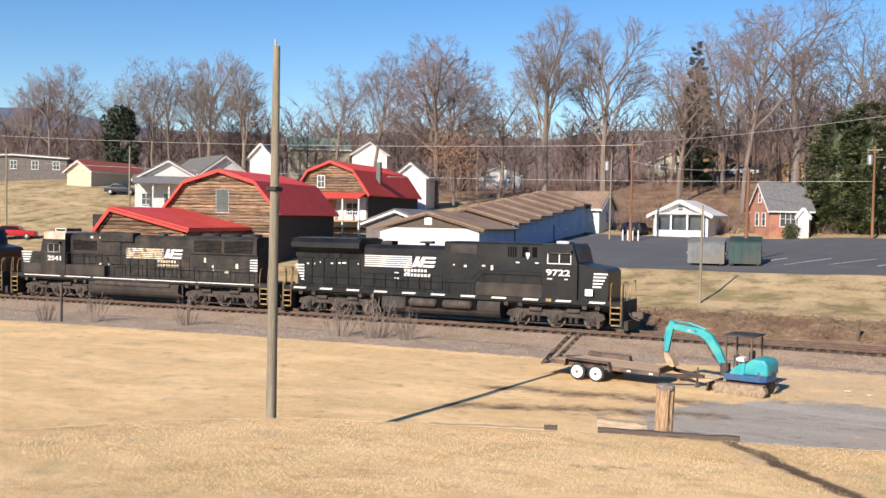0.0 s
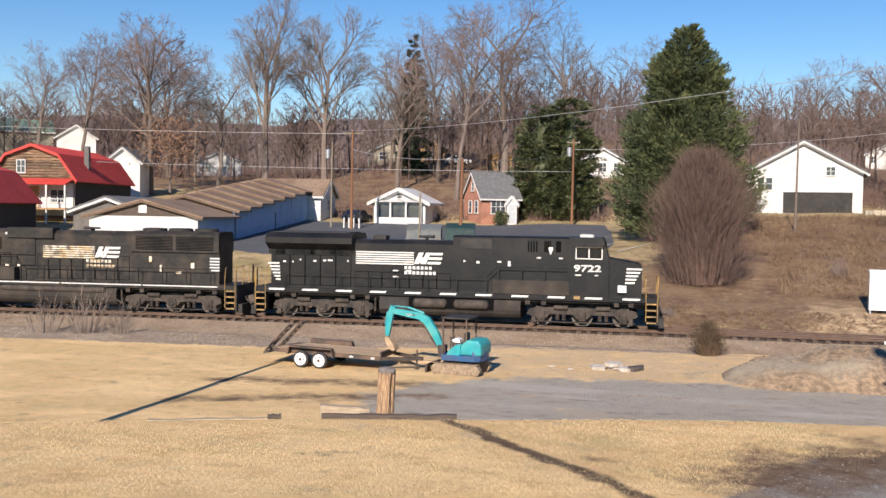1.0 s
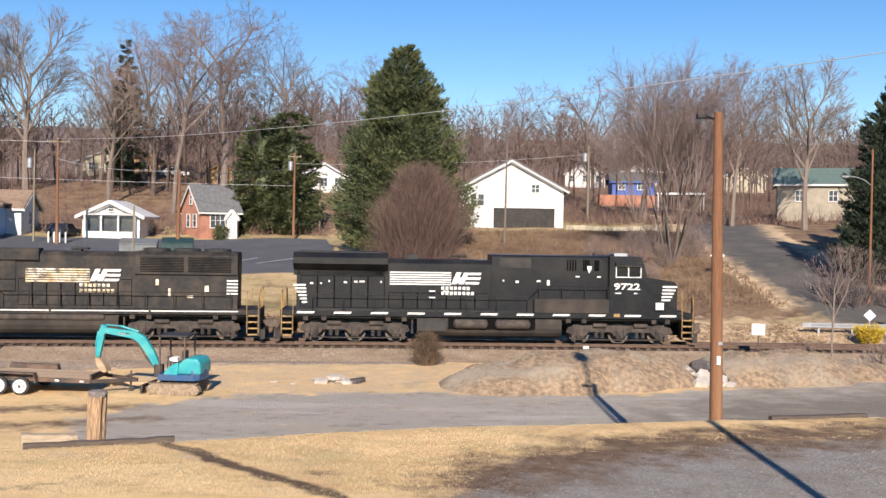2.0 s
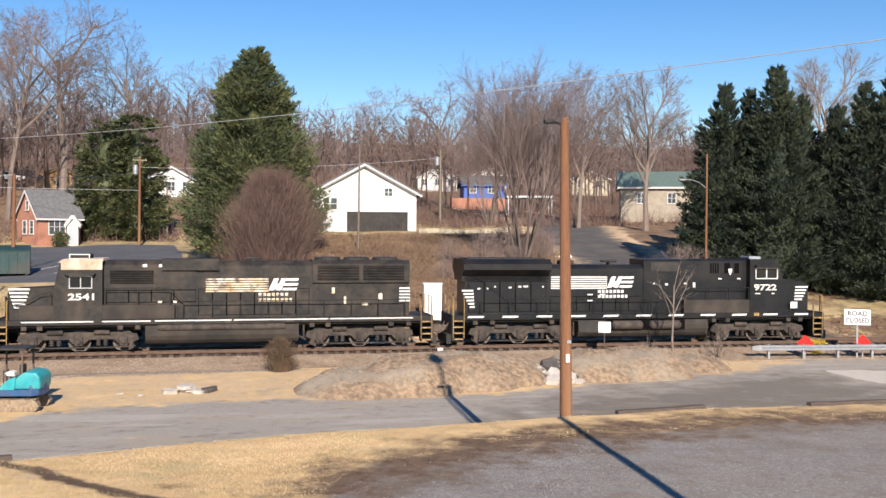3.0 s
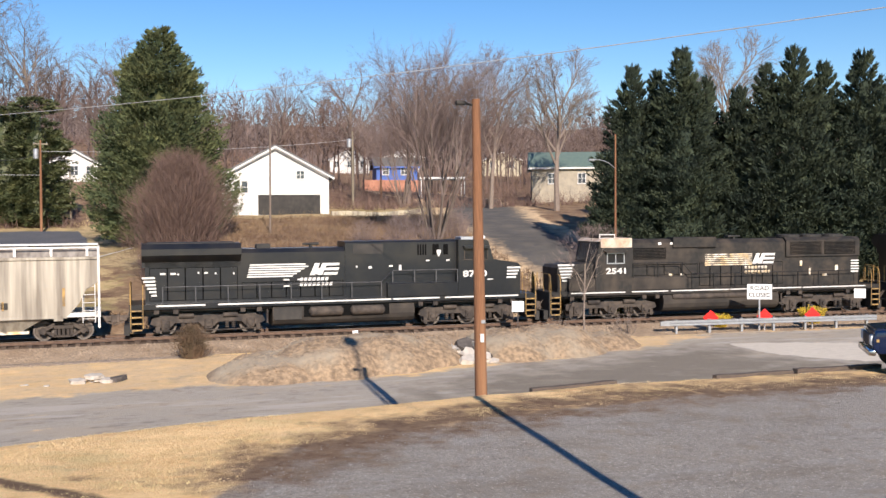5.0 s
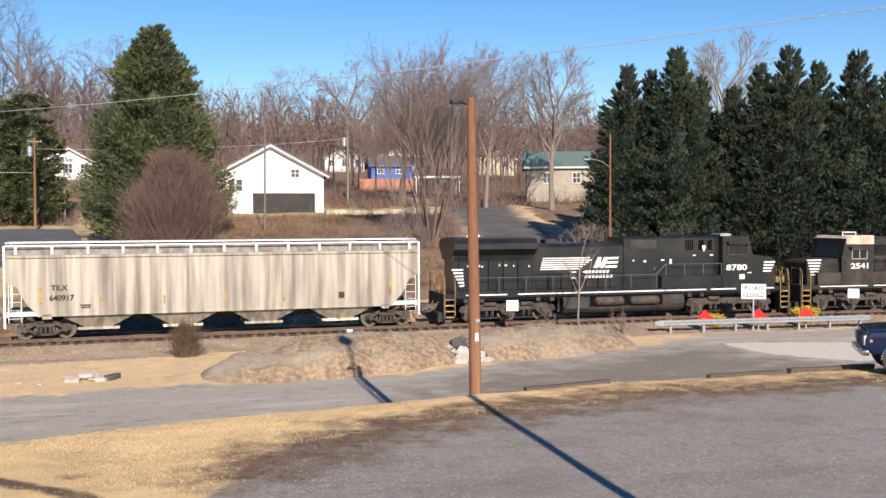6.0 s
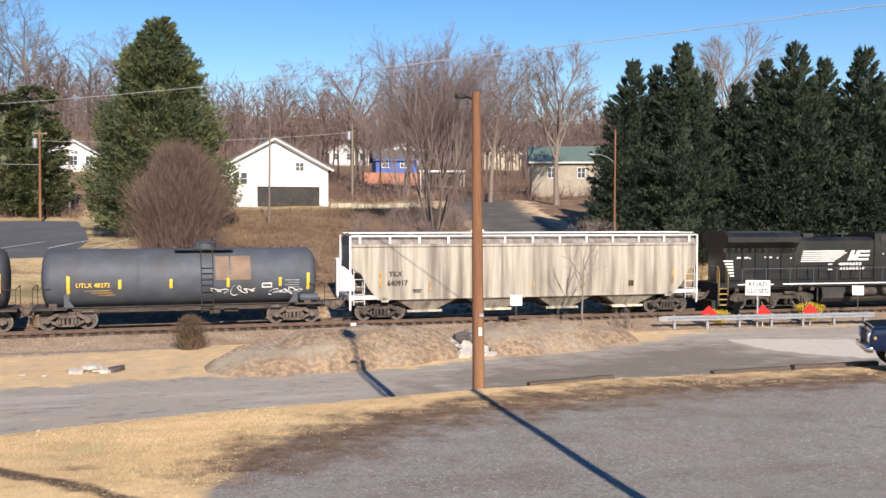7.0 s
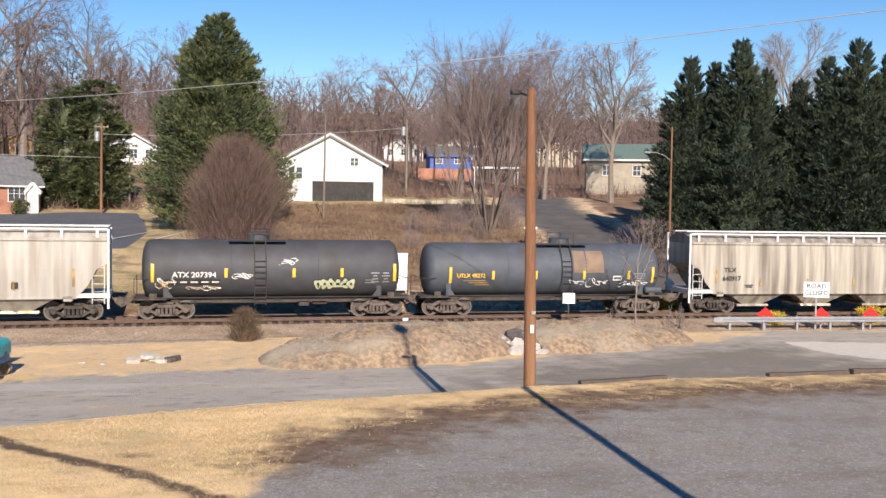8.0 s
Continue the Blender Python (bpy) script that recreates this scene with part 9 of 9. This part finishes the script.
for x, y, q, rz in ((18.6, 77.5, 0.8, 60), (23.0, 74.5, 0.7, 140), (26.6, 78.0, 0.9, 200), (16.5, 70.5, 0.55, 20), (20.5, 69.5, 0.5, 310), (24.8, 82.0, 1.1, 80), (28.6, 84.0, 0.9, 10), (12.5, 68.0, 0.45, 100), (31.5, 62.0, 1.5, 40), (34.5, 61.0, 1.1, 170)):
    copy_thing(THICK, pose(x, y, ground_z(x, y) - 0.1, 0, 0, rz)).scale = (q, q, q)
# dry weeds and brush on the embankment
w = Twigs(15)
M_WEED = mat("dry_weeds", (0.25, 0.17, 0.1), (0.165, 0.11, 0.067), 0.6, (0.14, 0.085, 0.056), 0.15, rough=1.0)
for k in range(15000):
    if k % 3:
        u, far = rr.uniform(4, 33), rr.uniform(10, 47)
        if far < 12 + (u < 8) * 12:
            continue
        if abs(u - lerp_table(far, [q[1] for q in HILLROAD], [q[0] for q in HILLROAD])) < 4.2:
            continue
        hmax = 0.42 if rr.random() < 0.88 else 1.2
    else:
        u, far = rr.uniform(-60, 45), rr.uniform(4.2, 8.5)
        hmax = 0.3
    p = track_at(u, far)
    b = Vector((p.x, p.y, ground_z(p.x, p.y) - 0.03))
    for j in range(4):
        w.blade(b + Vector((rr.uniform(-0.2, 0.2), rr.uniform(-0.2, 0.2), 0)), b + Vector((rr.uniform(-0.4, 0.4), rr.uniform(-0.4, 0.4), rr.uniform(0.25, 1.0) * hmax)), 0.022)
tagged(new("dry_weeds", w.mesh("dry_weeds", M_WEED)), "tangled dry weeds on the embankment", "weeds", kind="stuff")
# far hills, with the haze of distance mixed into their blue-grey colour
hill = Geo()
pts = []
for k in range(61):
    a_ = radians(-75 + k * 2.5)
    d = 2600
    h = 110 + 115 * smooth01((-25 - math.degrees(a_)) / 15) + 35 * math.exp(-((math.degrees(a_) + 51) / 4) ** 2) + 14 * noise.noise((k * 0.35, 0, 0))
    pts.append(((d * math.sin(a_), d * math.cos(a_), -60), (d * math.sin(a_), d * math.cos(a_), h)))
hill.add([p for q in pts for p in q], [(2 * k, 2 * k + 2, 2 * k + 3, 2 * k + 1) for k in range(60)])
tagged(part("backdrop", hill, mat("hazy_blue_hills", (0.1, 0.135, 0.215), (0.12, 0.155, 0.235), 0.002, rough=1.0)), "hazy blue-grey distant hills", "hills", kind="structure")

# a nearer wooded ridge that fills the gaps between the trunks
ridge, pts = Geo(), []
for k in range(121):
    a_ = radians(-75 + k * 1.25)
    az = math.degrees(a_)
    top = 0.076 + 0.016 * smooth01((az + 45) / 30) + 0.012 * noise.noise((k * 0.13, 3, 0)) + 0.004 * noise.noise((k * 0.9, 5, 0))
    for d, h in ((760, 20), (860, 860 * top * 0.7), (960, 960 * top + EYE_Z), (1150, 40)):
        pts.append((d * math.sin(a_), d * math.cos(a_), h))
ridge.add(pts, [(4 * k + i, 4 * k + 4 + i, 4 * k + 5 + i, 4 * k + 1 + i) for k in range(120) for i in range(3)])
M_RIDGE = mat("wooded_ridge", (0.145, 0.116, 0.112), (0.185, 0.15, 0.143), 0.05, (0.155, 0.118, 0.107), 0.012, rough=1.0, stretch=(1, 1, 0.3), bump=1.0, bscale=0.12)
tagged(part("backdrop", ridge, M_RIDGE, smooth=True), "brown leafless wooded ridge behind the town", "hills", kind="structure")

# ---- small plants on the near side ----
bush = twig_shrub(21, 1.55, 0.85, 120, M_BUSHGREEN, "small scruffy juniper bush beside the ballast", "small_bush", 0.013, 3200)
bush.matrix_basis = pose(2.85, 45.6, ground_z(2.85, 45.6))
for k, (x, y, s) in enumerate(((31.5, 46.9, 0.66), (37.5, 46.7, 0.85), (28.7, 53.7, 1.0))):
    t = Twigs(80 + k)
    for j in range(700):
        a_, q = t.r.uniform(0, 6.283), math.sqrt(t.r.random())
        d = Vector((math.cos(a_) * q * 0.6, math.sin(a_) * q * 0.6, 1)).normalized()
        p = Vector((math.cos(a_) * q * 0.35, math.sin(a_) * q * 0.35, 0))
        e_ = p + d * t.r.uniform(0.6, 1.35)
        t.blade(p, e_, 0.006)
        for m_ in range(7):
            f = p.lerp(e_, t.r.uniform(0.2, 1))
            t.blade(f, f + t.jitter(d, 1.2) * 0.13, 0.035)
    o = tagged(new("forsythia_bush"), "yellow flowering bush behind the guard rail", "bush")
    part("flowering_crown", t.mesh("flowering_crown", M_FORSYTHIA), M_FORSYTHIA, o)
    o.matrix_basis = pose(x, y, LOW if y < 50 else ground_z(x, y), 0, 0, 0) @ Matrix.Scale(s, 4)
SAP = bare_tree(71, 5.9, "sapling", M_BARKPALE, "young bare tree between road and track")
SAP.matrix_basis = pose(22.6, 45.7, ground_z(22.6, 45.7))
tagged(SAP, group="young trees")
BR = twig_shrub(33, 2.1, 1.3, 26, M_BARKPALE, "thin leafless brush beside the ballast", "bare_brush", 0.011)
BR.matrix_basis = pose(-29.3, 43.5, ground_z(-29.3, 43.5))
for x, y, s, rz in ((-27.2, 43.9, 1.15, 50), (-25.4, 44.1, 0.8, 110), (-39.5, 43.0, 0.8, 200), (-45.0, 41.0, 0.9, 20), (-47.5, 39.8, 0.7, 80), (21.4, 46.0, 0.6, 30), (25.5, 46.6, 0.7, 150)):
    copy_thing(BR, pose(x, y, ground_z(x, y), 0, 0, rz)).scale = (s, s, s)

# short dry grass on the terrace and the bank
M_GRASS = mat("straw_grass", (0.74, 0.56, 0.32), (0.58, 0.43, 0.225), 1.2, (0.52, 0.42, 0.2), 0.4, rough=1.0)
w = Twigs(1)
rr = random.Random(12)
made = 0
while made < 80000:
    x, y = rr.uniform(-17, 24), rr.uniform(11.5, 24.5)
    if y > lerp_table(x, CREST_X, CREST_Y) + 1.6 or abs(x) > y * 1.25:
        continue
    if inside(x, y, LOT, 0.5) + 0.25 * noise.noise((x, y, 5)) > 0.42:
        continue
    if along(x, y, [(-4.2, 19.0), (-2.3, 17.4), (-0.6, 16.0), (1.5, 14.4)], 0.25) > 0.55:
        continue
    if x > 4 and y > 18.5 and noise.noise((x * 0.9, y * 1.6, 2)) > 0.02:
        continue
    k = 0.5 + 0.9 * max(0, noise.noise((x * 0.6, y * 0.6, 8)) + 0.3)
    b = Vector((x, y, ground_z(x, y) - 0.005))
    h = rr.uniform(0.015, 0.05) * k
    w.blade(b, b + Vector((rr.uniform(-0.05, 0.05), rr.uniform(-0.05, 0.05), h)), 0.0036)
    made += 1
tagged(new("dry_grass", w.mesh("dry_grass", M_GRASS)), "short straw-coloured winter grass", "grass", kind="stuff")

# ---- ties and stones of the track, last ----
tie = Geo().box(-0.115, 0.115, -1.3, 1.3, -0.33, -0.155, 0.02).mesh("tie", M_TIE)
rest = Geo()
k = 0
u = -168.0
rr = random.Random(2)
while u < 168:
    dw, dr = rr.uniform(-0.08, 0.08), rr.uniform(-1.5, 1.5)
    p = track_at(u, dw)
    if -79 < u < 79:
        o = part("tie", tie, M_TIE, track)
        o.matrix_basis = pose(p.x, p.y, rr.uniform(-0.01, 0.012), 0, 0, -math.degrees(u / TRACK_R) + dr)
    else:
        rest.box(p.x - 0.115, p.x + 0.115, p.y - 1.3, p.y + 1.3, -0.33, -0.155)
    u += 0.535
tagged(part("tie_rest", rest, M_TIE, track), "creosoted wooden ties", kind="stuff")


def stones(count, seed, spots, size, material, name, label, parent=None):
    """Loose crushed stones as small uneven octahedra."""
    r = random.Random(seed)
    v, f = [], []
    for k in range(count):
        x, y, z = spots(r)
        s = size * r.uniform(0.5, 1.3)
        b = len(v)
        for dx, dy, dz in ((1, 0, 0), (-1, 0, 0), (0, 1, 0), (0, -1, 0), (0, 0, 1), (0, 0, -1)):
            j = s * r.uniform(0.6, 1.1)
            v.append((x + dx * j + r.uniform(-0.3, 0.3) * s, y + dy * j + r.uniform(-0.3, 0.3) * s, z + dz * j * 0.8))
        f += [(b + i, b + j, b + q) for i in (0, 1) for j in (2, 3) for q in (4, 5)]
    me = bpy.data.meshes.new(name)
    me.from_pydata(v, [], f)
    me.materials.append(material)
    ob = new(name, me)
    if parent:
        ob.parent = parent
    return tagged(ob, label, kind="stuff")


def ballast_spot(r):
    u = r.uniform(-66, 52)
    w_ = -r.uniform(1.42, max(4.4, -lerp_table(u, EDGE_U, EDGE_W) + 0.2))
    p = track_at(u, w_)
    if w_ < -4.3:
        return p.x, p.y, ground_z(p.x, p.y)
    return p.x, p.y, lerp_table(w_, [q[0] for q in BED], [q[1] for q in BED]) + 0.02


def far_ballast(r):
    u = r.uniform(-66, 60)
    w_ = r.uniform(1.45, 3.4)
    p = track_at(u, w_)
    return p.x, p.y, lerp_table(w_, [q[0] for q in BED], [q[1] for q in BED]) + 0.02


def crib(r):
    u = r.uniform(-66, 60)
    w_ = r.uniform(-1.25, 1.25)
    p = track_at(u, w_)
    return p.x, p.y, -0.2


def mound_spot(r):
    while True:
        x, y = r.uniform(3.5, 24), r.uniform(37, 45.5)
        h = mound_h(x, y)
        if h > 0.05:
            return x, y, ground_z(x, y) + h


def lot_spot(r):
    while True:
        x, y = r.uniform(1, 24), r.uniform(12.5, 20.4)
        if inside(x, y, LOT, 0.5) > 0.7 and abs(x) < y * 1.1 + 3:
            return x, y, ground_z(x, y)


M_STONE2 = mat("loose_stone", (0.34, 0.25, 0.17), (0.2, 0.147, 0.1), 1.7, (0.42, 0.325, 0.235), 0.9, rough=0.95)
M_GRAVEL = mat("loose_gravel", (0.26, 0.238, 0.215), (0.18, 0.165, 0.15), 3.0, rough=0.95)
stones(46000, 31, ballast_spot, 0.034, M_STONE2, "ballast_stone", "loose crushed ballast stones", track)
stones(5000, 32, far_ballast, 0.04, M_STONE2, "ballast_stone", "loose crushed ballast stones", track)
stones(5000, 33, crib, 0.035, M_FOUL, "ballast_stone", "stones between the ties", track)
tagged(stones(5000, 34, mound_spot, 0.045, M_EARTH, "earth_clod", "small stones and clods on the earth heaps"), category="stones")
tagged(stones(2200, 36, lot_spot, 0.012, M_CONCRETE, "gravel", "pale chips scattered over the gravel lot"), category="gravel")
tagged(stones(6000, 35, lot_spot, 0.013, M_GRAVEL, "gravel", "loose grey gravel on the parking lot"), category="gravel")


# ---- what moves ----
def motions():
    for car, q, head in TRAIN:
        rows = []
        for k in range(81):
            t = k / 10
            u = q + SPEED * t
            p = track_at(u)
            rows.append((t, pose(p.x, p.y, 0, 0, 0, head - math.degrees(u / TRACK_R))))
        walk(car, rows)
    for ob, x, r, sense in WHEELS:
        rows = []
        for k in range(241):
            t = k / 30
            a_ = math.degrees(sense * SPEED * t / r) + x * 37
            rows.append((t, pose(x, 0, r, 0, ((a_ + 180) % 360) - 180, 0)))
        walk(ob, rows)


motions()
